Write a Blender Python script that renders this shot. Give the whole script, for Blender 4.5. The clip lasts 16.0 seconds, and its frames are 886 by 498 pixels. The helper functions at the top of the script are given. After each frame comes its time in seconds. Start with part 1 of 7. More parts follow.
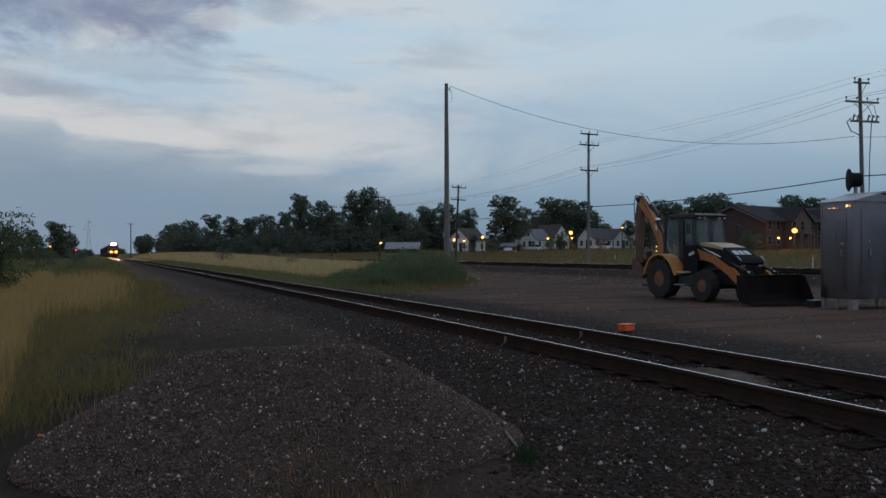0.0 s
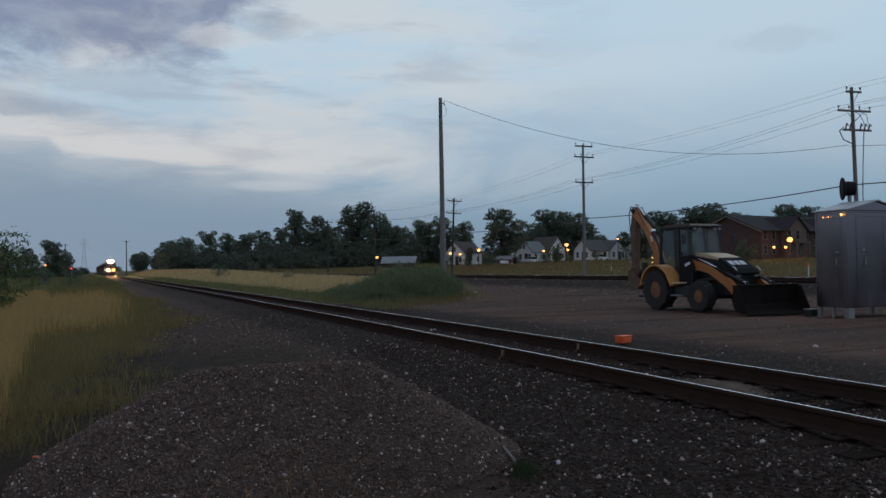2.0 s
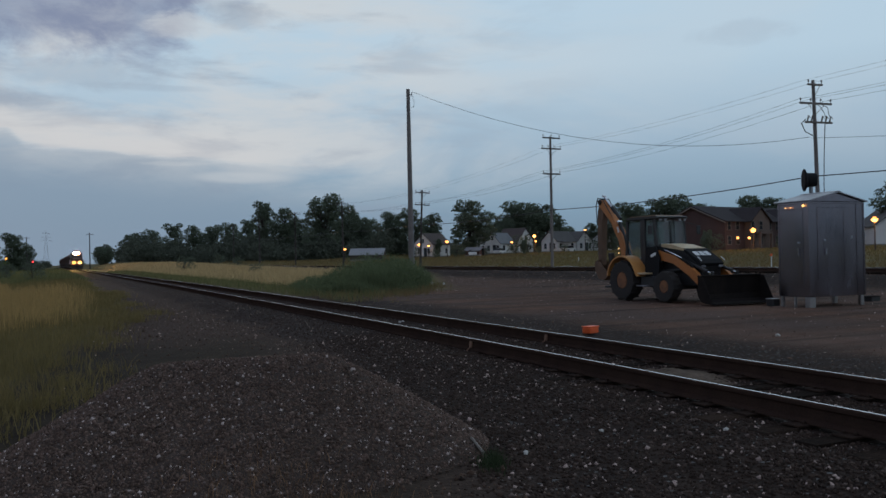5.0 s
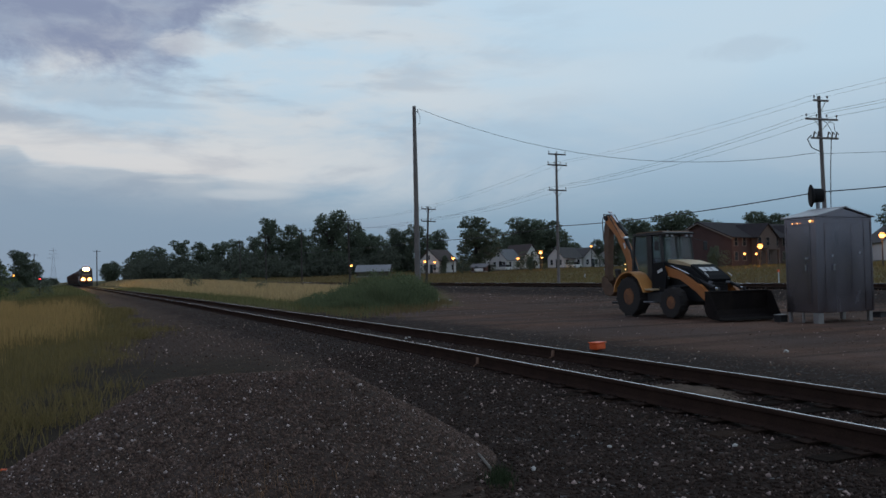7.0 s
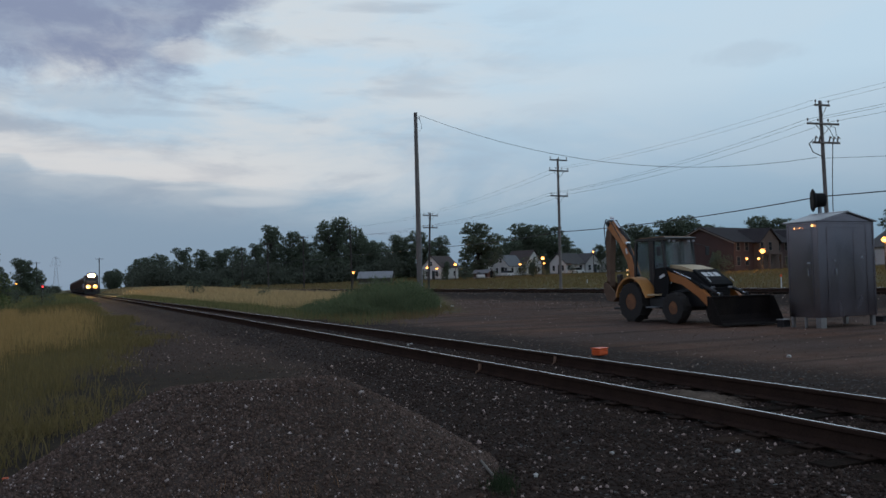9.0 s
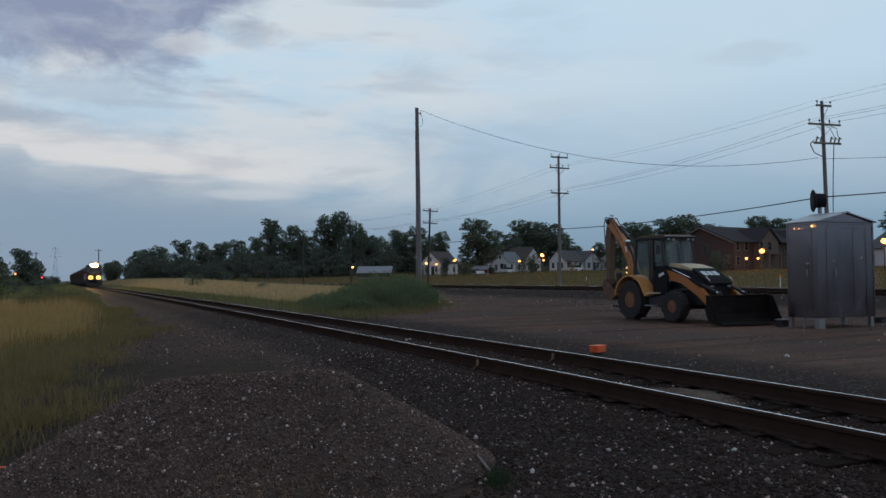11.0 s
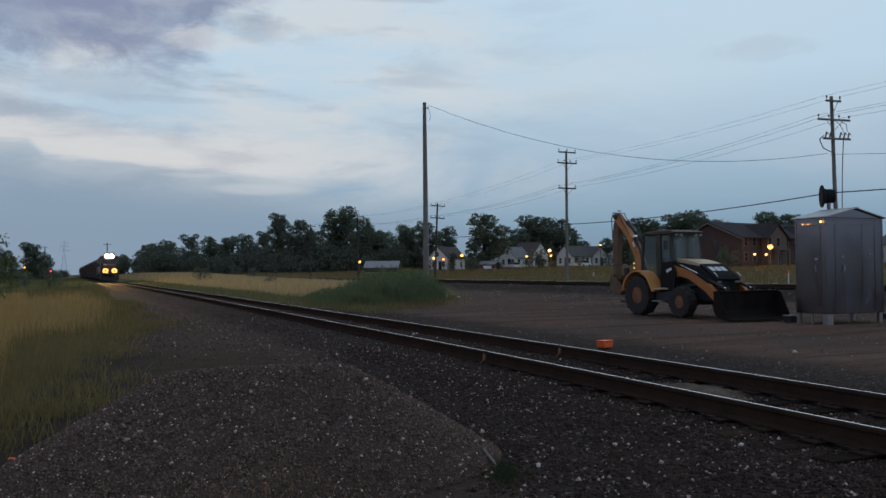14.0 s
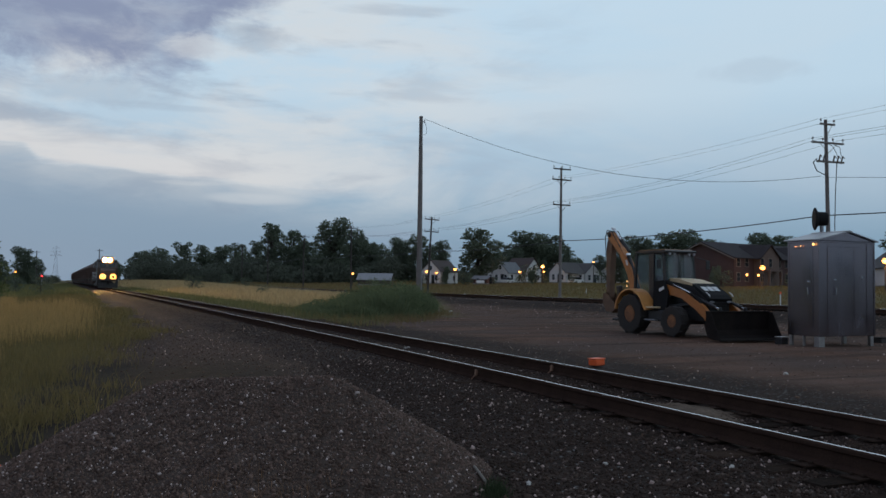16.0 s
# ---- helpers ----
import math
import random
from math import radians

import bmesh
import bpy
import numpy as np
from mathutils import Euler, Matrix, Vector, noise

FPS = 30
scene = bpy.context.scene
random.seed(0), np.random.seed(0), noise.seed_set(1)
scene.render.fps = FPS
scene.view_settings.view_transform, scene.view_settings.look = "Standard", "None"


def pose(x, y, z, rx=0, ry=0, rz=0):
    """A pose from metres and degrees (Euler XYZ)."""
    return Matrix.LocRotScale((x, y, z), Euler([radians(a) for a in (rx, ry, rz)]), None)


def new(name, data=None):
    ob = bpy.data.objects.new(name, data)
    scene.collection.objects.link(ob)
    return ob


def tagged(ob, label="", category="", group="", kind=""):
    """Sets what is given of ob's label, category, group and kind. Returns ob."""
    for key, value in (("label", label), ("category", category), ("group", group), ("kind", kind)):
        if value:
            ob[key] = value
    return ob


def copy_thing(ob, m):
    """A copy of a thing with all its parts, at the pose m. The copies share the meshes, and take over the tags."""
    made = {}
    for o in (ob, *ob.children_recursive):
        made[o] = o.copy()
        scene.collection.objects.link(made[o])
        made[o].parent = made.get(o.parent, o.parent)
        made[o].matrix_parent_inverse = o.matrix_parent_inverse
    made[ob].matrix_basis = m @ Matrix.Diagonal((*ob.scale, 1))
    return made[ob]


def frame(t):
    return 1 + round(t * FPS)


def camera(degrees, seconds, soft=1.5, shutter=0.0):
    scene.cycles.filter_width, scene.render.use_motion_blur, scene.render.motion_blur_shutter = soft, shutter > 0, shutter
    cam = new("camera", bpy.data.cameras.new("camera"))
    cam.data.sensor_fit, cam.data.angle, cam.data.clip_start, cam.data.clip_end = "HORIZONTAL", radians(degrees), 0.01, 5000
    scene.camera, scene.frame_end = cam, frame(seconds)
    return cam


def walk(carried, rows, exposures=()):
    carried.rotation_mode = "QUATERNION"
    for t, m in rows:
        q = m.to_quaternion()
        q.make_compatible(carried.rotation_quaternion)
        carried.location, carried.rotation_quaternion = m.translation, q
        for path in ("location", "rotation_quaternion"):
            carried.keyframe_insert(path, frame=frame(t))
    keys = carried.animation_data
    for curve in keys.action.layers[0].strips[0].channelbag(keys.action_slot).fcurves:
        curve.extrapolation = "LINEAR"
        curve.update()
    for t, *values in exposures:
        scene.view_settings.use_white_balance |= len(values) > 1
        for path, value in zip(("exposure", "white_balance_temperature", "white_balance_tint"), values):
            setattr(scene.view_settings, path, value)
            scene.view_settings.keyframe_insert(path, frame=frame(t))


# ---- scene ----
cam = camera(56.0, 16.0, soft=1.55)
PATH = [
    (0, -0.010, 0.001, 1.548, 90.28, 0.13, -22.62),
    (0.5, -0.006, 0.001, 1.551, 90.38, 0.17, -22.64),
    (1, -0.004, 0.001, 1.554, 90.87, 0.40, -22.88),
    (1.5, -0.004, 0.002, 1.557, 91.01, 0.65, -22.81),
    (2, 0.000, 0.001, 1.558, 91.21, 0.89, -22.87),
    (2.5, -0.006, 0.001, 1.551, 91.28, 0.67, -24.22),
    (3, 0.005, 0.000, 1.557, 90.67, 0.80, -25.08),
    (3.5, 0.007, -0.000, 1.554, 90.36, 0.90, -25.32),
    (6, 0.010, 0.002, 1.563, 91.21, 1.21, -24.74),
    (6.5, 0.001, 0.002, 1.553, 91.63, 1.07, -24.73),
    (7, 0.000, 0.000, 1.550, 91.74, 1.20, -24.62),
    (7.5, 0.000, 0.001, 1.551, 92.01, 1.08, -24.64),
    (8, 0.005, 0.001, 1.555, 92.23, 1.70, -24.68),
    (8.5, 0.008, -0.001, 1.551, 92.02, 1.83, -24.94),
    (9, 0.008, -0.001, 1.552, 92.17, 1.45, -24.47),
    (11.5, 0.009, -0.003, 1.543, 91.69, 0.51, -24.43),
    (12, 0.007, -0.002, 1.542, 91.51, 0.54, -23.85),
    (12.5, 0.006, -0.002, 1.543, 92.04, 0.41, -23.59),
    (13, 0.004, -0.001, 1.543, 91.78, 0.41, -23.86),
    (13.5, 0.006, -0.001, 1.546, 91.82, 0.47, -23.69),
    (14, 0.011, -0.004, 1.536, 91.54, 0.52, -24.03),
    (14.5, 0.003, -0.003, 1.542, 91.62, 0.60, -24.73),
    (15, 0.004, -0.002, 1.539, 91.88, -0.34, -24.66),
    (15.5, 0.006, 0.002, 1.547, 91.95, -0.33, -24.58),
    (16, 0.001, 0.003, 1.548, 92.48, -0.74, -24.53),
]
EXPOSURES = [(0.0, -0.12), (1.5, -0.09), (2.5, -0.10), (3.5, -0.17), (6.0, -0.03), (7.0, 0.0), (9.0, 0.02), (12.5, 0.03), (14.5, 0.0), (16.0, 0.03)]
walk(cam, [(r[0], pose(*r[1:])) for r in PATH], EXPOSURES)

# ---------------------------------------------------------------- sky and light
def make_world():
    w = bpy.data.worlds.new("dusk_sky")
    scene.world = w
    w.use_nodes = True
    nt = w.node_tree
    nt.nodes.clear()
    N, L = nt.nodes.new, nt.links.new
    out, bg = N("ShaderNodeOutputWorld"), N("ShaderNodeBackground")
    L(bg.outputs[0], out.inputs[0])
    co, sep = N("ShaderNodeTexCoord"), N("ShaderNodeSeparateXYZ")
    L(co.outputs["Generated"], sep.inputs[0])
    X, Y, Z = sep.outputs

    def m(op, a, b=None, c=None, clamp=False):
        n = N("ShaderNodeMath")
        n.operation, n.use_clamp = op, clamp
        for k, v in enumerate((a, b, c)):
            if v is None:
                continue
            if isinstance(v, (int, float)):
                n.inputs[k].default_value = v
            else:
                L(v, n.inputs[k])
        return n.outputs[0]

    def smooth(v, lo, hi):
        n = N("ShaderNodeMapRange")
        n.interpolation_type = "SMOOTHSTEP"
        L(v, n.inputs[0])
        n.inputs[1].default_value, n.inputs[2].default_value = lo, hi
        return n.outputs[0]

    def mix(f, a, b):
        n = N("ShaderNodeMix")
        n.data_type = "RGBA"
        L(f, n.inputs[0])
        for k, v in ((6, a), (7, b)):
            if isinstance(v, tuple):
                n.inputs[k].default_value = (*v, 1)
            else:
                L(v, n.inputs[k])
        return n.outputs[2]

    def noise_at(sx, sz, off, scale, detail=5, rough=0.55, dist=0.0):
        c = N("ShaderNodeCombineXYZ")
        L(m("MULTIPLY", az, sx), c.inputs[0])
        L(m("MULTIPLY", Z, sz), c.inputs[1])
        c.inputs[2].default_value = off
        n = N("ShaderNodeTexNoise")
        L(c.outputs[0], n.inputs["Vector"])
        n.inputs["Scale"].default_value, n.inputs["Detail"].default_value = scale, detail
        n.inputs["Roughness"].default_value, n.inputs["Distortion"].default_value = rough, dist
        return n.outputs[0]

    az = m("ARCTAN2", X, Y)
    ramp = N("ShaderNodeValToRGB")
    L(m("MAXIMUM", Z, 0.0), ramp.inputs[0])
    r = ramp.color_ramp
    stops = SKY_STOPS
    while len(r.elements) < len(stops):
        r.elements.new(0.5)
    for e, (p, c) in zip(r.elements, stops):
        e.position, e.color = p, (*c, 1)
    sky = N("ShaderNodeTexSky")
    sky.sky_type, sky.sun_disc = "NISHITA", False
    sky.sun_elevation, sky.sun_rotation = radians(1.0), radians(-20)
    scaled = N("ShaderNodeVectorMath")
    scaled.operation = "SCALE"
    L(sky.outputs[0], scaled.inputs[0])
    scaled.inputs["Scale"].default_value = 0.10
    f = N("ShaderNodeValue")
    f.outputs[0].default_value = 0.88
    col = mix(f.outputs[0], scaled.outputs[0], ramp.outputs[0])
    # pale high streaks, strongest towards the afterglow
    wide = noise_at(2.2, 7.0, 3.1, 1.6, 7, 0.6, 0.4)
    leftness = m("SUBTRACT", 1.0, smooth(az, 0.18, 0.75))
    band = m("MULTIPLY", smooth(Z, 0.05, 0.12), m("SUBTRACT", 1.0, smooth(Z, 0.24, 0.5)))
    pale = m("MULTIPLY", m("MULTIPLY", smooth(wide, 0.36, 0.62), band), m("MULTIPLY_ADD", leftness, 0.75, 0.13))
    col = mix(pale, col, SKY_PALE)
    # thin grey-blue veils
    veil = noise_at(3.0, 13.0, 8.4, 2.0, 6, 0.58, 0.3)
    col = mix(m("MULTIPLY", m("MULTIPLY", smooth(veil, 0.48, 0.68), leftness), 0.52), col, SKY_VEIL)
    # low bank of cloud: a crisp, slightly drooping top with a pale warm rim over it
    rag = noise_at(3.0, 22.0, 1.7, 2.6, 8, 0.6, 0.5)
    puff = noise_at(7.0, 16.0, 2.2, 2.2, 7, 0.6, 0.3)
    droop = m("MULTIPLY_ADD", m("MULTIPLY", az, az), -0.13, m("MULTIPLY_ADD", az, -0.05, 0.130))
    bump = m("MULTIPLY", m("SUBTRACT", 1.0, smooth(az, -0.046, -0.024)), 0.012)
    top = m("ADD", m("ADD", droop, bump), m("MULTIPLY_ADD", rag, 0.026, -0.013))
    under = m("SUBTRACT", top, Z)
    fade = m("SUBTRACT", 1.0, smooth(az, 0.22, 0.62))
    near = m("SUBTRACT", 1.0, smooth(az, 0.12, 0.34))
    rim = m("MULTIPLY", m("MULTIPLY", smooth(under, -0.050, -0.004), m("SUBTRACT", 1.0, smooth(under, -0.003, 0.003))), near)
    col = mix(m("MULTIPLY", rim, 0.42), col, SKY_RIM)
    crisp = m("MULTIPLY", smooth(under, -0.002, 0.007), 0.36)
    bank = m("ADD", m("MULTIPLY", crisp, near), m("MULTIPLY", smooth(under, -0.012, 0.055), 0.44))
    col = mix(m("MULTIPLY", bank, fade), col, SKY_BANK)

    def blot(a0, z0, wa, wz, n_, amount, tone, c):
        """A torn oval of cloud about one bearing and height."""
        da, dz = m("MULTIPLY", m("SUBTRACT", az, a0), 1.0 / wa), m("MULTIPLY", m("SUBTRACT", Z, z0), 1.0 / wz)
        r2 = m("ADD", m("ADD", m("MULTIPLY", da, da), m("MULTIPLY", dz, dz)), m("MULTIPLY_ADD", n_, 2.6, -1.3))
        return mix(m("MULTIPLY", m("SUBTRACT", 1.0, smooth(r2, 0.05, 1.0)), amount), c, tone)

    # pale wisps lying in the bank
    col = blot(0.200, 0.098, 0.075, 0.0090, wide, 0.40, SKY_PALE, col)
    col = blot(0.130, 0.113, 0.060, 0.004, rag, 0.25, SKY_PALE, col)
    # heavy violet-grey cloud high up, with a torn lower edge and smaller ones beneath it
    heap = noise_at(4.6, 9.0, 5.3, 2.4, 8, 0.60, 0.35)
    edge = m("MULTIPLY_ADD", m("MAXIMUM", m("SUBTRACT", az, 0.105), 0.0), 0.80, 0.222)
    high = smooth(m("SUBTRACT", Z, m("ADD", edge, m("MULTIPLY_ADD", heap, -0.16, 0.08))), -0.020, 0.040)
    thick = m("MULTIPLY", high, m("SUBTRACT", 1.0, smooth(az, 0.16, 0.36)))
    col = mix(m("MULTIPLY", thick, m("MULTIPLY_ADD", smooth(puff, 0.28, 0.60), 0.30, 0.68)), col, SKY_HEAP)
    col = blot(0.150, 0.262, 0.055, 0.020, puff, 0.55, SKY_PALE, col)
    col = blot(0.205, 0.278, 0.060, 0.018, puff, 0.45, SKY_VEIL, col)
    col = blot(0.375, 0.316, 0.100, 0.008, rag, 0.38, SKY_VEIL, col)
    col = blot(-0.055, 0.176, 0.070, 0.013, puff, 0.62, SKY_VEIL, col)
    col = blot(0.090, 0.196, 0.080, 0.006, rag, 0.25, SKY_VEIL, col)
    col = blot(0.020, 0.207, 0.120, 0.022, puff, 0.36, SKY_VEIL, col)
    # one faint smudge over the houses
    col = blot(0.785, 0.240, 0.070, 0.016, puff, 0.20, SKY_VEIL, col)
    # grey ground half under the horizon
    col = mix(smooth(Z, -0.02, 0.0), (0.03, 0.03, 0.03), col)
    L(col, bg.inputs[0])
    bg.inputs[1].default_value = SKY_STRENGTH


SKY_STRENGTH = 1.0
SKY_STOPS = [(0.0, (0.19, 0.29, 0.40)), (0.05, (0.23, 0.37, 0.51)), (0.13, (0.39, 0.54, 0.69)), (0.22, (0.55, 0.72, 0.865)),
             (0.34, (0.575, 0.755, 0.91)), (1.0, (0.46, 0.58, 0.72))]
SKY_RIM = (0.70, 0.67, 0.66)
SKY_PALE, SKY_VEIL, SKY_BANK, SKY_HEAP = (0.655, 0.675, 0.69), (0.32, 0.38, 0.47), (0.235, 0.322, 0.425), (0.238, 0.285, 0.415)
make_world()


# ---------------------------------------------------------------- materials
def material(name, a, b=None, rough=0.8, metal=0.0, scale=3.0, fine=40.0, bump=0.3, depth=0.02, emit=None, power=0.0, island=0.0, spec=0.5, mottle=0.5, obj=0.0, through_light=0.0):
    """Base colour between a and b by coarse and fine noise, with bump, and an optional change from island to island."""
    mt = bpy.data.materials.new(name)
    mt.use_nodes = True
    nt = mt.node_tree
    N, L = nt.nodes.new, nt.links.new
    p = nt.nodes["Principled BSDF"]
    b = b or tuple(c * 0.7 for c in a)
    co = N("ShaderNodeTexCoord")
    n1, n2 = N("ShaderNodeTexNoise"), N("ShaderNodeTexNoise")
    for n, s, d in ((n1, scale, 4), (n2, fine, 3)):
        n.inputs["Scale"].default_value, n.inputs["Detail"].default_value = s, d
        L(co.outputs["Object"], n.inputs["Vector"])
    add = N("ShaderNodeMath")
    add.operation = "MULTIPLY_ADD"
    L(n1.outputs[0], add.inputs[0])
    add.inputs[1].default_value = 1 - mottle
    sc = N("ShaderNodeMath")
    sc.operation = "MULTIPLY"
    L(n2.outputs[0], sc.inputs[0])
    sc.inputs[1].default_value = mottle
    L(sc.outputs[0], add.inputs[2])
    last = add.outputs[0]
    g = N("ShaderNodeNewGeometry")
    if island:
        e = N("ShaderNodeMath")
        e.operation = "MULTIPLY_ADD"
        L(g.outputs["Random Per Island"], e.inputs[0])
        e.inputs[1].default_value = island
        s2 = N("ShaderNodeMath")
        s2.operation = "MULTIPLY_ADD"
        L(last, s2.inputs[0])
        s2.inputs[1].default_value = 1 - island
        L(e.outputs[0], s2.inputs[2])
        e.inputs[2].default_value = 0
        last = s2.outputs[0]
    if obj:
        oi = N("ShaderNodeObjectInfo")
        e = N("ShaderNodeMath")
        e.operation = "MULTIPLY_ADD"
        L(oi.outputs["Random"], e.inputs[0])
        e.inputs[1].default_value = obj
        L(last, e.inputs[2])
        last = e.outputs[0]
    rp = N("ShaderNodeMapRange")
    L(last, rp.inputs[0])
    rp.inputs[1].default_value, rp.inputs[2].default_value = 0.3, 0.7
    mx = N("ShaderNodeMix")
    mx.data_type = "RGBA"
    L(rp.outputs[0], mx.inputs[0])
    mx.inputs[6].default_value, mx.inputs[7].default_value = (*a, 1), (*b, 1)
    L(mx.outputs[2], p.inputs["Base Color"])
    p.inputs["Metallic"].default_value = metal
    p.inputs["Specular IOR Level"].default_value = spec
    rr = N("ShaderNodeMapRange")
    L(n1.outputs[0], rr.inputs[0])
    rr.inputs[3].default_value, rr.inputs[4].default_value = max(0.02, rough - 0.1), min(1, rough + 0.1)
    L(rr.outputs[0], p.inputs["Roughness"])
    if bump:
        bp = N("ShaderNodeBump")
        bp.inputs["Strength"].default_value, bp.inputs["Distance"].default_value = bump, depth
        L(n2.outputs[0], bp.inputs["Height"])
        L(bp.outputs[0], p.inputs["Normal"])
    if through_light:
        tr, ms = N("ShaderNodeBsdfTranslucent"), N("ShaderNodeMixShader")
        L(mx.outputs[2], tr.inputs["Color"])
        ms.inputs[0].default_value = through_light
        L(p.outputs[0], ms.inputs[1])
        L(tr.outputs[0], ms.inputs[2])
        L(ms.outputs[0], nt.nodes["Material Output"].inputs["Surface"])
    if emit:
        p.inputs["Emission Color"].default_value = (*emit, 1)
        p.inputs["Emission Strength"].default_value = power
    return mt


def glass_material(name, tint, rough=0.05):
    mt = bpy.data.materials.new(name)
    mt.use_nodes = True
    p = mt.node_tree.nodes["Principled BSDF"]
    p.inputs["Base Color"].default_value = (*tint, 1)
    p.inputs["Transmission Weight"].default_value = 1.0
    p.inputs["Roughness"].default_value = rough
    p.inputs["IOR"].default_value = 1.3
    return mt


def stone_material(name, dark, mid, pale, share):
    """Stones: most are dark, some grey, a few pale, by the island's random number."""
    mt = material(name, dark, mid, rough=0.9, scale=9.0, fine=60.0, bump=0.4, depth=0.01, spec=0.12)
    nt = mt.node_tree
    N, L = nt.nodes.new, nt.links.new
    p = nt.nodes["Principled BSDF"]
    old = p.inputs["Base Color"].links[0].from_socket
    g, r, mx = N("ShaderNodeNewGeometry"), N("ShaderNodeValToRGB"), N("ShaderNodeMix")
    L(g.outputs["Random Per Island"], r.inputs[0])
    e = r.color_ramp.elements
    e[0].position, e[0].color = 0.0, (0.55, 0.53, 0.52, 1)
    e[1].position, e[1].color = 0.50, (1.05, 1.0, 0.98, 1)
    half = tuple(0.45 * v for v in pale)
    for pos, c in ((1 - 3.2 * share, (1.5, 1.45, 1.42)), (1 - share, half), (1 - share + 0.012, pale), (1.0, tuple(v * 1.6 for v in pale))):
        k = r.color_ramp.elements.new(min(pos, 1.0))
        k.color = (*c, 1)
    mx.data_type, mx.blend_type = "RGBA", "MULTIPLY"
    mx.inputs[0].default_value = 1
    L(old, mx.inputs[6])
    L(r.outputs[0], mx.inputs[7])
    L(mx.outputs[2], p.inputs["Base Color"])
    return mt


def sheet_metal(name, a, b, rough):
    """Weathered bare sheet: tone and gloss run in faint upright streaks."""
    mt = material(name, a, b, rough=rough, metal=1.0, scale=1.0, fine=9, bump=0.05, depth=0.01)
    nt = mt.node_tree
    N, L = nt.nodes.new, nt.links.new
    p = nt.nodes["Principled BSDF"]
    co = nt.nodes["Texture Coordinate"]
    mp = N("ShaderNodeMapping")
    mp.inputs["Scale"].default_value = (1.6, 1.6, 0.6)
    L(co.outputs["Object"], mp.inputs[0])
    st = N("ShaderNodeTexNoise")
    st.inputs["Scale"].default_value, st.inputs["Detail"].default_value, st.inputs["Distortion"].default_value = 1.3, 6, 0.4
    L(mp.outputs[0], st.inputs["Vector"])
    r = N("ShaderNodeMapRange")
    L(st.outputs[0], r.inputs[0])
    r.inputs[1].default_value, r.inputs[2].default_value, r.inputs[3].default_value, r.inputs[4].default_value = 0.3, 0.7, rough - 0.06, rough + 0.08
    L(r.outputs[0], p.inputs["Roughness"])
    tone, mx = N("ShaderNodeMapRange"), N("ShaderNodeMix")
    L(st.outputs[0], tone.inputs[0])
    tone.inputs[1].default_value, tone.inputs[2].default_value = 0.25, 0.75
    mx.data_type = "RGBA"
    L(tone.outputs[0], mx.inputs[0])
    mx.inputs[6].default_value, mx.inputs[7].default_value = (*a, 1), (*b, 1)
    L(mx.outputs[2], p.inputs["Base Color"])
    return mt


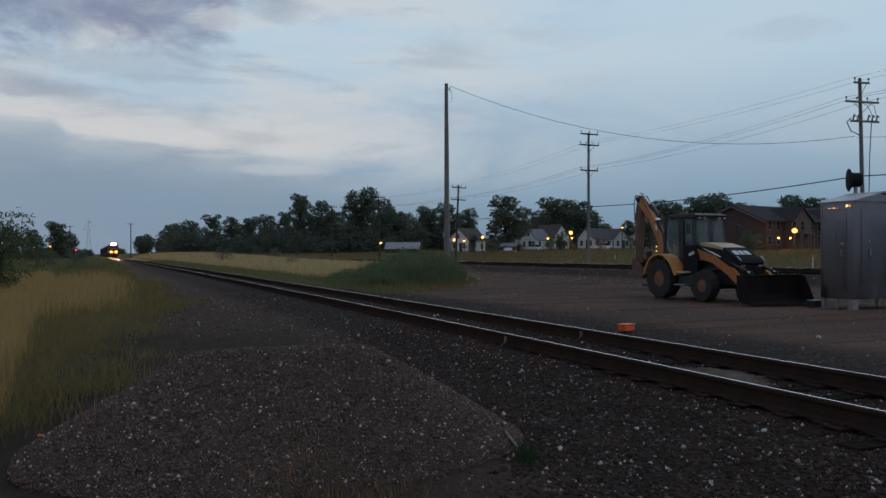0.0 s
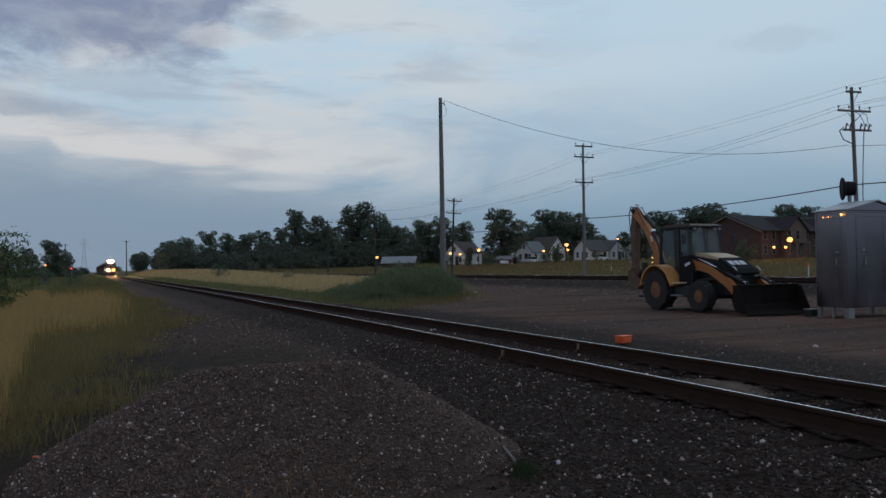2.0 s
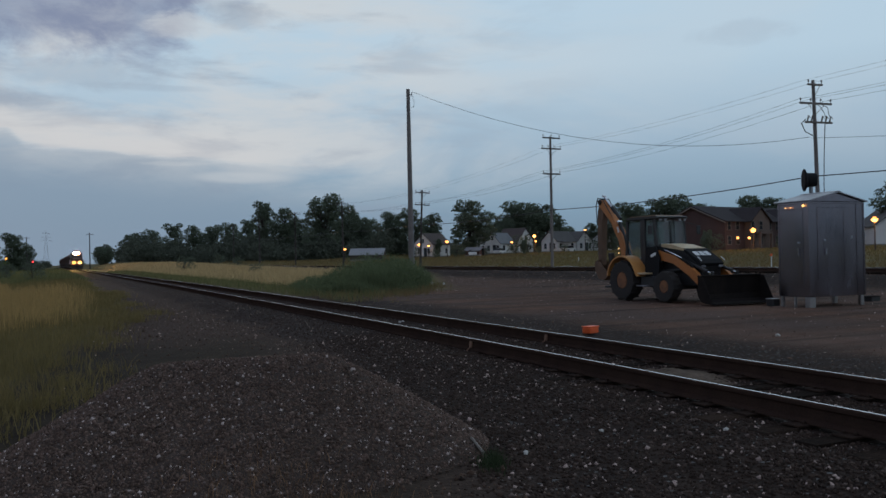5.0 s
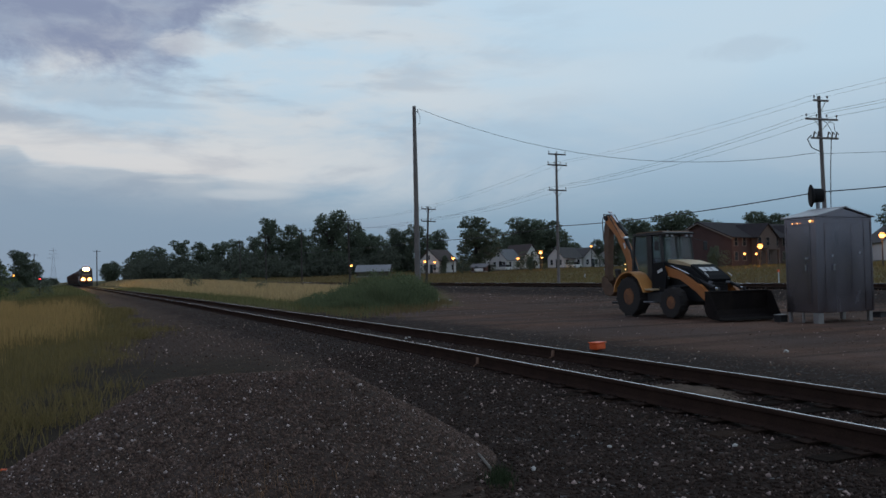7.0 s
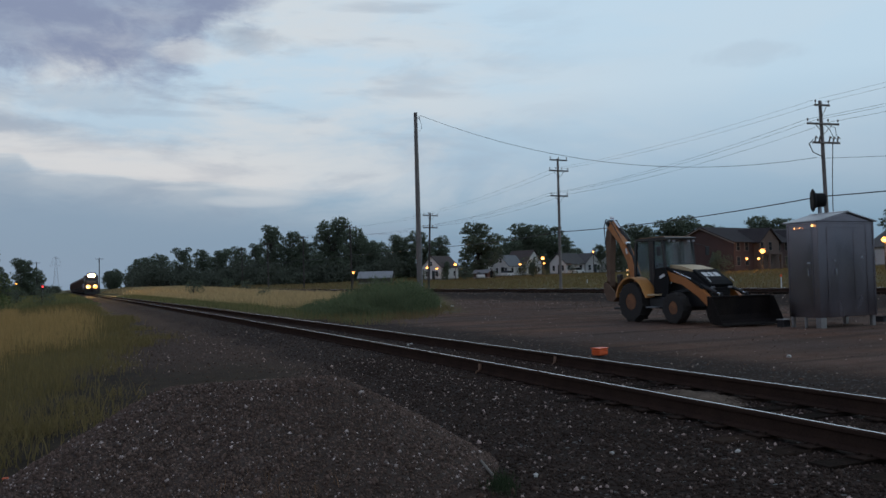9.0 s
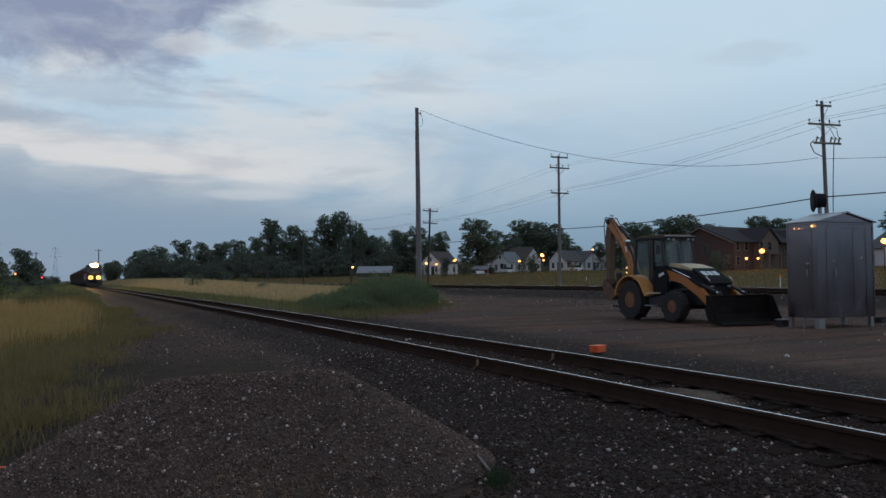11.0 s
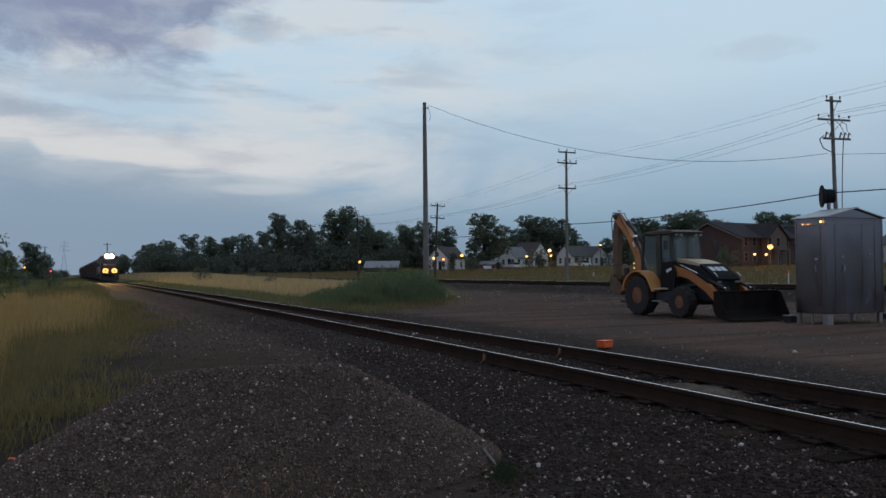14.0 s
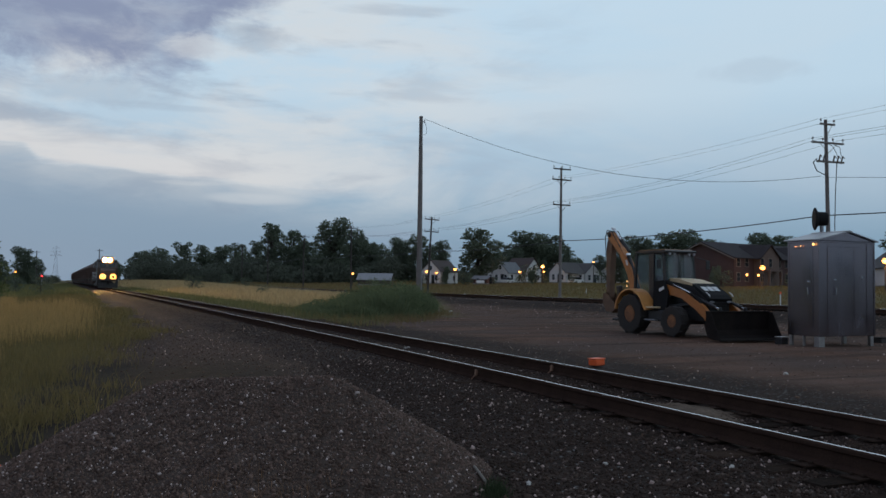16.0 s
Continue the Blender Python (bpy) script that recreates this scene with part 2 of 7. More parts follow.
def ground_material():
    """Gravel, dirt and turf, mixed by the zones that the sheet carries."""
    mt = bpy.data.materials.new("ground")
    mt.use_nodes = True
    nt = mt.node_tree
    N, L = nt.nodes.new, nt.links.new
    p = nt.nodes["Principled BSDF"]
    co, at = N("ShaderNodeTexCoord"), N("ShaderNodeAttribute")
    at.attribute_name = "zone"
    sep = N("ShaderNodeSeparateColor")
    L(at.outputs["Color"], sep.inputs[0])

    def nz(s, d=4):
        n = N("ShaderNodeTexNoise")
        n.inputs["Scale"].default_value, n.inputs["Detail"].default_value = s, d
        L(co.outputs["Object"], n.inputs["Vector"])
        return n.outputs[0]

    def mixc(f, a, b):
        n = N("ShaderNodeMix")
        n.data_type = "RGBA"
        L(f, n.inputs[0])
        for k, v in ((6, a), (7, b)):
            if isinstance(v, tuple):
                n.inputs[k].default_value = (*v, 1)
            else:
                L(v, n.inputs[k])
        return n.outputs[2]

    def rng(v, a, b):
        n = N("ShaderNodeMapRange")
        L(v, n.inputs[0])
        n.inputs[1].default_value, n.inputs[2].default_value = a, b
        return n.outputs[0]

    big, mid, fine = nz(0.25), nz(2.0), nz(22.0, 2)
    gravel = mixc(rng(fine, 0.35, 0.65), (0.0225, 0.0148, 0.0114), (0.059, 0.039, 0.030))
    gravel = mixc(rng(mid, 0.3, 0.75), gravel, (0.024, 0.0178, 0.0152))
    mp = N("ShaderNodeMapping")
    mp.inputs["Rotation"].default_value = (0, 0, radians(24))
    mp.inputs["Scale"].default_value = (0.10, 0.85, 1.0)
    L(co.outputs["Object"], mp.inputs[0])
    ruts = N("ShaderNodeTexNoise")
    ruts.inputs["Scale"].default_value, ruts.inputs["Detail"].default_value, ruts.inputs["Distortion"].default_value = 1.0, 5, 0.6
    L(mp.outputs[0], ruts.inputs["Vector"])
    dirt = mixc(rng(mid, 0.3, 0.7), (0.112, 0.057, 0.037), (0.205, 0.113, 0.074))
    dirt = mixc(rng(big, 0.40, 0.62), dirt, (0.126, 0.084, 0.068))
    dirt = mixc(rng(ruts.outputs[0], 0.46, 0.66), dirt, (0.058, 0.038, 0.029))
    dirt = mixc(rng(fine, 0.62, 0.75), dirt, (0.150, 0.125, 0.110))
    turf = mixc(rng(mid, 0.3, 0.7), (0.080, 0.072, 0.030), (0.19, 0.145, 0.065))
    turf = mixc(rng(fine, 0.4, 0.7), turf, (0.13, 0.10, 0.05))
    turf = mixc(rng(big, 0.3, 0.7), turf, (0.105, 0.090, 0.040))
    vo = N("ShaderNodeTexVoronoi")
    vo.inputs["Scale"].default_value = 34.0
    L(co.outputs["Object"], vo.inputs["Vector"])
    spk = N("ShaderNodeSeparateColor")
    L(vo.outputs["Color"], spk.inputs[0])
    pale = N("ShaderNodeMath")
    pale.operation = "GREATER_THAN"
    L(spk.outputs[0], pale.inputs[0])
    pale.inputs[1].default_value = 0.965
    gravel = mixc(pale.outputs[0], gravel, (0.13, 0.125, 0.12))
    path = mixc(rng(fine, 0.35, 0.65), (0.045, 0.030, 0.023), (0.090, 0.061, 0.048))
    gravel = mixc(sep.outputs[2], gravel, path)
    col = mixc(sep.outputs[1], gravel, dirt)
    col = mixc(sep.outputs[0], col, turf)
    soil = mixc(rng(mid, 0.3, 0.7), (0.027, 0.020, 0.014), (0.048, 0.036, 0.025))
    col = mixc(at.outputs["Alpha"], col, soil)
    L(col, p.inputs["Base Color"])
    p.inputs["Roughness"].default_value = 0.95
    p.inputs["Specular IOR Level"].default_value = 0.08
    bp = N("ShaderNodeBump")
    bp.inputs["Strength"].default_value, bp.inputs["Distance"].default_value = 0.6, 0.02
    L(vo.outputs["Distance"], bp.inputs["Height"])
    L(bp.outputs[0], p.inputs["Normal"])
    return mt


M = dict(
    ground=ground_material(),
    ballast=stone_material("ballast_stone", (0.030, 0.0205, 0.0162), (0.063, 0.0445, 0.0355), (7.2, 7.7, 8.5), 0.037),
    yardstone=stone_material("yard_stone", (0.091, 0.060, 0.045), (0.150, 0.103, 0.080), (3.3, 3.7, 4.1), 0.07),
    pathstone=stone_material("path_stone", (0.064, 0.041, 0.030), (0.112, 0.074, 0.056), (5.0, 5.7, 6.4), 0.06),
    heap_stone=stone_material("heap_stone", (0.086, 0.058, 0.046), (0.150, 0.105, 0.086), (3.4, 4.0, 4.5), 0.036),
    heap=material("heap_gravel", (0.036, 0.026, 0.021), (0.088, 0.064, 0.053), rough=0.95, scale=4, fine=55, bump=0.7, depth=0.02, mottle=0.7, spec=0.12),
    rail=material("rail_rust", (0.062, 0.038, 0.028), (0.031, 0.021, 0.018), rough=0.95, scale=4, fine=60, bump=0.3, depth=0.005, spec=0.0),
    railhead=material("rail_polished", (0.80, 0.75, 0.74), (0.66, 0.61, 0.60), rough=0.22, metal=1.0, scale=2, fine=90, bump=0.05, depth=0.002),
    tagrust=material("bond_tag_rust", (0.26, 0.15, 0.095), (0.16, 0.085, 0.055), rough=0.8, scale=20, fine=80, bump=0.2),
    sand=material("spilled_sand", (0.17, 0.122, 0.088), (0.030, 0.023, 0.019), rough=0.95, scale=3.5, fine=30, bump=0.8, depth=0.01, spec=0.1),
    tie=material("tie_timber", (0.058, 0.036, 0.025), (0.017, 0.0125, 0.010), rough=0.9, scale=5, fine=35, bump=0.6, depth=0.015, obj=0.3, spec=0.03),
    plate=material("tie_plate_steel", (0.050, 0.032, 0.024), (0.026, 0.019, 0.016), rough=0.9, spec=0.05, scale=6, fine=50),
    pole=material("pole_timber", (0.23, 0.20, 0.185), (0.14, 0.122, 0.114), rough=0.9, scale=2, fine=25, bump=0.5, depth=0.01),
    poledark=material("pole_timber_dark", (0.070, 0.055, 0.050), (0.038, 0.032, 0.030), rough=0.9, scale=2, fine=25, bump=0.5, depth=0.01),
    wire=material("wire", (0.025, 0.025, 0.028), rough=0.6, bump=0),
    ceramic=material("insulator", (0.10, 0.07, 0.06), rough=0.3, bump=0),
    alu=sheet_metal("aluminium_sheet", (0.262, 0.226, 0.248), (0.205, 0.176, 0.194), 0.20),
    aludull=sheet_metal("aluminium_sheet_dark", (0.245, 0.212, 0.226), (0.19, 0.164, 0.175), 0.17),
    aluleg=material("galvanised_leg", (0.30, 0.28, 0.27), (0.21, 0.195, 0.19), rough=0.55, metal=0.5, scale=4, fine=30, bump=0.1, depth=0.004),
    aluroof=material("aluminium_roof", (0.40, 0.39, 0.41), (0.30, 0.29, 0.31), rough=0.45, metal=0.9, scale=2, fine=14, bump=0.08, depth=0.01),
    steel=material("galvanised_steel", (0.34, 0.34, 0.36), (0.22, 0.22, 0.24), rough=0.5, metal=0.8, scale=5, fine=40, bump=0.1),
    blackmatt=material("black_signal_paint", (0.012, 0.012, 0.013), (0.020, 0.020, 0.021), rough=0.85, bump=0, spec=0.15),
    black=material("black_paint", (0.014, 0.014, 0.016), (0.027, 0.026, 0.026), rough=0.6, scale=3, fine=30, bump=0.1, depth=0.004),
    rubber=material("tyre_rubber", (0.016, 0.015, 0.015), (0.040, 0.033, 0.028), rough=0.9, scale=5, fine=30, bump=0.3),
    yellow=material("machine_yellow", (0.52, 0.172, 0.030), (0.31, 0.108, 0.026), rough=0.45, scale=2, fine=25, bump=0.08, depth=0.004),
    roofpaint=material("cab_roof_paint", (0.24, 0.13, 0.06), (0.16, 0.09, 0.05), rough=0.55, scale=2, fine=20, bump=0.05),
    stickpaint=material("weathered_arm_paint", (0.17, 0.095, 0.055), (0.085, 0.052, 0.036), rough=0.75, scale=3, fine=25, bump=0.2),
    rimpaint=material("rim_paint_dusty", (0.30, 0.110, 0.034), (0.09, 0.048, 0.028), rough=0.7, scale=4, fine=20, bump=0.1),
    fender=material("machine_fender", (0.66, 0.30, 0.085), (0.50, 0.225, 0.065), rough=0.45, scale=2, fine=25, bump=0.05, depth=0.004),
    tan=material("machine_hood_cream", (0.62, 0.46, 0.27), (0.50, 0.36, 0.21), rough=0.45, scale=2, fine=25, bump=0.05, depth=0.004),
    worn=material("bucket_steel", (0.014, 0.012, 0.012), (0.030, 0.024, 0.021), rough=0.95, metal=0.0, spec=0.06, scale=3, fine=25, bump=0.3),
    chrome=material("chrome_rod", (0.75, 0.75, 0.77), (0.65, 0.65, 0.68), rough=0.15, metal=1.0, bump=0),
    white=material("white_paint", (0.72, 0.72, 0.72), (0.60, 0.60, 0.60), rough=0.6, scale=3, fine=30, bump=0.05),
    glass=glass_material("cab_glass", (0.80, 0.88, 0.90), 0.04),
    seat=material("seat_vinyl", (0.03, 0.03, 0.032), (0.05, 0.05, 0.05), rough=0.6),
    orange=material("orange_plastic", (0.85, 0.13, 0.025), (0.70, 0.10, 0.02), rough=0.5, scale=8, fine=60, bump=0.1, depth=0.004),
    concrete=material("concrete", (0.30, 0.29, 0.28), (0.20, 0.195, 0.19), rough=0.9, scale=4, fine=40, bump=0.3, depth=0.01),
    bark=material("bark", (0.060, 0.048, 0.040), (0.030, 0.025, 0.022), rough=0.95, scale=3, fine=20, bump=0.6, depth=0.03),
    leafdark=material("shrub_leaves", (0.088, 0.098, 0.074), (0.112, 0.124, 0.094), rough=0.85, scale=0.12, fine=0.9, bump=0, island=0.5, spec=0.1, through_light=0.4),
    leaf=material("leaves", (0.100, 0.120, 0.085), (0.140, 0.165, 0.115), rough=0.9, scale=0.4, fine=2, bump=0, island=0.3, spec=0.2, obj=0.12, through_light=0.4),
    leafpale=material("leaves_bush", (0.075, 0.095, 0.038), (0.130, 0.155, 0.065), rough=0.8, scale=0.6, fine=3, bump=0, island=0.5, spec=0.2, through_light=0.4),
    grassgreen=material("grass_green", (0.120, 0.125, 0.052), (0.210, 0.198, 0.088), rough=0.8, scale=0.6, fine=2.5, bump=0, island=0.45, spec=0.2, through_light=0.4),
    grassweed=material("grass_weeds", (0.105, 0.130, 0.066), (0.160, 0.185, 0.094), rough=0.8, scale=0.6, fine=2.5, bump=0, island=0.45, spec=0.2, through_light=0.4),
    tuft=material("dark_tuft", (0.032, 0.048, 0.024), (0.055, 0.074, 0.036), rough=0.85, scale=2, fine=9, bump=0, island=0.5, spec=0.1, through_light=0.3),
    weedleaf=material("weed_leaves", (0.092, 0.118, 0.060), (0.155, 0.180, 0.092), rough=0.8, scale=0.8, fine=4, bump=0, island=0.5, spec=0.15, through_light=0.4),
    meadow=material("meadow_grass", (0.245, 0.172, 0.084), (0.165, 0.122, 0.060), rough=0.85, scale=0.15, fine=0.7, bump=0, island=0.25, spec=0.1, through_light=0.4),
    grassolive=material("grass_olive", (0.155, 0.125, 0.050), (0.250, 0.185, 0.077), rough=0.8, scale=0.6, fine=2.5, bump=0, island=0.5, spec=0.2, through_light=0.4),
    # straw with the warm glare of the train's lamps put into its gold
    grassgold=material("grass_gold", (0.52, 0.345, 0.140), (0.34, 0.225, 0.092), rough=0.85, scale=0.35, fine=2, bump=0, island=0.35, spec=0.15, through_light=0.4),
    grassdry=material("grass_dry", (0.60, 0.435, 0.225), (0.40, 0.295, 0.150), rough=0.85, scale=0.35, fine=2, bump=0, island=0.45, spec=0.2, through_light=0.4),
    sprig=material("dry_sprigs", (0.30, 0.17, 0.095), (0.15, 0.09, 0.055), rough=0.9, scale=3, fine=20, bump=0, island=0.5, spec=0.1),
    lamp=material("lamp_sodium", (0.9, 0.6, 0.3), rough=0.5, bump=0, emit=(1.0, 0.38, 0.085), power=4.5),
    headlamp=material("headlamp_bulb", (0.9, 0.8, 0.6), rough=0.3, bump=0, emit=(1.0, 0.58, 0.19), power=20000.0),
    # dim orange glow for wide rings that draw the halo round the train's lamps
    lampglow=material("headlamp_halo", (0.9, 0.6, 0.3), rough=0.3, bump=0, emit=(1.0, 0.42, 0.08), power=3.0),
    # glow of the bright spot added on the cabinet
    lampbright=material("cabinet_glow_spot", (0.9, 0.7, 0.4), rough=0.5, bump=0, emit=(1.0, 0.50, 0.14), power=3.0),
    lampdim=material("lamp_amber_small", (0.9, 0.6, 0.3), rough=0.5, bump=0, emit=(1.0, 0.50, 0.16), power=2.2),
    siding=material("white_siding", (0.68, 0.67, 0.66), (0.56, 0.555, 0.55), rough=0.7, scale=0.6, fine=6, bump=0.1),
    shingle=material("dark_shingle", (0.060, 0.056, 0.056), (0.095, 0.088, 0.085), rough=0.9, scale=0.8, fine=9, bump=0.3),
    shinglebrown=material("brown_shingle", (0.058, 0.041, 0.038), (0.086, 0.063, 0.057), rough=0.9, scale=0.8, fine=9, bump=0.3),
    shinglegrey=material("grey_shingle", (0.12, 0.125, 0.135), (0.19, 0.195, 0.205), rough=0.9, scale=0.8, fine=9, bump=0.3),
    hallroof=material("dark_hall_shingle", (0.034, 0.029, 0.031), (0.052, 0.045, 0.047), rough=0.95, scale=0.8, fine=9, bump=0.3, spec=0.15),
    metalroof=material("pale_metal_roof", (0.25, 0.25, 0.265), (0.19, 0.19, 0.20), rough=0.6, scale=0.8, fine=9, bump=0.1),
    shedred=material("dark_red_boards", (0.10, 0.045, 0.038), (0.07, 0.035, 0.030), rough=0.85, scale=1, fine=8, bump=0.2),
    brick=material("red_brick", (0.088, 0.048, 0.043), (0.062, 0.037, 0.035), rough=0.9, scale=0.5, fine=10, bump=0.2),
    brickpale=material("pale_brick", (0.15, 0.105, 0.088), (0.11, 0.078, 0.066), rough=0.9, scale=0.5, fine=10, bump=0.2),
    trimtan=material("tan_trim", (0.20, 0.165, 0.14), (0.15, 0.125, 0.105), rough=0.7, bump=0),
    darkpane=material("dark_window_pane", (0.02, 0.022, 0.026), (0.03, 0.032, 0.036), rough=0.1, bump=0),
    litpane=material("lit_window_pane", (0.5, 0.35, 0.2), rough=0.3, bump=0, emit=(1.0, 0.55, 0.2), power=0.6),
    palestone=material("pale_stone", (0.55, 0.52, 0.48), (0.38, 0.36, 0.33), rough=0.9, scale=12, fine=60, bump=0.4, depth=0.01),
    drywood=material("dry_stick", (0.22, 0.19, 0.16), (0.14, 0.12, 0.10), rough=0.9, scale=12, fine=60, bump=0.3, depth=0.005),
    loco=material("locomotive_paint", (0.045, 0.035, 0.032), (0.065, 0.050, 0.042), rough=0.5, scale=0.8, fine=6, bump=0.05),
    locodark=material("locomotive_underframe", (0.022, 0.020, 0.020), (0.040, 0.034, 0.030), rough=0.7, scale=1, fine=8, bump=0.1),
    wagon=material("wagon_paint", (0.110, 0.060, 0.042), (0.075, 0.045, 0.036), rough=0.8, scale=0.6, fine=5, bump=0.1, obj=0.2),
    redlamp=material("signal_red", (0.8, 0.05, 0.05), rough=0.4, bump=0, emit=(1.0, 0.05, 0.05), power=3.0),
    amberlamp=material("signal_amber", (0.8, 0.5, 0.1), rough=0.4, bump=0, emit=(1.0, 0.36, 0.05), power=2.4),
)


# ---------------------------------------------------------------- mesh helpers
class Mesh:
    """Collects boxes, tubes, prisms and turned shapes into one mesh."""

    def __init__(self):
        self.v, self.f, self.m = [], [], []

    def add(self, verts, faces, slot=0):
        n = len(self.v)
        self.v += [tuple(p) for p in verts]
        self.f += [tuple(n + k for k in q) for q in faces]
        self.m += [slot] * len(faces)
        return self

    def box(self, c, s, rx=0, ry=0, rz=0, ch=0.0, slot=0, taper=1.0):
        """A box at centre c of size s, its edges chamfered by ch; taper scales its top."""
        hx, hy, hz = s[0] / 2, s[1] / 2, s[2] / 2
        m4 = pose(*c, rx, ry, rz)
        if ch <= 0:
            pts = [(x * hx * (taper if z > 0 else 1), y * hy * (taper if z > 0 else 1), z * hz) for z in (-1, 1) for x, y in ((-1, -1), (1, -1), (1, 1), (-1, 1))]
            faces = [(3, 2, 1, 0), (4, 5, 6, 7), (0, 1, 5, 4), (1, 2, 6, 5), (2, 3, 7, 6), (3, 0, 4, 7)]
        else:
            ch = min(ch, hx * 0.9, hy * 0.9, hz * 0.9)

            def ring(z, ix):
                a, b = hx - ix, hy - ix
                k = ch if ix == 0 else ch * 0.5
                t = taper if z > 0 else 1
                return [(x * t, y * t, z) for x, y in ((-a + k, -b), (a - k, -b), (a, -b + k), (a, b - k), (a - k, b), (-a + k, b), (-a, b - k), (-a, -b + k))]
            pts = ring(-hz, ch) + ring(-hz + ch, 0) + ring(hz - ch, 0) + ring(hz, ch)
            faces = [tuple(range(7, -1, -1)), tuple(range(24, 32))]
            for k in range(3):
                faces += [(k * 8 + i, k * 8 + (i + 1) % 8, k * 8 + 8 + (i + 1) % 8, k * 8 + 8 + i) for i in range(8)]
        return self.add([m4 @ Vector(p) for p in pts], faces, slot)

    def tube(self, p, q, r0, r1=None, n=10, slot=0, caps=True):
        p, q = Vector(p), Vector(q)
        r1 = r0 if r1 is None else r1
        z = (q - p).normalized()
        x = z.orthogonal().normalized()
        y = z.cross(x)
        pts = [c + (x * math.cos(a) + y * math.sin(a)) * r for c, r in ((p, r0), (q, r1)) for a in (2 * math.pi * k / n for k in range(n))]
        faces = [(k, (k + 1) % n, n + (k + 1) % n, n + k) for k in range(n)]
        if caps:
            faces += [tuple(range(n - 1, -1, -1)), tuple(range(n, 2 * n))]
        return self.add(pts, faces, slot)

    def path(self, pts, r, n=6, slot=0):
        for a, b in zip(pts, pts[1:]):
            self.tube(a, b, r, n=n, slot=slot)
        return self

    def prism(self, prof, a, b, axis="x", slot=0):
        """A closed profile in the other two axes, drawn out along axis from a to b."""
        put = {"x": lambda u, v, w: (w, u, v), "y": lambda u, v, w: (u, w, v), "z": lambda u, v, w: (u, v, w)}[axis]
        n = len(prof)
        pts = [put(u, v, w) for w in (a, b) for u, v in prof]
        faces = [(k, (k + 1) % n, n + (k + 1) % n, n + k) for k in range(n)] + [tuple(range(n - 1, -1, -1)), tuple(range(n, 2 * n))]
        return self.add(pts, faces, slot)

    def turned(self, prof, c, axis="x", n=20, slot=0, caps=True):
        """A profile of (radius, height) turned round axis through c."""
        pts, faces = [], []
        for r, h in prof:
            for k in range(n):
                a = 2 * math.pi * k / n
                u, v = r * math.cos(a), r * math.sin(a)
                pts.append({"x": (c[0] + h, c[1] + u, c[2] + v), "y": (c[0] + u, c[1] + h, c[2] + v), "z": (c[0] + u, c[1] + v, c[2] + h)}[axis])
        for j in range(len(prof) - 1):
            faces += [(j * n + k, j * n + (k + 1) % n, j * n + n + (k + 1) % n, j * n + n + k) for k in range(n)]
        if caps:
            faces += [tuple(range(n - 1, -1, -1)), tuple(range((len(prof) - 1) * n, len(prof) * n))]
        return self.add(pts, faces, slot)

    def data(self, name, mats, smooth=False):
        me = bpy.data.meshes.new(name)
        me.from_pydata(self.v, [], self.f)
        for k in mats if isinstance(mats, (list, tuple)) else [mats]:
            me.materials.append(M[k])
        me.polygons.foreach_set("material_index", self.m)
        bm = bmesh.new()
        bm.from_mesh(me)
        bmesh.ops.recalc_face_normals(bm, faces=bm.faces)
        bm.to_mesh(me)
        bm.free()
        if smooth:
            me.polygons.foreach_set("use_smooth", [True] * len(me.polygons))
            me.set_sharp_from_angle(angle=radians(40))
        return me


def part(name, b, mats, parent=None, label="", smooth=False, at=None):
    """One mesh object, under a thing or a part where one is given."""
    ob = new(name, b.data(name, mats, smooth) if isinstance(b, Mesh) else b)
    if parent:
        ob.parent = parent
    if at:
        ob.matrix_basis = at
    return tagged(ob, label)


def thing(name, label, category, m=None, group="", kind=""):
    ob = new(name)
    ob.empty_display_size = 0.2
    if m:
        ob.matrix_basis = m
    return tagged(ob, label, category, group, kind)


def quick_mesh(name, verts, faces, mats, smooth=False):
    """A large mesh from arrays of places and triangles."""
    me = bpy.data.meshes.new(name)
    verts, faces = np.asarray(verts, np.float32), np.asarray(faces, np.int32)
    me.vertices.add(len(verts))
    me.vertices.foreach_set("co", verts.ravel())
    k = faces.shape[1]
    me.loops.add(faces.size)
    me.loops.foreach_set("vertex_index", faces.ravel())
    me.polygons.add(len(faces))
    me.polygons.foreach_set("loop_start", np.arange(0, faces.size, k, dtype=np.int32))
    me.polygons.foreach_set("loop_total", np.full(len(faces), k, np.int32))
    for n in mats if isinstance(mats, (list, tuple)) else [mats]:
        me.materials.append(M[n])
    if smooth:
        me.polygons.foreach_set("use_smooth", np.ones(len(faces), bool))
    me.update(calc_edges=True)
    return me


# ---------------------------------------------------------------- the lie of the land
EYE = 1.55
RAIL_TOP = 0.31
TRACK_B, RAIL_TOP_B = 34.0, 0.72
TURN = radians(24.65)
TAG_Y = (11.45, 11.70)


def track_x(y):
    """The centre line of the near track: it bends slightly beside the camera and again far off."""
    y = np.asarray(y, float)
    return np.where(y > 0, 6.25 + 0.6 * (1 - np.exp(-np.maximum(y, 0) / 14.0)), 6.25 + 0.043 * y) - 0.0055 * np.maximum(y - 70, 0)


def ease(v, a, b):
    t = np.clip((v - a) / (b - a), 0, 1)
    return t * t * (3 - 2 * t)


def wob(x, y, s, k=0.0):
    """Cheap smooth waves."""
    return (np.sin(x * s + 1.3 + k) * np.cos(y * s * 0.83 + 0.7 + k) + 0.6 * np.sin((x + 0.6 * y) * s * 1.9 + 2.1 + k) + 0.4 * np.cos((x * 0.7 - y) * s * 3.1 + k)) / 2.0


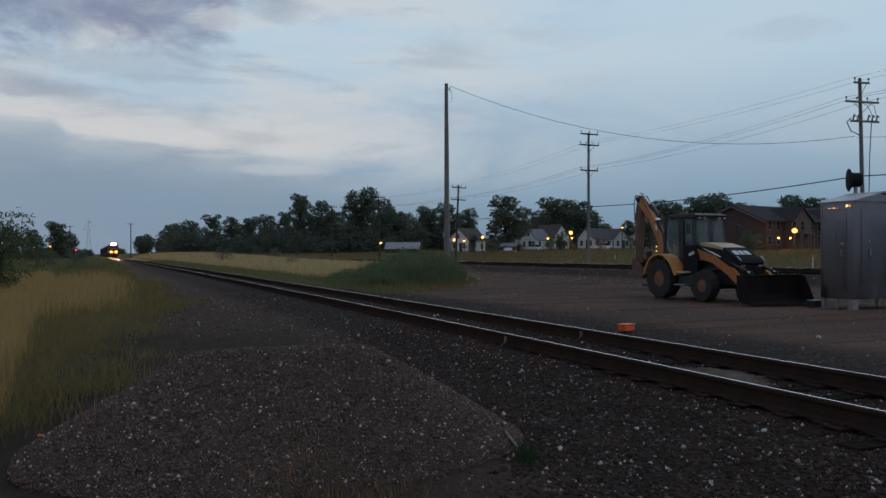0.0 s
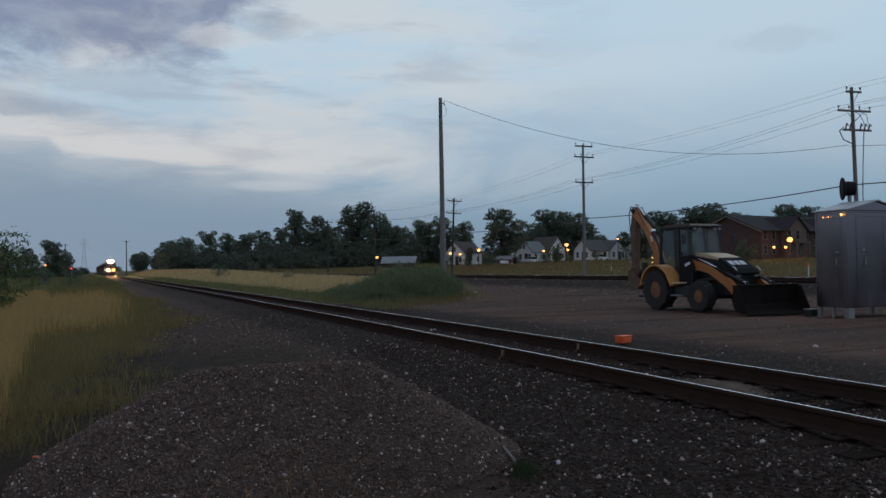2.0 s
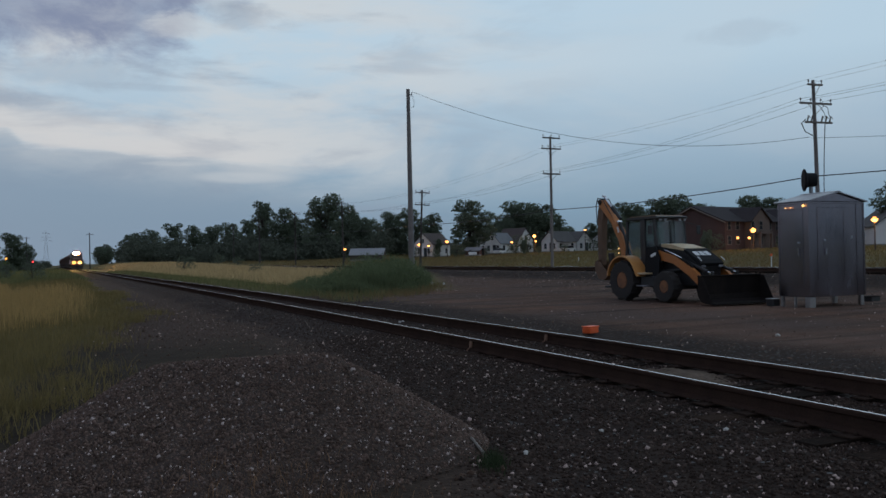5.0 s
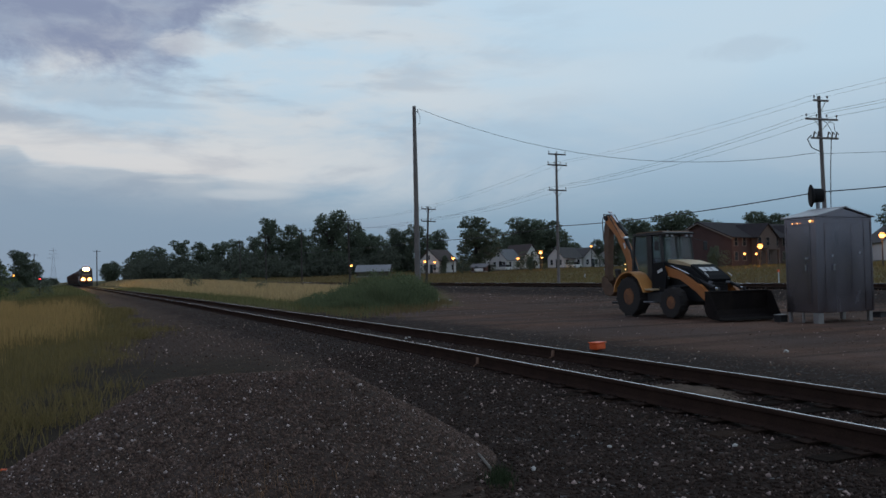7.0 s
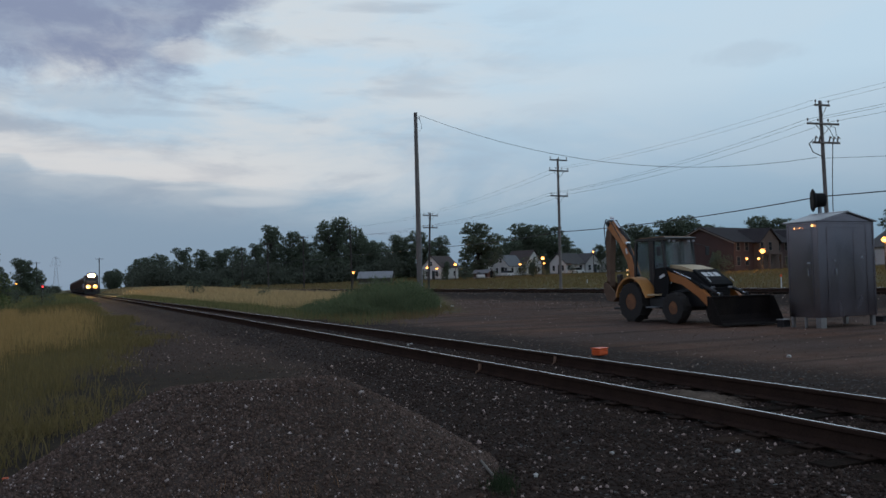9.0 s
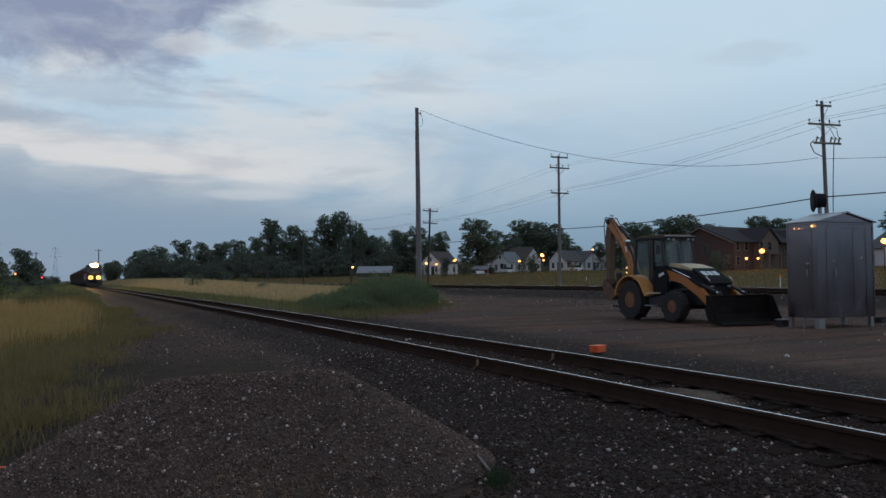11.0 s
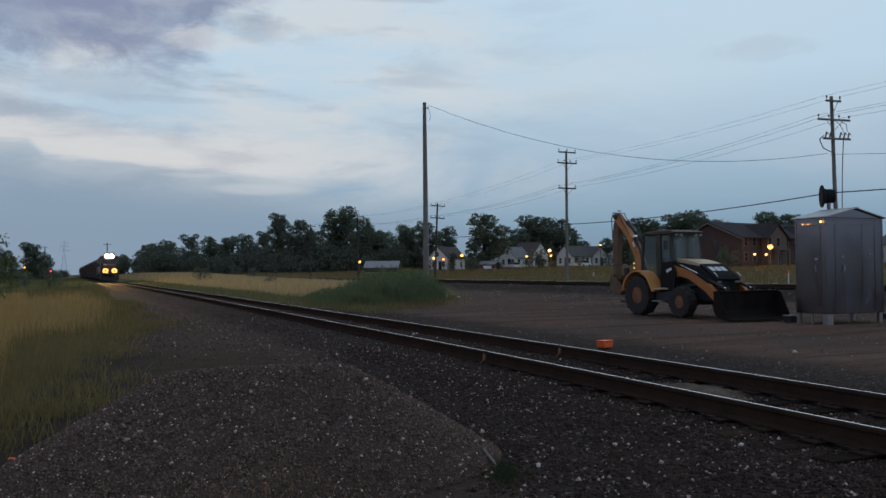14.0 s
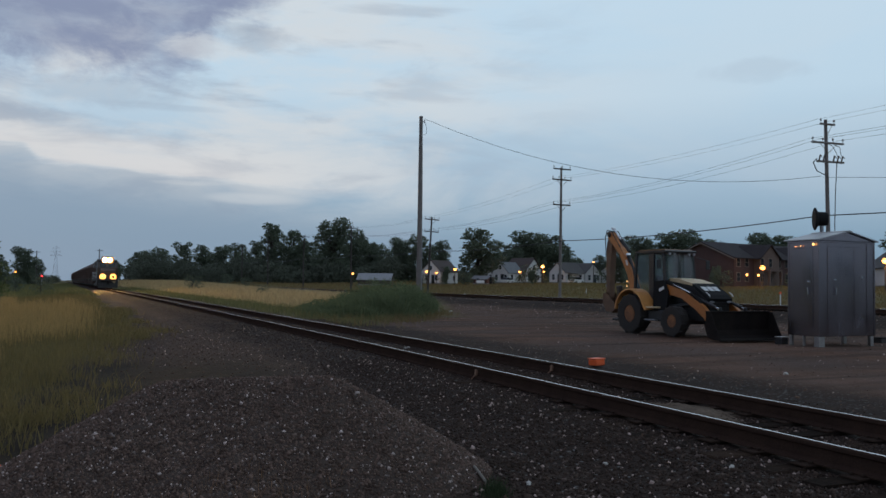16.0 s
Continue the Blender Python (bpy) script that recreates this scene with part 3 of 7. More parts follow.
def land(x, y):
    x, y = np.asarray(x, float), np.asarray(y, float)
    d = np.abs(x - track_x(y))
    z = 0.09 * (1 - ease(d, 1.55, 2.6)) + 0.034 * ease(y, 7, 13) * (1 - ease(d, 1.6, 2.5))
    e = x - TRACK_B
    z = z + 0.45 * ease(e, -4.4, -1.7) * (1 - 0.55 * ease(e, 2.0, 4.0))
    z = z + 1.75 * ease(x, 40, 112)
    z = z - 0.35 * (1 - ease(x, -5.0, 0.6))
    z = z + 0.012 * wob(x, y, 2.3) + 0.02 * wob(x, y, 0.7, 2.0) * ease(d, 1.8, 4.0)
    z = z + 0.35 * ease(y, 60, 160) * ease(x, 9, 18)
    # the field swells towards the wood
    z = z + 1.05 * ease(y, 100, 250) * ease(x, 10, 18) * (1 - ease(x, 28, 31) * (1 - ease(x, 38, 44))) * ease(0.42 * y - x, -8, 8)
    return z


def grass_edge(y):
    """How far right the turf beside the camera reaches."""
    y = np.asarray(y, float)
    return np.interp(y, (-20, 8, 12, 18, 24, 30, 40, 55, 80, 110), (-0.6, -0.5, 0.0, 0.65, 1.4, 2.15, 2.5, 2.65, 3.0, 3.2)) + 0.14 * np.sin(y * 0.55) + 0.16 * np.sin(y * 1.37 + 1.0) + 0.10 * np.sin(y * 3.1)


def turf_zone(x, y):
    x, y = np.asarray(x, float), np.asarray(y, float)
    w = 0.5 * wob(x, y, 0.9)
    left = 1 - ease(x - grass_edge(y) + 0.4 * w, -0.7, 0.5)
    line = np.where(x < 18, 35 + (x - 10) * 0.35, 37.8 + (x - 18) * 2.3)
    right = ease(y - line + 2.5 * w, -2.0, 2.5) * ease(x - track_x(y) + 0.3 * w, 2.4, 3.4) * (1 - ease(x, 30.0, 31.5))
    far = ease(x - TRACK_B + 0.6 * w, 3.2, 4.6)
    return np.clip(left + right + far, 0, 1)


def path_zone(x, y):
    """The trodden strip between the turf and the ballast shoulder."""
    return 1 - ease(np.asarray(x, float) - track_x(y) + 0.4 * wob(x, y, 1.3) + 1.4 * (1 - ease(np.asarray(y, float), 8, 14)), -3.0, -1.9)


def soil_zone(x, y):
    """Dark bare soil behind the heap, between the grass and the path."""
    x, y = np.asarray(x, float), np.asarray(y, float)
    w = wob(x, y, 1.1)
    return (1 - ease(y + 1.2 * w, 15.0, 19.5)) * ease(y, 3.0, 6.0) * (1 - ease(x - 0.12 * (y - 9) + 0.4 * w, 2.2, 3.6)) * ease(x - grass_edge(y) + 0.4 * w, -1.4, 0.0)


def dirt_zone(x, y):
    x, y = np.asarray(x, float), np.asarray(y, float)
    return ease(x - track_x(y), 3.4, 5.5) * (1 - ease(x, 27.0, 31.0)) * (0.75 + 0.25 * wob(x, y, 0.35))


def make_ground():
    def line(stops):
        out = []
        for (a, b, s) in stops:
            out += list(np.arange(a, b, s))
        return np.array(out)
    xs = line([(-3000, -300, 300), (-300, -60, 30), (-60, -10, 3), (-10, 12, 0.25), (12, 48, 0.6), (48, 130, 3), (130, 400, 30), (400, 3301, 300)])
    ys = line([(-600, -60, 90), (-60, -6, 6), (-6, 30, 0.3), (30, 90, 0.8), (90, 300, 5), (300, 600, 30), (600, 3901, 300)])
    gx, gy = np.meshgrid(xs, ys)
    v = np.stack([gx, gy, land(gx, gy)], -1).reshape(-1, 3)
    nx, ny = len(xs), len(ys)
    i = np.arange(nx * ny).reshape(ny, nx)
    q = np.stack([i[:-1, :-1], i[:-1, 1:], i[1:, 1:], i[1:, :-1]], -1).reshape(-1, 4)
    me = quick_mesh("ground", v, q, "ground", True)
    a = me.color_attributes.new("zone", "FLOAT_COLOR", "POINT")
    c = np.zeros((len(v), 4), np.float32)
    c[:, 2] = path_zone(v[:, 0], v[:, 1])
    c[:, 0], c[:, 1], c[:, 3] = turf_zone(v[:, 0], v[:, 1]), np.clip(dirt_zone(v[:, 0], v[:, 1]), 0, 1), np.clip(soil_zone(v[:, 0], v[:, 1]), 0, 1)
    a.data.foreach_set("color", c.ravel())
    return tagged(new("ground", me), "dark gravel and brown dirt yard running into rough dry turf", "ground", kind="structure")


make_ground()

# heap of gravel in front of the camera, long across the view
def heap_frame(u, w):
    """Across and ahead of the camera, to the plan."""
    return u * math.cos(TURN) + w * math.sin(TURN), -u * math.sin(TURN) + w * math.cos(TURN)


def heap_height(u, w):
    """Tipped gravel: a short ridge with flanks at the stones' own slope."""
    u, w = np.asarray(u, float), np.asarray(w, float)
    t = np.clip((u + 2.323) / 1.329, 0, 1)
    dw = w - (7.108 - 0.104 * t)
    d = np.hypot(u - (-2.323 + 1.329 * t), np.where(dw < 0, (0.70 + 0.30 * ease(u, -1.5, -0.6)) * dw, dw))
    d = np.sqrt(d * d + 0.0123) - 0.111 + 0.03 * wob(u, w, 1.7) + 0.014 * wob(u, w, 5.0)
    return np.maximum(0.714 + 0.073 * t - 0.573 * (1 + 0.06 * ease(u, -0.9, 0.3)) * np.maximum(d, 0), 0)


def make_heap():
    us, ws = np.arange(-4.6, 1.6, 0.05), np.arange(4.3, 9.0, 0.05)
    gu, gw = np.meshgrid(us, ws)
    hh = heap_height(gu, gw)
    x, y = heap_frame(gu, gw)
    z = land(x, y) + np.where(hh > 0.004, hh + 0.004 * np.random.randn(*hh.shape), -0.06)
    i = np.arange(gu.size).reshape(gu.shape)
    q = np.stack([i[:-1, :-1], i[:-1, 1:], i[1:, 1:], i[1:, :-1]], -1).reshape(-1, 4)
    keep = (hh.ravel()[q] > 0.004).any(1)
    v = np.stack([x, y, z], -1).reshape(-1, 3)
    return quick_mesh("gravel_pile", v, q[keep], "heap", True)

# ---------------------------------------------------------------- stones, grass and leaves by the thousand
ICO_V = np.array([(0, 0, 1), (0.894, 0, 0.447), (0.276, 0.851, 0.447), (-0.724, 0.526, 0.447), (-0.724, -0.526, 0.447), (0.276, -0.851, 0.447),
                  (0.724, 0.526, -0.447), (-0.276, 0.851, -0.447), (-0.894, 0, -0.447), (-0.276, -0.851, -0.447), (0.724, -0.526, -0.447), (0, 0, -1)])
ICO_F = np.array([(0, 1, 2), (0, 2, 3), (0, 3, 4), (0, 4, 5), (0, 5, 1), (1, 6, 2), (2, 7, 3), (3, 8, 4), (4, 9, 5), (5, 10, 1),
                  (6, 7, 2), (7, 8, 3), (8, 9, 4), (9, 10, 5), (10, 6, 1), (11, 7, 6), (11, 8, 7), (11, 9, 8), (11, 10, 9), (11, 6, 10)])


OCT_V = np.array([(1, 0.1, 0), (-1, -0.1, 0.1), (0.1, 1, 0), (-0.1, -1, 0.1), (0.15, 0, 1), (0, 0.1, -1)])
OCT_F = np.array([(0, 2, 4), (2, 1, 4), (1, 3, 4), (3, 0, 4), (2, 0, 5), (1, 2, 5), (3, 1, 5), (0, 3, 5)])


def stones(name, pts, size, mat, rng, fine=False):
    """Broken stones at the given places, one mesh; fine ones have fewer faces."""
    n = len(pts)
    base, tri = (OCT_V, OCT_F) if fine else (ICO_V, ICO_F)
    v = np.repeat(base[None], n, 0) * rng.uniform(0.72, 1.28, (n, len(base), 1))
    v = v * (size[:, None] * rng.uniform(0.55, 1.2, (n, 3)))[:, None, :]
    a, b = rng.uniform(0, 6.28, n), rng.uniform(-0.8, 0.8, n)
    ca, sa, cb, sb = np.cos(a)[:, None], np.sin(a)[:, None], np.cos(b)[:, None], np.sin(b)[:, None]
    x, y, z = v[..., 0], v[..., 1], v[..., 2]
    y, z = y * cb - z * sb, y * sb + z * cb
    x, y = x * ca - y * sa, x * sa + y * ca
    v = np.stack([x, y, z], -1) + pts[:, None, :]
    f = (tri[None] + (np.arange(n) * len(base))[:, None, None]).reshape(-1, 3)
    return quick_mesh(name, v.reshape(-1, 3), f, mat)


def blades(name, pts, height, width, mat, rng, lean=0.35):
    """Bent blades, two segments each, one mesh."""
    n = len(pts)
    a = rng.uniform(0, 6.28, n)
    side = np.stack([np.cos(a), np.sin(a), np.zeros(n)], -1) * width[:, None]
    b = rng.uniform(0, 6.28, n)
    off = np.stack([np.cos(b), np.sin(b), np.zeros(n)], -1) * (height * rng.uniform(0.05, lean, n))[:, None]
    up = np.zeros((n, 3))
    up[:, 2] = height
    mid = pts + up * 0.55 + off * 0.35
    tip = pts + up * rng.uniform(0.85, 1.0, n)[:, None] + off
    v = np.stack([pts - side, pts + side, mid + side * 0.7, mid - side * 0.7, tip], 1)
    f = np.array([(0, 1, 2), (0, 2, 3), (3, 2, 4)])
    f = (f[None] + (np.arange(n) * 5)[:, None, None]).reshape(-1, 3)
    return quick_mesh(name, v.reshape(-1, 3), f, mat)


def leaf_cloud(rng, blobs, per, size):
    """Many small leaf clumps on the skins of several blobs."""
    vs = []
    for (cx, cy, cz, r, sq) in blobs:
        n = int(per * r * r)
        d = rng.normal(size=(n, 3))
        d /= np.linalg.norm(d, axis=1)[:, None]
        rad = r * rng.uniform(0.35, 1.0, n) ** 0.5
        lump = 1 + 0.22 * np.sin(d[:, 0] * 5 + cx) * np.cos(d[:, 1] * 6 + cy) + 0.15 * np.sin(d[:, 2] * 9 + cz)
        c = d * (rad * lump)[:, None] * (1, 1, sq) + (cx, cy, cz)
        s = size * rng.uniform(0.5, 1.3, n)
        a = rng.normal(size=(n, 3))
        a /= np.linalg.norm(a, axis=1)[:, None]
        b = np.cross(a, rng.normal(size=(n, 3)))
        b /= np.linalg.norm(b, axis=1)[:, None]
        vs.append(np.stack([c - a * s[:, None], c + b * s[:, None] * 0.7, c + a * s[:, None], c - b * s[:, None] * 0.6], 1))
    v = np.concatenate(vs)
    n = len(v)
    return v.reshape(-1, 3), (np.array([(0, 1, 2), (0, 2, 3)])[None] + (np.arange(n) * 4)[:, None, None]).reshape(-1, 3)


def scatter(rng, n, x0, x1, y0, y1, power=1.0):
    """Places in a stretch of the plan, denser near its start."""
    y = y0 + (y1 - y0) * rng.uniform(0, 1, n) ** power
    x = rng.uniform(x0, x1, n)
    return np.stack([x, y, land(x, y)], -1)


def make_gravel():
    rng = np.random.default_rng(4)
    p = scatter(rng, 56000, 0.0, 9.6, 2.5, 48.0, 1.8)
    d = np.abs(p[:, 0] - track_x(p[:, 1]))
    thin = 1 - ease(p[:, 1], 20, 46)
    keep = (turf_zone(p[:, 0], p[:, 1]) < 0.5 * rng.uniform(0.3, 1.2, len(p))) & ~((d > 0.66) & (d < 0.84)) & (rng.uniform(size=len(p)) < thin * (1 - ease(p[:, 0], 8.4, 9.6)))
    keep &= rng.uniform(size=len(p)) > 0.8 * soil_zone(p[:, 0], p[:, 1])
    p = p[keep]
    path = path_zone(p[:, 0], p[:, 1]) > rng.uniform(0.2, 0.8, len(p))
    size = np.where(path, np.clip(np.exp(rng.normal(math.log(0.012), 0.4, len(p))), 0.005, 0.034), rng.uniform(0.009, 0.022, len(p))) * np.where(rng.uniform(size=len(p)) < 0.03, 1.5, 1)
    p[:, 2] += size * 0.15
    for name, sel, m, lab in (("ballast_gravel", ~path, "ballast", "dark crushed ballast stones with scattered pale ones"), ("path_gravel", path, "pathstone", "fine brown-grey gravel on the trodden path")):
        tagged(new(name, stones(name, p[sel], size[sel], m, rng, True)), lab, "gravel", kind="stuff")
    p = scatter(rng, 44000, 2.0, 8.9, 3.0, 15.0, 1.3)
    d = np.abs(p[:, 0] - track_x(p[:, 1]))
    p = p[(path_zone(p[:, 0], p[:, 1]) < rng.uniform(0.3, 0.9, len(p))) & ~((d > 0.66) & (d < 0.84))]
    size = rng.uniform(0.010, 0.023, len(p)) * np.where(rng.uniform(size=len(p)) < 0.02, 1.7, 1)
    p[:, 2] += size * 0.1
    tagged(new("shoulder_gravel", stones("shoulder_gravel", p, size, "ballast", rng, True)), "dense dark ballast on the track's shoulder", "gravel", kind="stuff")
    p = scatter(rng, 26000, 8.2, 33.0, 4.0, 70.0, 1.2)
    p = p[(turf_zone(p[:, 0], p[:, 1]) < 0.4) & (rng.uniform(size=len(p)) < ease(p[:, 0], 8.0, 10.0))]
    size = rng.uniform(0.006, 0.020, len(p)) * np.where(rng.uniform(size=len(p)) < 0.05, 1.8, 1) * (1 + 1.2 * ease(p[:, 0], 18, 28))
    tagged(new("yard_gravel", stones("yard_gravel", p, size, "yardstone", rng, True)), "loose stones scattered over the packed dirt yard", "gravel", kind="stuff")
    pile = tagged(new("gravel_pile", make_heap()), "low heap of dark grey gravel beside the track", "gravel pile", kind="stuff")
    u, w = rng.uniform(-4.3, 0.8, 105000), rng.uniform(4.6, 8.0, 105000)
    h = heap_height(u, w)
    k = h > 0.01
    u, w, h = u[k], w[k], h[k]
    x, y = heap_frame(u, w)
    size = np.clip(np.exp(rng.normal(math.log(0.0078), 0.40, len(u))), 0.0035, 0.022)
    st = new("loose_stones", stones("loose_stones", np.stack([x, y, land(x, y) + h + size * 0.2], -1), size, "heap_stone", rng, True))
    st.parent = pile
    tagged(st, kind="stuff")


make_gravel()


def make_grass():
    rng = np.random.default_rng(7)

    def lay(name, label, n, box, power, hgt, wid, mat, test, lean=0.35):
        p = scatter(rng, n, *box, power)
        keep = test(p[:, 0], p[:, 1]) > rng.uniform(0.25, 0.75, n)
        p = p[keep]
        p[:, 2] -= 0.02
        h = rng.uniform(hgt[0], hgt[1], len(p)) * (0.8 + 0.35 * wob(p[:, 0], p[:, 1], 0.8))
        dist = np.hypot(p[:, 0], p[:, 1])
        w = rng.uniform(wid[0], wid[1], len(p)) * np.clip(dist / 25, 1, 6)
        tagged(new(name, blades(name, p, np.maximum(h, 0.05), w, mat, rng, lean)), label, "grass", kind="stuff")

    dry = lambda x, y: ease(wob(x, y, 0.33, 0.4) + 0.25, -0.25, 0.35)

    def lay_left(name, label, n, y0, y1, power, hgt, wid, mat, test, lean=0.4):
        """Grass in the wedge between the gravel path and the edge of the view."""
        y = y0 + (y1 - y0) * rng.uniform(0, 1, n) ** power
        lo, hi = -0.12 * y - 1.5, grass_edge(y) + 0.7
        x = lo + (hi - lo) * rng.uniform(0, 1, n)
        k = test(x, y) * turf_zone(x, y) > rng.uniform(0.15, 0.7, n)
        p = np.stack([x, y, land(x, y) - 0.02], -1)[k]
        h = rng.uniform(hgt[0], hgt[1], len(p)) * (0.85 + 0.3 * wob(p[:, 0], p[:, 1], 0.9)) * (0.45 + 0.55 * ease(grass_edge(p[:, 1]) - p[:, 0], -0.3, 1.4))
        w = rng.uniform(wid[0], wid[1], len(p)) * np.clip(np.hypot(p[:, 0], p[:, 1]) / 18, 1, 9)
        tagged(new(name, blades(name, p, np.maximum(h, 0.05), w, mat, rng, lean)), label, "grass", kind="stuff")
    # a straw band across the verge farther on, and tall straw nearer, away from the path
    band = lambda x, y: (0.55 + 0.45 * wob(x, y, 1.6)) * ease(y + 5 * wob(x, y, 0.5), 15, 30) * (1 - 0.9 * ease(y + 6 * wob(x, y, 0.3), 42, 66)) * ease(2.2 - x + 0.9 * wob(x, y, 0.9), 0.0, 2.4)
    stand = lambda x, y: ease(-0.035 * y - 0.25 - x + 0.35 * wob(x, y, 1.3), 0.0, 0.7) * (1 - 0.6 * ease(y, 17, 22))
    lay_left("dry_grass", "tall straw-coloured grass beside the gravel path", 100000, 5, 80, 1.7, (0.35, 0.85), (0.0025, 0.005), "grassgold", lambda x, y: np.clip(band(x, y) + 0.75 * stand(x, y), 0, 1) * (0.75 + 0.25 * dry(x, y)))
    lay_left("green_grass", "rough green grass beside the gravel path", 90000, 5, 120, 2.0, (0.12, 0.45), (0.003, 0.006), "grassolive", lambda x, y: (1.0 - 0.65 * np.clip(band(x, y) + stand(x, y), 0, 1)) * (0.45 + 0.55 * ease(grass_edge(y) - x, 0.0, 0.9) * (0.5 + 0.5 * ease(y, 14, 22))))
    lay_left("far_left_grass", "mixed green and dry grass along the ditch", 40000, 90, 330, 1.3, (0.4, 0.9), (0.004, 0.007), "grassgreen", lambda x, y: 1.0 + 0 * x)
    lay("dry_field", "field of tall straw-coloured grass between the tracks", 72000, (10.0, 30.5, 42, 300), 1.4, (0.5, 0.95), (0.008, 0.014), "grassdry", lambda x, y: ease(x - track_x(y), 5.0, 7.5) * (0.75 + 0.3 * dry(x, y)) * ease(y - 0.8 * x, 30, 44) * ease(30.2 - x + 0.9 * wob(x, y, 0.5), 0.0, 2.0) * ease(0.41 * y - x + wob(x, y, 0.4), 0.0, 3.0))
    lay("verge_grass", "green grass along the track verge", 60000, (8.8, 31, 34, 170), 1.4, (0.20, 0.45), (0.006, 0.011), "grassgreen", lambda x, y: turf_zone(x, y) * (0.35 + 0.6 * (1 - ease(x - track_x(y), 4.0, 7.0))))
    n = 62000
    az, far = rng.uniform(14.0, 26.0, n), rng.uniform(30.5, 56, n)
    x, y = far * np.sin(np.radians(az)), far * np.cos(np.radians(az))
    dome = np.clip(1.05 - np.abs((az - 19.4) / 4.7) ** 3.0 - np.abs((far - 47) / 10.0) ** 2.5 + 0.20 * wob(x, y, 0.9) + 0.12 * wob(x, y, 2.6), 0, 1)
    k = dome > 0.02
    x, y, dome, az = x[k], y[k], dome[k], az[k]
    h = (0.18 + (0.45 + 0.95 * ease(az + 1.6 * wob(x, y, 0.6), 15.8, 20.4)) * dome ** 0.5) * rng.uniform(0.45, 1.1, len(x)) * (0.85 + 0.75 * wob(x, y, 1.1))
    tagged(new("weed_patch", blades("weed_patch", np.stack([x, y, land(x, y) - 0.02], -1), np.maximum(h, 0.1), rng.uniform(0.012, 0.028, len(x)), "grassweed", rng, 0.8)), "thick patch of tall green weeds round the pole", "grass", kind="stuff")
    blobs = []
    for k in range(190):
        a, d = rng.uniform(15.2, 23.8), rng.uniform(38.5, 54)
        ok = 1.0 - np.abs((a - 19.5) / 4.3) ** 3.5 - np.abs((d - 46.5) / 8.5) ** 2.5
        if ok < 0.05:
            continue
        bx, by, r = d * math.sin(radians(a)), d * math.cos(radians(a)), rng.uniform(0.25, 0.6)
        blobs.append((bx, by, float(land(bx, by)) + rng.uniform(0.15, 0.45 + 1.05 * float(ease(a, 15.8, 20.4))) * (0.5 + 0.5 * ok), r * (0.6 + 0.5 * float(ease(a, 17, 22.0))), 1.1))
    v, f = leaf_cloud(rng, blobs, 620, 0.055)
    tagged(new("weed_bushes", quick_mesh("weed_bushes", v, f, "weedleaf")), "leafy green weeds in a thick patch", "weeds", kind="stuff")
    az, far = rng.uniform(12.5, 28.0, 30000), rng.uniform(28.5, 58, 30000)
    x, y = far * np.sin(np.radians(az)), far * np.cos(np.radians(az))
    fringe = 1.25 - np.abs((az - 19.8) / 5.3) ** 2.5 - np.abs((far - 43.0) / 12.0) ** 2.5 + 0.45 * wob(x, y, 0.7) + 0.3 * wob(x, y, 2.6)
    k = (fringe > rng.uniform(0.15, 1.1, len(x))) & (x > 9.6)
    x, y = x[k], y[k]
    half = rng.uniform(size=len(x)) < 0.35 + 0.55 * ease(np.degrees(np.arctan2(x, y)), 19.5, 22.5) * ease(46 - y, 0, 6)
    for nm, lab, sel, mt in (("fringe_grass", "short green grass round the weed patch", ~half, "grassgreen"), ("fringe_straw", "short straw-coloured grass round the weed patch", half, "meadow")):
        m = int(sel.sum())
        tagged(new(nm, blades(nm, np.stack([x[sel], y[sel], land(x[sel], y[sel]) - 0.02], -1), rng.uniform(0.10, 0.42, m), rng.uniform(0.006, 0.013, m), mt, rng, 0.7)), lab, "grass", kind="stuff")
    lay("meadow_grass", "dry meadow beyond the second track", 90000, (37.5, 125, 22, 260), 1.2, (0.22, 0.45), (0.012, 0.020), "meadow", lambda x, y: 0.45 + 0.35 * wob(x, y, 0.12))
    lay("meadow_green", "green tufts in the meadow beyond the second track", 60000, (37.5, 125, 22, 260), 1.2, (0.20, 0.42), (0.012, 0.020), "grassolive", lambda x, y: 0.55 - 0.35 * wob(x, y, 0.12))
    # tufts that break the turf's edge towards the path
    ps, hs = [], []
    for k in range(110):
        cy = 7.5 + 40 * rng.uniform() ** 1.4
        cx = float(grass_edge(cy)) + rng.uniform(-0.9, 0.45) + (0.35 if 20 < cy < 32 else 0.0)
        m, r = int(rng.integers(40, 110)), rng.uniform(0.10, 0.38)
        x, y = cx + rng.normal(0, r, m), cy + rng.normal(0, r * 1.5, m)
        ps.append(np.stack([x, y, land(x, y) - 0.02], -1))
        hs.append(np.maximum(rng.uniform(0.12, 0.42) * rng.uniform(0.5, 1.1, m), 0.05))
    ps, hs = np.concatenate(ps), np.concatenate(hs)
    tagged(new("edge_tufts", blades("edge_tufts", ps, hs, rng.uniform(0.003, 0.007, len(ps)) * np.clip(ps[:, 1] / 18, 1, 3), "grassolive", rng, 0.9)), "dark weedy tufts along the edge of the grass", "grass", kind="stuff")
    # sprigs at the near foot of the heap
    n = 700
    u, w = rng.normal(-1.0, 0.42, n), rng.normal(5.35, 0.22, n)
    x, y = heap_frame(u, w)
    p = np.stack([x, y, land(x, y) + heap_height(u, w) - 0.01], -1)
    tagged(new("heap_sprigs", blades("heap_sprigs", p, rng.uniform(0.03, 0.14, n), rng.uniform(0.0012, 0.0028, n), "sprig", rng, 0.8)), "thin brown grass sprigs at the foot of the gravel heap", "grass", kind="stuff")
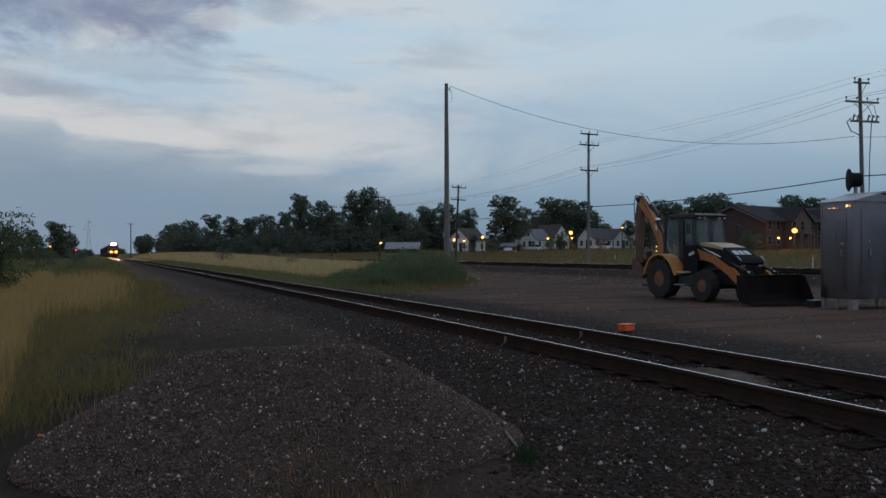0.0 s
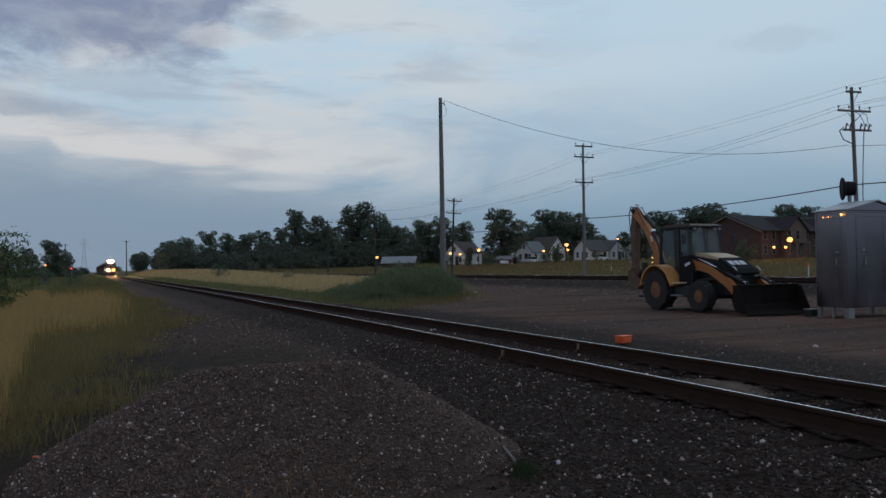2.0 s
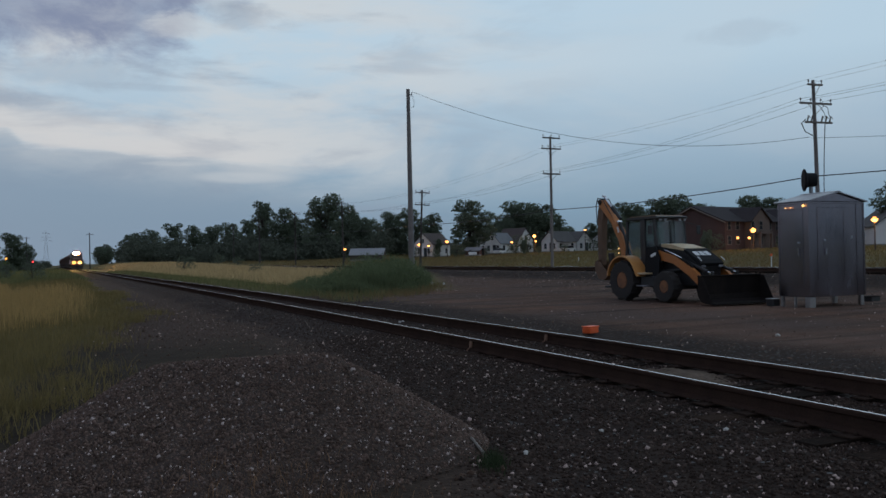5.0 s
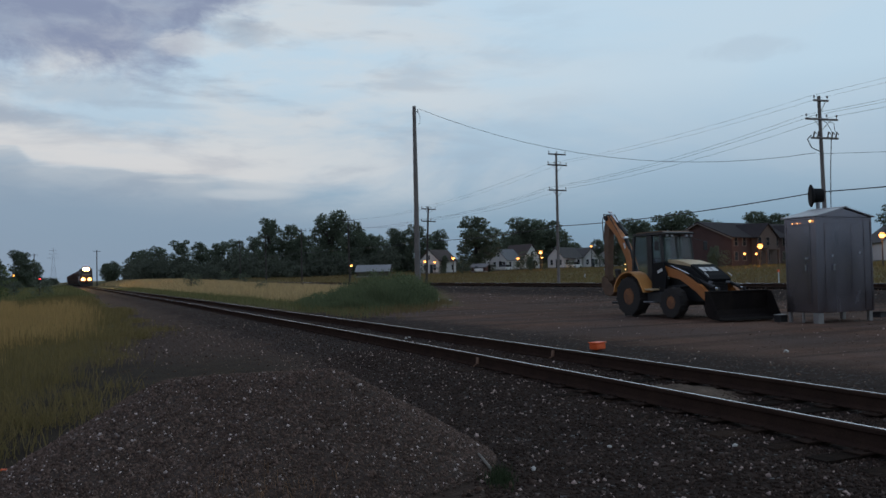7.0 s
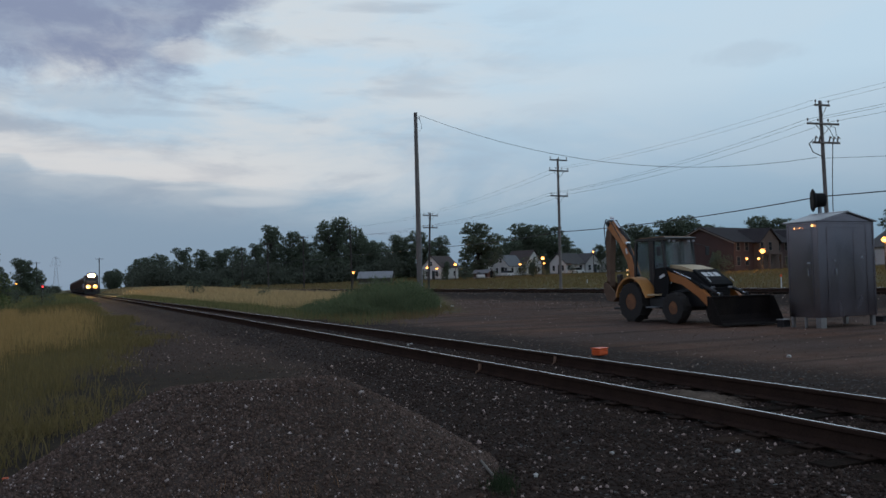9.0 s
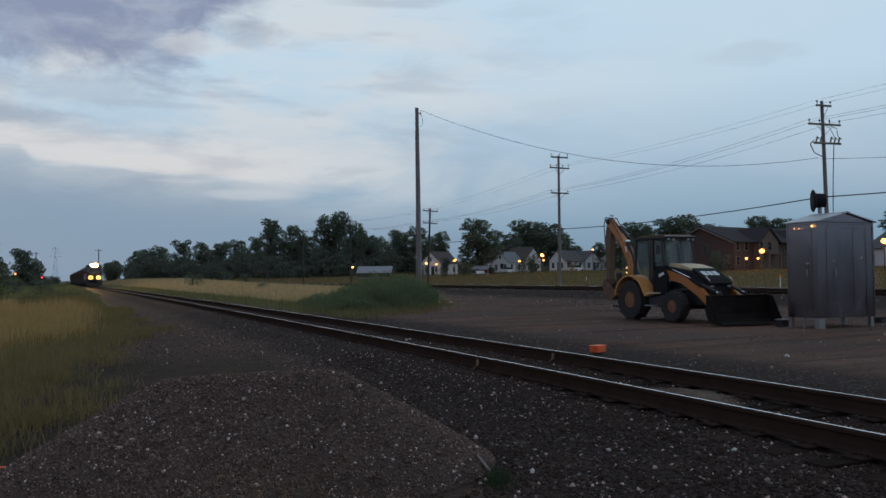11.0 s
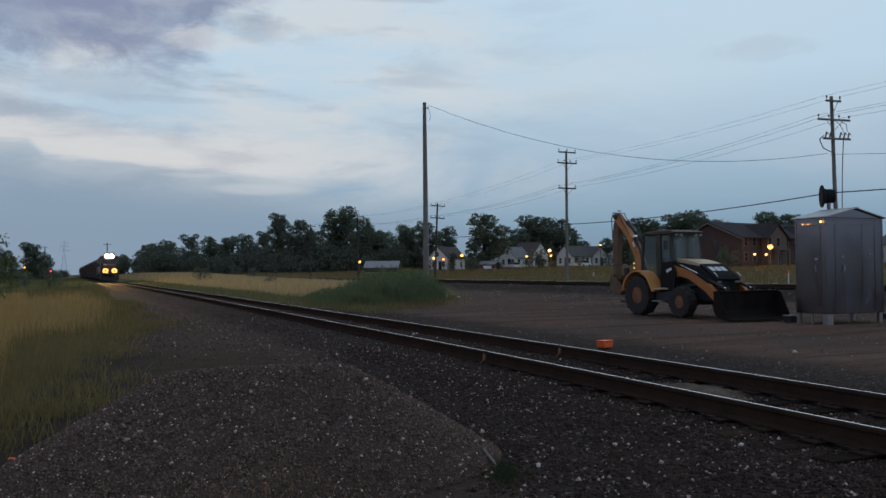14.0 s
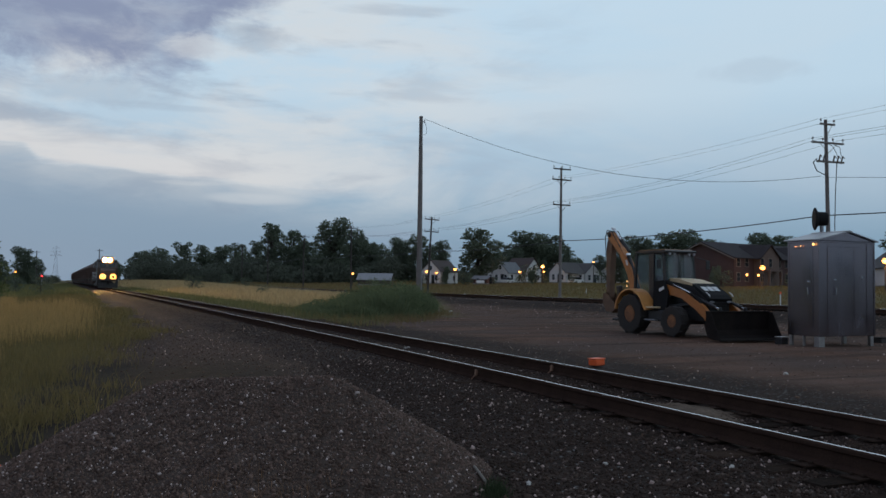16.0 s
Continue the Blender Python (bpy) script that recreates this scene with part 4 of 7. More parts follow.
    u, w = rng.normal(0.39, 0.05, 300), rng.normal(6.25, 0.11, 300)
    x, y = heap_frame(u, w)
    p = np.stack([x, y, land(x, y) - 0.01], -1)
    tagged(new("green_tuft", blades("green_tuft", p, rng.uniform(0.05, 0.16, 300), rng.uniform(0.002, 0.004, 300), "tuft", rng, 0.9)), "small dark green tuft at the heap's edge", "grass", kind="stuff")


make_grass()


# ---------------------------------------------------------------- tracks
def rail_profile(z):
    """Foot, web and head of a rail whose top is at z; the head's faces come last."""
    return [(-0.07, z - 0.18), (0.07, z - 0.18), (0.07, z - 0.168), (0.012, z - 0.145), (0.009, z - 0.055), (0.036, z - 0.042), (0.037, z - 0.012),
            (0.012, z - 0.0015), (0.0035, z + 0.001), (-0.0035, z + 0.001), (-0.012, z - 0.0015), (-0.037, z - 0.012), (-0.036, z - 0.042), (-0.009, z - 0.055), (-0.012, z - 0.145), (-0.07, z - 0.168)]


def rail(parent, centre, offset, top, ys):
    prof = rail_profile(top)
    n = len(prof)
    v, f, slot = [], [], []
    for y in ys:
        cx = float(centre(y)) + offset
        v += [(cx + a, y, b) for a, b in prof]
    for j in range(len(ys) - 1):
        for k in range(n):
            f.append((j * n + k, j * n + (k + 1) % n, j * n + n + (k + 1) % n, j * n + n + k))
            slot.append(1 if k in (7, 8, 9) else 0)
    b = Mesh()
    b.v, b.f, b.m = v, f, slot
    return part("rail", b, ["rail", "railhead"], parent, "rusty steel rail with a polished head")


def tie_data(seed):
    rng = random.Random(seed)
    b = Mesh()
    b.box((0, 0, -0.09), (2.59, 0.225, 0.18), ch=0.012)
    b.v = [(x, y + rng.uniform(-0.008, 0.008), z + rng.uniform(-0.008, 0.006)) for x, y, z in b.v]
    return b.data("tie", "tie")


def tie_plate_data():
    b = Mesh()
    b.box((0, 0, 0.009), (0.36, 0.19, 0.018), ch=0.004)
    for sx in (-1, 1):
        b.box((sx * 0.085, 0.05 * sx, 0.03), (0.035, 0.03, 0.03), ch=0.006)
        b.box((sx * 0.095, -0.05 * sx, 0.028), (0.03, 0.028, 0.026), ch=0.006)
    return b.data("tie_plate", "plate")


def make_tracks():
    rng = random.Random(3)
    ys = [-40, -20, -8, -2, 0, 2, 4, 6, 8, 10, 13, 16, 20, 25, 30, 40, 60, 100, 200, 400, 900]
    near = thing("railway_track", "single railway track with rusty rails on dark timber ties", "railway track", kind="structure")
    for s in (-1, 1):
        rail(near, track_x, s * 0.7525, RAIL_TOP, ys)
    datas, pl = [tie_data(k) for k in range(5)], tie_plate_data()
    y, k = -6.0, 0
    while y < 110:
        ob = part("tie", datas[k % 5], None, near)
        tilt = math.degrees(math.atan2(float(track_x(y + 0.5) - track_x(y - 0.5)), 1.0))
        ob.matrix_basis = pose(float(track_x(y)) + rng.uniform(-0.05, 0.05), y, RAIL_TOP - 0.198 + rng.uniform(-0.012, 0.0), rng.uniform(-1, 1), rng.uniform(-0.6, 0.6), -tilt + rng.uniform(-1.2, 1.2))
        if -1 < y < 30:
            for s in (-1, 1):
                part("tie_plate", pl, None, near).matrix_basis = pose(float(track_x(y)) + s * 0.7525, y, RAIL_TOP - 0.198, 0, 0, -tilt)
        y += 0.55 + rng.uniform(-0.05, 0.05)
        k += 1
    # pale bond tags on the rails near the camera
    for y, s in ((TAG_Y[0], -1), (TAG_Y[1], 1)):
        cx = float(track_x(y)) + s * 0.7525 - 0.03
        part("bond_tag", Mesh().box((cx, y, RAIL_TOP - 0.09), (0.035, 0.07, 0.10), rx=8, ch=0.01).tube((cx, y, RAIL_TOP - 0.12), (cx - 0.05, y + 0.05, RAIL_TOP - 0.19), 0.012, n=6), "tagrust", near, "pale rusty bond tag")
    far = thing("second_track", "second railway track on a raised dark ballast bank", "railway track", kind="structure")
    for s in (-1, 1):
        rail(far, lambda y: TRACK_B, s * 0.7525, RAIL_TOP_B, [-40, 0, 40, 80, 140, 250, 500, 900])
    y = -10.0
    while y < 120:
        part("tie", datas[k % 5], None, far).matrix_basis = pose(TRACK_B, y, RAIL_TOP_B - 0.185, 0, 0, rng.uniform(-1, 1))
        y += 0.6
        k += 1


# ---------------------------------------------------------------- poles and wires
def crossarm(pole, z, length, mat="poledark", pins=3, brace=True, off=0.14, names="crossarm"):
    """A timber arm across the pole, with braces and pin insulators as its pieces."""
    b = Mesh().box((0, -off, z), (length, 0.10, 0.12), ch=0.012)
    if brace:
        for s in (-1, 1):
            b.tube((s * length * 0.27, -off - 0.05, z - 0.05), (0, -off, z - 0.62), 0.018, n=5)
    arm = part(names, b, mat, pole)
    for k in range(pins):
        x = (k / (pins - 1) - 0.5) * (length - 0.14) if pins > 1 else 0
        part("insulator", Mesh().turned([(0.012, 0.0), (0.012, 0.10), (0.055, 0.11), (0.045, 0.16), (0.06, 0.17), (0.035, 0.24), (0.02, 0.25)], (x, -off, z + 0.06), "z", 8), "ceramic", arm)
    return arm


def pole_thing(name, label, x, y, h, r0=0.17, r1=0.11, lean=(0, 0), mat="pole", group="", sink=0.5, turn=0):
    p = thing(name, label, "utility pole", pose(x, y, float(land(x, y)), lean[0], lean[1], turn), group)
    b = Mesh()
    n, rows = 12, 9
    pts = []
    rng = random.Random(int(x * 7 + y))
    for k in range(rows):
        t = k / (rows - 1)
        r = r0 + (r1 - r0) * t
        pts.append((r, -sink + (h + sink) * t))
    b.turned(pts, (0, 0, 0), "z", n)
    b.v = [(vx + rng.uniform(-0.006, 0.006), vy + rng.uniform(-0.006, 0.006), vz) for vx, vy, vz in b.v]
    part("pole_shaft", b, mat, p, smooth=True)
    return p


def wire(p, q, sag, r, label="thin dark overhead wire", n=14):
    p, q = Vector(p), Vector(q)
    pts = []
    for k in range(n + 1):
        t = k / n
        c = p.lerp(q, t)
        c.z -= sag * 4 * t * (1 - t)
        pts.append(c)
    b = Mesh()
    m = 5
    d = (q - p).normalized()
    sx = d.cross(Vector((0, 0, 1))).normalized()
    for c in pts:
        b.v += [tuple(c + (sx * math.cos(a) + Vector((0, 0, 1)) * math.sin(a)) * r) for a in (2 * math.pi * k / m for k in range(m))]
    for j in range(n):
        b.f += [(j * m + k, j * m + (k + 1) % m, j * m + m + (k + 1) % m, j * m + m + k) for k in range(m)]
    b.m = [0] * len(b.f)
    ob = part("overhead_wire", b, "wire")
    return tagged(ob, label, "wire", "overhead wires")


POLE_X = 42.0
POLES = [(36.4, 11.75), (65.9, 12.45), (96.7, 9.9), (127.5, 10.3), (156.6, 10.0), (187.0, 10.0), (217.0, 10.0)]


def make_poles():
    # the tall bare pole among the weeds
    x, y, h = 21.4, 50.7, 12.75
    bare = pole_thing("tall_bare_pole", "tall bare timber pole standing among green weeds", x, y, h, 0.20, 0.12, (0, -0.1), "pole")
    part("top_pin", Mesh().box((0.16, 0, h - 0.35), (0.22, 0.05, 0.05), ch=0.01).tube((0.26, 0, h - 0.45), (0.26, 0, h - 0.2), 0.03, n=6), "steel", bare)
    part("drop_wire", Mesh().path([(0.26, 0, h - 0.3), (0.42, 0.02, h - 0.75), (0.40, 0, h - 1.1), (0.22, 0, h - 1.25)], 0.012, 4), "wire", bare)
    part("ground_lead_cover", Mesh().box((0.12, -0.14, 2.2), (0.05, 0.06, 4.4), ch=0.01), "steel", bare)
    # the line of poles along the second track
    for k, (py, ph) in enumerate(POLES):
        lean = [(0, 1.4), (0, -0.3), (0, -2.6), (0, 0.6), (0, 0), (0, 0.8), (0, 0)][k]
        lab = ["timber power pole with two crossarms and a cable drop", "timber power pole with double crossarms", "leaning timber power pole with short crossarms"][min(k, 2)]
        p = pole_thing("utility_pole", lab, POLE_X + (0.5 if k == 0 else 0.0), py, ph, 0.15, 0.10, (lean[0], -lean[1]), "poledark" if k > 1 else "pole", "power line poles")
        if k == 0:
            crossarm(p, ph - 0.30, 1.25, "pole", 2, True)
            crossarm(p, ph - 1.45, 2.7, "pole", 4, True)
            arm = part("crossarm", Mesh().box((0.2, -0.12, ph - 2.60), (2.3, 0.10, 0.12), ch=0.012), "pole", p)
            for q in (-0.85, -0.5, 0.35, 0.7, 1.05):
                part("cutout", Mesh().tube((q, -0.2, ph - 2.55), (q + 0.12, -0.2, ph - 2.22), 0.05, n=6).tube((q + 0.12, -0.2, ph - 2.22), (q + 0.28, -0.2, ph - 2.36), 0.025, n=5), "ceramic", arm)
            part("riser_pipe", Mesh().path([(0.65, -0.2, ph - 2.65), (0.55, -0.12, ph - 4.6), (0.45, -0.1, ph - 6.5), (0.42, -0.1, 0.2)], 0.028, 6), "poledark", p)
            part("jumper_wire", Mesh().path([(-1.0, -0.2, ph - 2.45), (-1.35, -0.2, ph - 2.7), (-1.0, -0.15, ph - 3.2), (-0.2, -0.12, ph - 3.45)], 0.03, 5), "wire", p)
            part("jumper_wire", Mesh().path([(1.1, -0.2, ph - 2.25), (1.6, 0.3, ph - 2.0), (1.9, 0.6, ph - 1.5), (2.1, 1.2, ph - 1.25)], 0.018, 5), "wire", p)
            part("jumper_wire", Mesh().path([(0.7, -0.2, ph - 2.25), (1.0, 0.1, ph - 2.0), (1.15, 0.5, ph - 1.5), (1.2, 0.9, ph - 1.25)], 0.018, 5), "wire", p)
        elif k == 1:
            crossarm(p, ph - 0.15, 1.9, "poledark", 3, False)
            crossarm(p, ph - 1.15, 2.1, "poledark", 4, True)
            crossarm(p, ph - 3.5, 1.9, "poledark", 2, True)
        else:
            crossarm(p, ph - 0.35, 2.0, "poledark", 4, k == 2)
            if k == 2:
                crossarm(p, ph - 1.9, 2.0, "poledark", 4, False)
    # wires along the line
    tops = {0: (11.7, 10.5, 5.85), 1: (11.5, 9.15, 5.6), 2: (9.75, 8.2, 5.5), 3: (10.1, 8.9, 5.6), 4: (10.0, 8.7, 5.5), 5: (10.0, 8.7, 5.5), 6: (10.0, 8.7, 5.5)}
    for k in range(-1, len(POLES) - 1):
        a = (POLES[k][0] if k >= 0 else 4.0), tops[max(k, 0)]
        b = POLES[k + 1][0], tops[k + 1]
        g0, g1 = float(land(POLE_X, a[0])), float(land(POLE_X, b[0]))
        for dx in (-0.55, 0.55):
            wire((POLE_X + dx, a[0], g0 + a[1][0] + (0 if k >= 0 else 1.0)), (POLE_X + dx, b[0], g1 + b[1][0]), 0.35, 0.0065)
        for dx in (-1.1, -0.4, 1.1):
            wire((POLE_X + dx, a[0], g0 + a[1][1] + (0 if k >= 0 else 0.8)), (POLE_X + dx, b[0], g1 + b[1][1]), 0.45, 0.0085)
        wire((POLE_X - 0.15, a[0], g0 + a[1][2]), (POLE_X - 0.15, b[0], g1 + b[1][2]), 0.30, 0.035, "thick dark cable slung between the poles")
    g = float(land(POLE_X, 36.4))
    wire((x + 0.26, y, h - 0.15), (POLE_X - 0.2, 36.4, g + 8.25), 1.75, 0.014)
    wire((POLE_X, 36.4, g + 8.2), (POLE_X + 14, 18, g + 8.0), 0.3, 0.012)


def make_sand():
    """A thin spill of pale sand between the rails."""
    us, ws = np.linspace(-1, 1, 25), np.linspace(-1, 1, 25)
    gu, gw = np.meshgrid(us, ws)
    r = np.hypot(gu, gw) + 0.18 * wob(gu, gw, 3.0)
    x, y = 6.78 + gu * 0.42, 7.75 + gw * 0.75
    z = RAIL_TOP - 0.215 + 0.06 * (1 - ease(r, 0.2, 1.0)) + 0.006 * np.random.randn(*r.shape)
    i = np.arange(r.size).reshape(r.shape)
    q = np.stack([i[:-1, :-1], i[:-1, 1:], i[1:, 1:], i[1:, :-1]], -1).reshape(-1, 4)
    q = q[(r.ravel()[q] < 1.0).all(1)]
    tagged(new("sand_spill", quick_mesh("sand_spill", np.stack([x, y, z], -1).reshape(-1, 3), q, "sand", True)), "thin spill of pale sand between the rails", "sand", kind="stuff")


make_tracks()
make_sand()
make_poles()

# ---------------------------------------------------------------- trees
def tree(name, label, h, spread, seed, leaf="leaf", low=0.25, per=105, size=0.27, group="trees", lumps=26, squash=0.8):
    """A tapered trunk with limbs and a ragged crown, standing at the plan's origin."""
    rng = np.random.default_rng(seed)
    t = thing(name, label, "tree", None, group)
    trunk = Mesh()
    top = Vector((rng.uniform(-0.3, 0.3), rng.uniform(-0.3, 0.3), h * 0.55))
    r = h * 0.022
    mid = Vector((top.x * 0.3, top.y * 0.6, h * 0.25))
    trunk.tube((0, 0, -0.3), mid, r * 1.3, r, 8).tube(mid, top, r, r * 0.6, 8)
    blobs = []
    for k in range(lumps):
        a = 2.4 * k + rng.uniform(-0.4, 0.4)
        z = h * (low + (0.93 - low) * (k + 0.5) / lumps)
        env = math.sin(math.pi * min(max((z / h - low * 0.6) / (1.05 - low * 0.6), 0.02), 0.98)) ** 0.6
        d = spread * env * rng.uniform(0.15, 0.74)
        br = spread * rng.uniform(0.17, 0.46) * (0.75 + 0.25 * env)
        c = Vector((math.cos(a) * d, math.sin(a) * d, z))
        blobs.append((c.x, c.y, min(c.z, h - br * squash * 0.8), br, squash))
        s = mid.lerp(top, rng.uniform(0, 1))
        trunk.tube(s, s.lerp(c, 0.55) + Vector((0, 0, 0.3)), r * 0.45, r * 0.3, 6).tube(s.lerp(c, 0.55) + Vector((0, 0, 0.3)), c, r * 0.3, r * 0.1, 5)
    part("trunk", trunk, "bark", t)
    v, f = leaf_cloud(rng, blobs, per, size)
    part("crown", quick_mesh("crown", v, f, leaf), None, t)
    return t


def polar(az, rng_):
    """A place at a bearing from the near track's direction, in degrees, and a range."""
    return rng_ * math.sin(radians(az)), rng_ * math.cos(radians(az))


def put(ob, az, dist, scale=1.0, turn=0, first=False, wide=1.0, dz=0.0):
    x, y = polar(az, dist)
    m = pose(x, y, float(land(x, y)) + dz, 0, 0, turn)
    o = ob if first else copy_thing(ob, m)
    o.matrix_basis = m
    o.scale = (scale * wide, scale * wide, scale)
    return o


def make_trees():
    lab = "broad dark green tree with a ragged full crown"
    kinds = [tree("tree", lab, 15, 6.2, 11, low=0.12), tree("tree", lab, 15, 5.2, 12, low=0.10), tree("tree", "tall dark green tree with an open uneven crown", 17, 5.0, 13, low=0.2, lumps=22),
             tree("tree", "low spreading dark green tree", 9, 5.5, 14, low=0.1, lumps=18)]
    used = [False] * 4
    rng = random.Random(5)

    def plant(k, az, dist, top, wide=1.0):
        """top: how high the crown shows, in degrees."""
        x, y = polar(az, dist)
        need = dist * math.tan(radians(top)) + EYE - float(land(x, y))
        put(kinds[k], az, dist, need / (15, 15, 17, 9)[k], rng.uniform(0, 360), not used[k], wide)
        used[k] = True
    # bearing, range, top in degrees
    for row in TREES:
        plant(*row)
    # unseen trees added round the yard, behind the camera and to both sides, for dark reflections in the cabinet
    for k in range(11):
        az = 66 + k * 26.0
        plant(k % 2, az, 120 + 40 * rng.random(), 2.0 + 1.1 * rng.random(), 3.0)
    # undergrowth that closes the wood's foot
    rg = np.random.default_rng(21)
    blobs = []
    for k in range(330):
        az = rg.uniform(1.5, 21.0)
        d = rg.uniform(235, 320) - (30 if az > 12 else 0)
        x, y = polar(az, d)
        r = rg.uniform(1.6, 4.6)
        if x < 19:
            continue
        blobs.append((x, y, float(land(x, y)) + r * rg.uniform(0.2, 1.0), r, 0.8))
    for k in range(140):
        az = rg.uniform(20.0, 58.0)
        x, y = polar(az, rg.uniform(225, 290))
        r = rg.uniform(2.0, 3.6)
        blobs.append((x, y, float(land(x, y)) + r * 0.6, r, 0.9))
    for k in range(90):
        az = rg.uniform(-12.0, 1.0)
        x, y = polar(az, rg.uniform(310, 360))
        r = rg.uniform(1.6, 3.0)
        if x > -5:
            continue
        blobs.append((x, y, float(land(x, y)) + r * 0.5, r, 0.8))
    for k in range(70):
        az = rg.uniform(-3.5, 1.6)
        x, y = polar(az, rg.uniform(640, 700))
        if abs(x - float(track_x(y))) < 8:
            continue
        r = rg.uniform(2.6, 4.6)
        blobs.append((x, y, float(land(x, y)) + r * rg.uniform(0.3, 0.9), r, 0.8))
    v, f = leaf_cloud(rg, blobs, 34, 0.40)
    tagged(new("undergrowth", quick_mesh("undergrowth", v, f, "leafdark")), "dense dark undergrowth along the foot of the trees", "shrubs", kind="stuff")
    # bush at the edge of the view beside the grass
    b = tree("bush", "rounded green bush at the edge of the grass", 4.2, 2.6, 31, "leafpale", 0.05, 420, 0.065, "bushes", 15, 0.8)
    put(b, -5.5, 42, 0.93, 0, True)
    put(b, -9.5, 38, 1.0, 80)
    put(b, -7.0, 62, 0.8, 140)
    put(b, -5.8, 90, 0.75, 200)
    s = tree("shrub", "low dark shrub in the grass", 2.2, 1.8, 33, "leaf", 0.05, 260, 0.085, "shrubs", 10, 0.7)
    put(s, -1.2, 95, 0.9, 0, True)
    put(s, -2.6, 120, 1.1, 70)
    for az, d, k in ((23.1, 190, 1.2), (24.5, 188, 0.9), (26.0, 180, 1.3), (28.0, 186, 0.8), (29.9, 188, 1.0), (31.6, 182, 0.7), (33.3, 186, 0.9), (35.3, 184, 1.4), (37.0, 180, 1.5), (39.5, 150, 1.2), (42.9, 131, 1.25), (47.5, 130, 1.0), (51.0, 110, 1.2), (7.8, 120, 1.0), (11.2, 140, 0.9), (12.4, 95, 0.55), (10.0, 180, 1.2), (20.0, 120, 0.8), (30.65, 188, 2.0)):
        put(s, az, d, k, az * 40)


TREES = [(2, 33.05, 214, 2.75, 0.28), (3, 30.6, 178, 1.15, 0.45), (3, 42.6, 135, 1.5, 0.6), (3, 24.6, 200, 1.3, 0.6), (1, 29.4, 225, 2.6), (3, 33.2, 215, 2.0), (1, 35.2, 220, 2.2), (3, 3.0, 340, 1.15, 1.1), (1, 4.4, 330, 1.95, 1.1), (3, 5.6, 290, 2.15), (2, 7.2, 300, 2.7), (1, 8.4, 310, 2.5), (0, 9.6, 300, 2.45), (1, 10.8, 290, 2.65), (2, 11.9, 280, 2.9),
         (2, 12.9, 240, 4.15), (1, 14.3, 235, 3.65), (1, 15.4, 250, 2.9), (0, 16.9, 220, 4.4), (1, 18.3, 230, 3.8), (0, 19.4, 240, 3.0), (3, 20.4, 250, 2.75), (0, 21.7, 230, 3.2), (1, 22.9, 220, 3.5),
         (1, 24.3, 230, 3.1), (1, 27.0, 190, 4.0, 1.3), (3, 28.4, 250, 2.3), (0, 30.6, 235, 3.7, 1.4), (1, 32.0, 240, 3.6, 1.4), (3, 29.6, 235, 2.9), (1, 36.6, 200, 3.0, 1.2), (0, 37.9, 210, 3.4, 1.3), (0, 39.9, 215, 3.8, 1.5), (1, 41.3, 230, 3.5, 1.3), (0, 42.3, 230, 3.2, 1.1), (0, 45.9, 190, 3.6, 1.4), (1, 47.6, 190, 3.4, 1.2),
         (1, 53.5, 150, 4.2), (0, 55.5, 160, 4.6), (1, -1.5, 350, 1.3), (0, -2.2, 300, 2.0), (1, -3.6, 280, 1.6), (3, -5.0, 260, 1.7), (1, 3.1, 420, 1.3), (3, 2.7, 400, 1.1)]
make_trees()


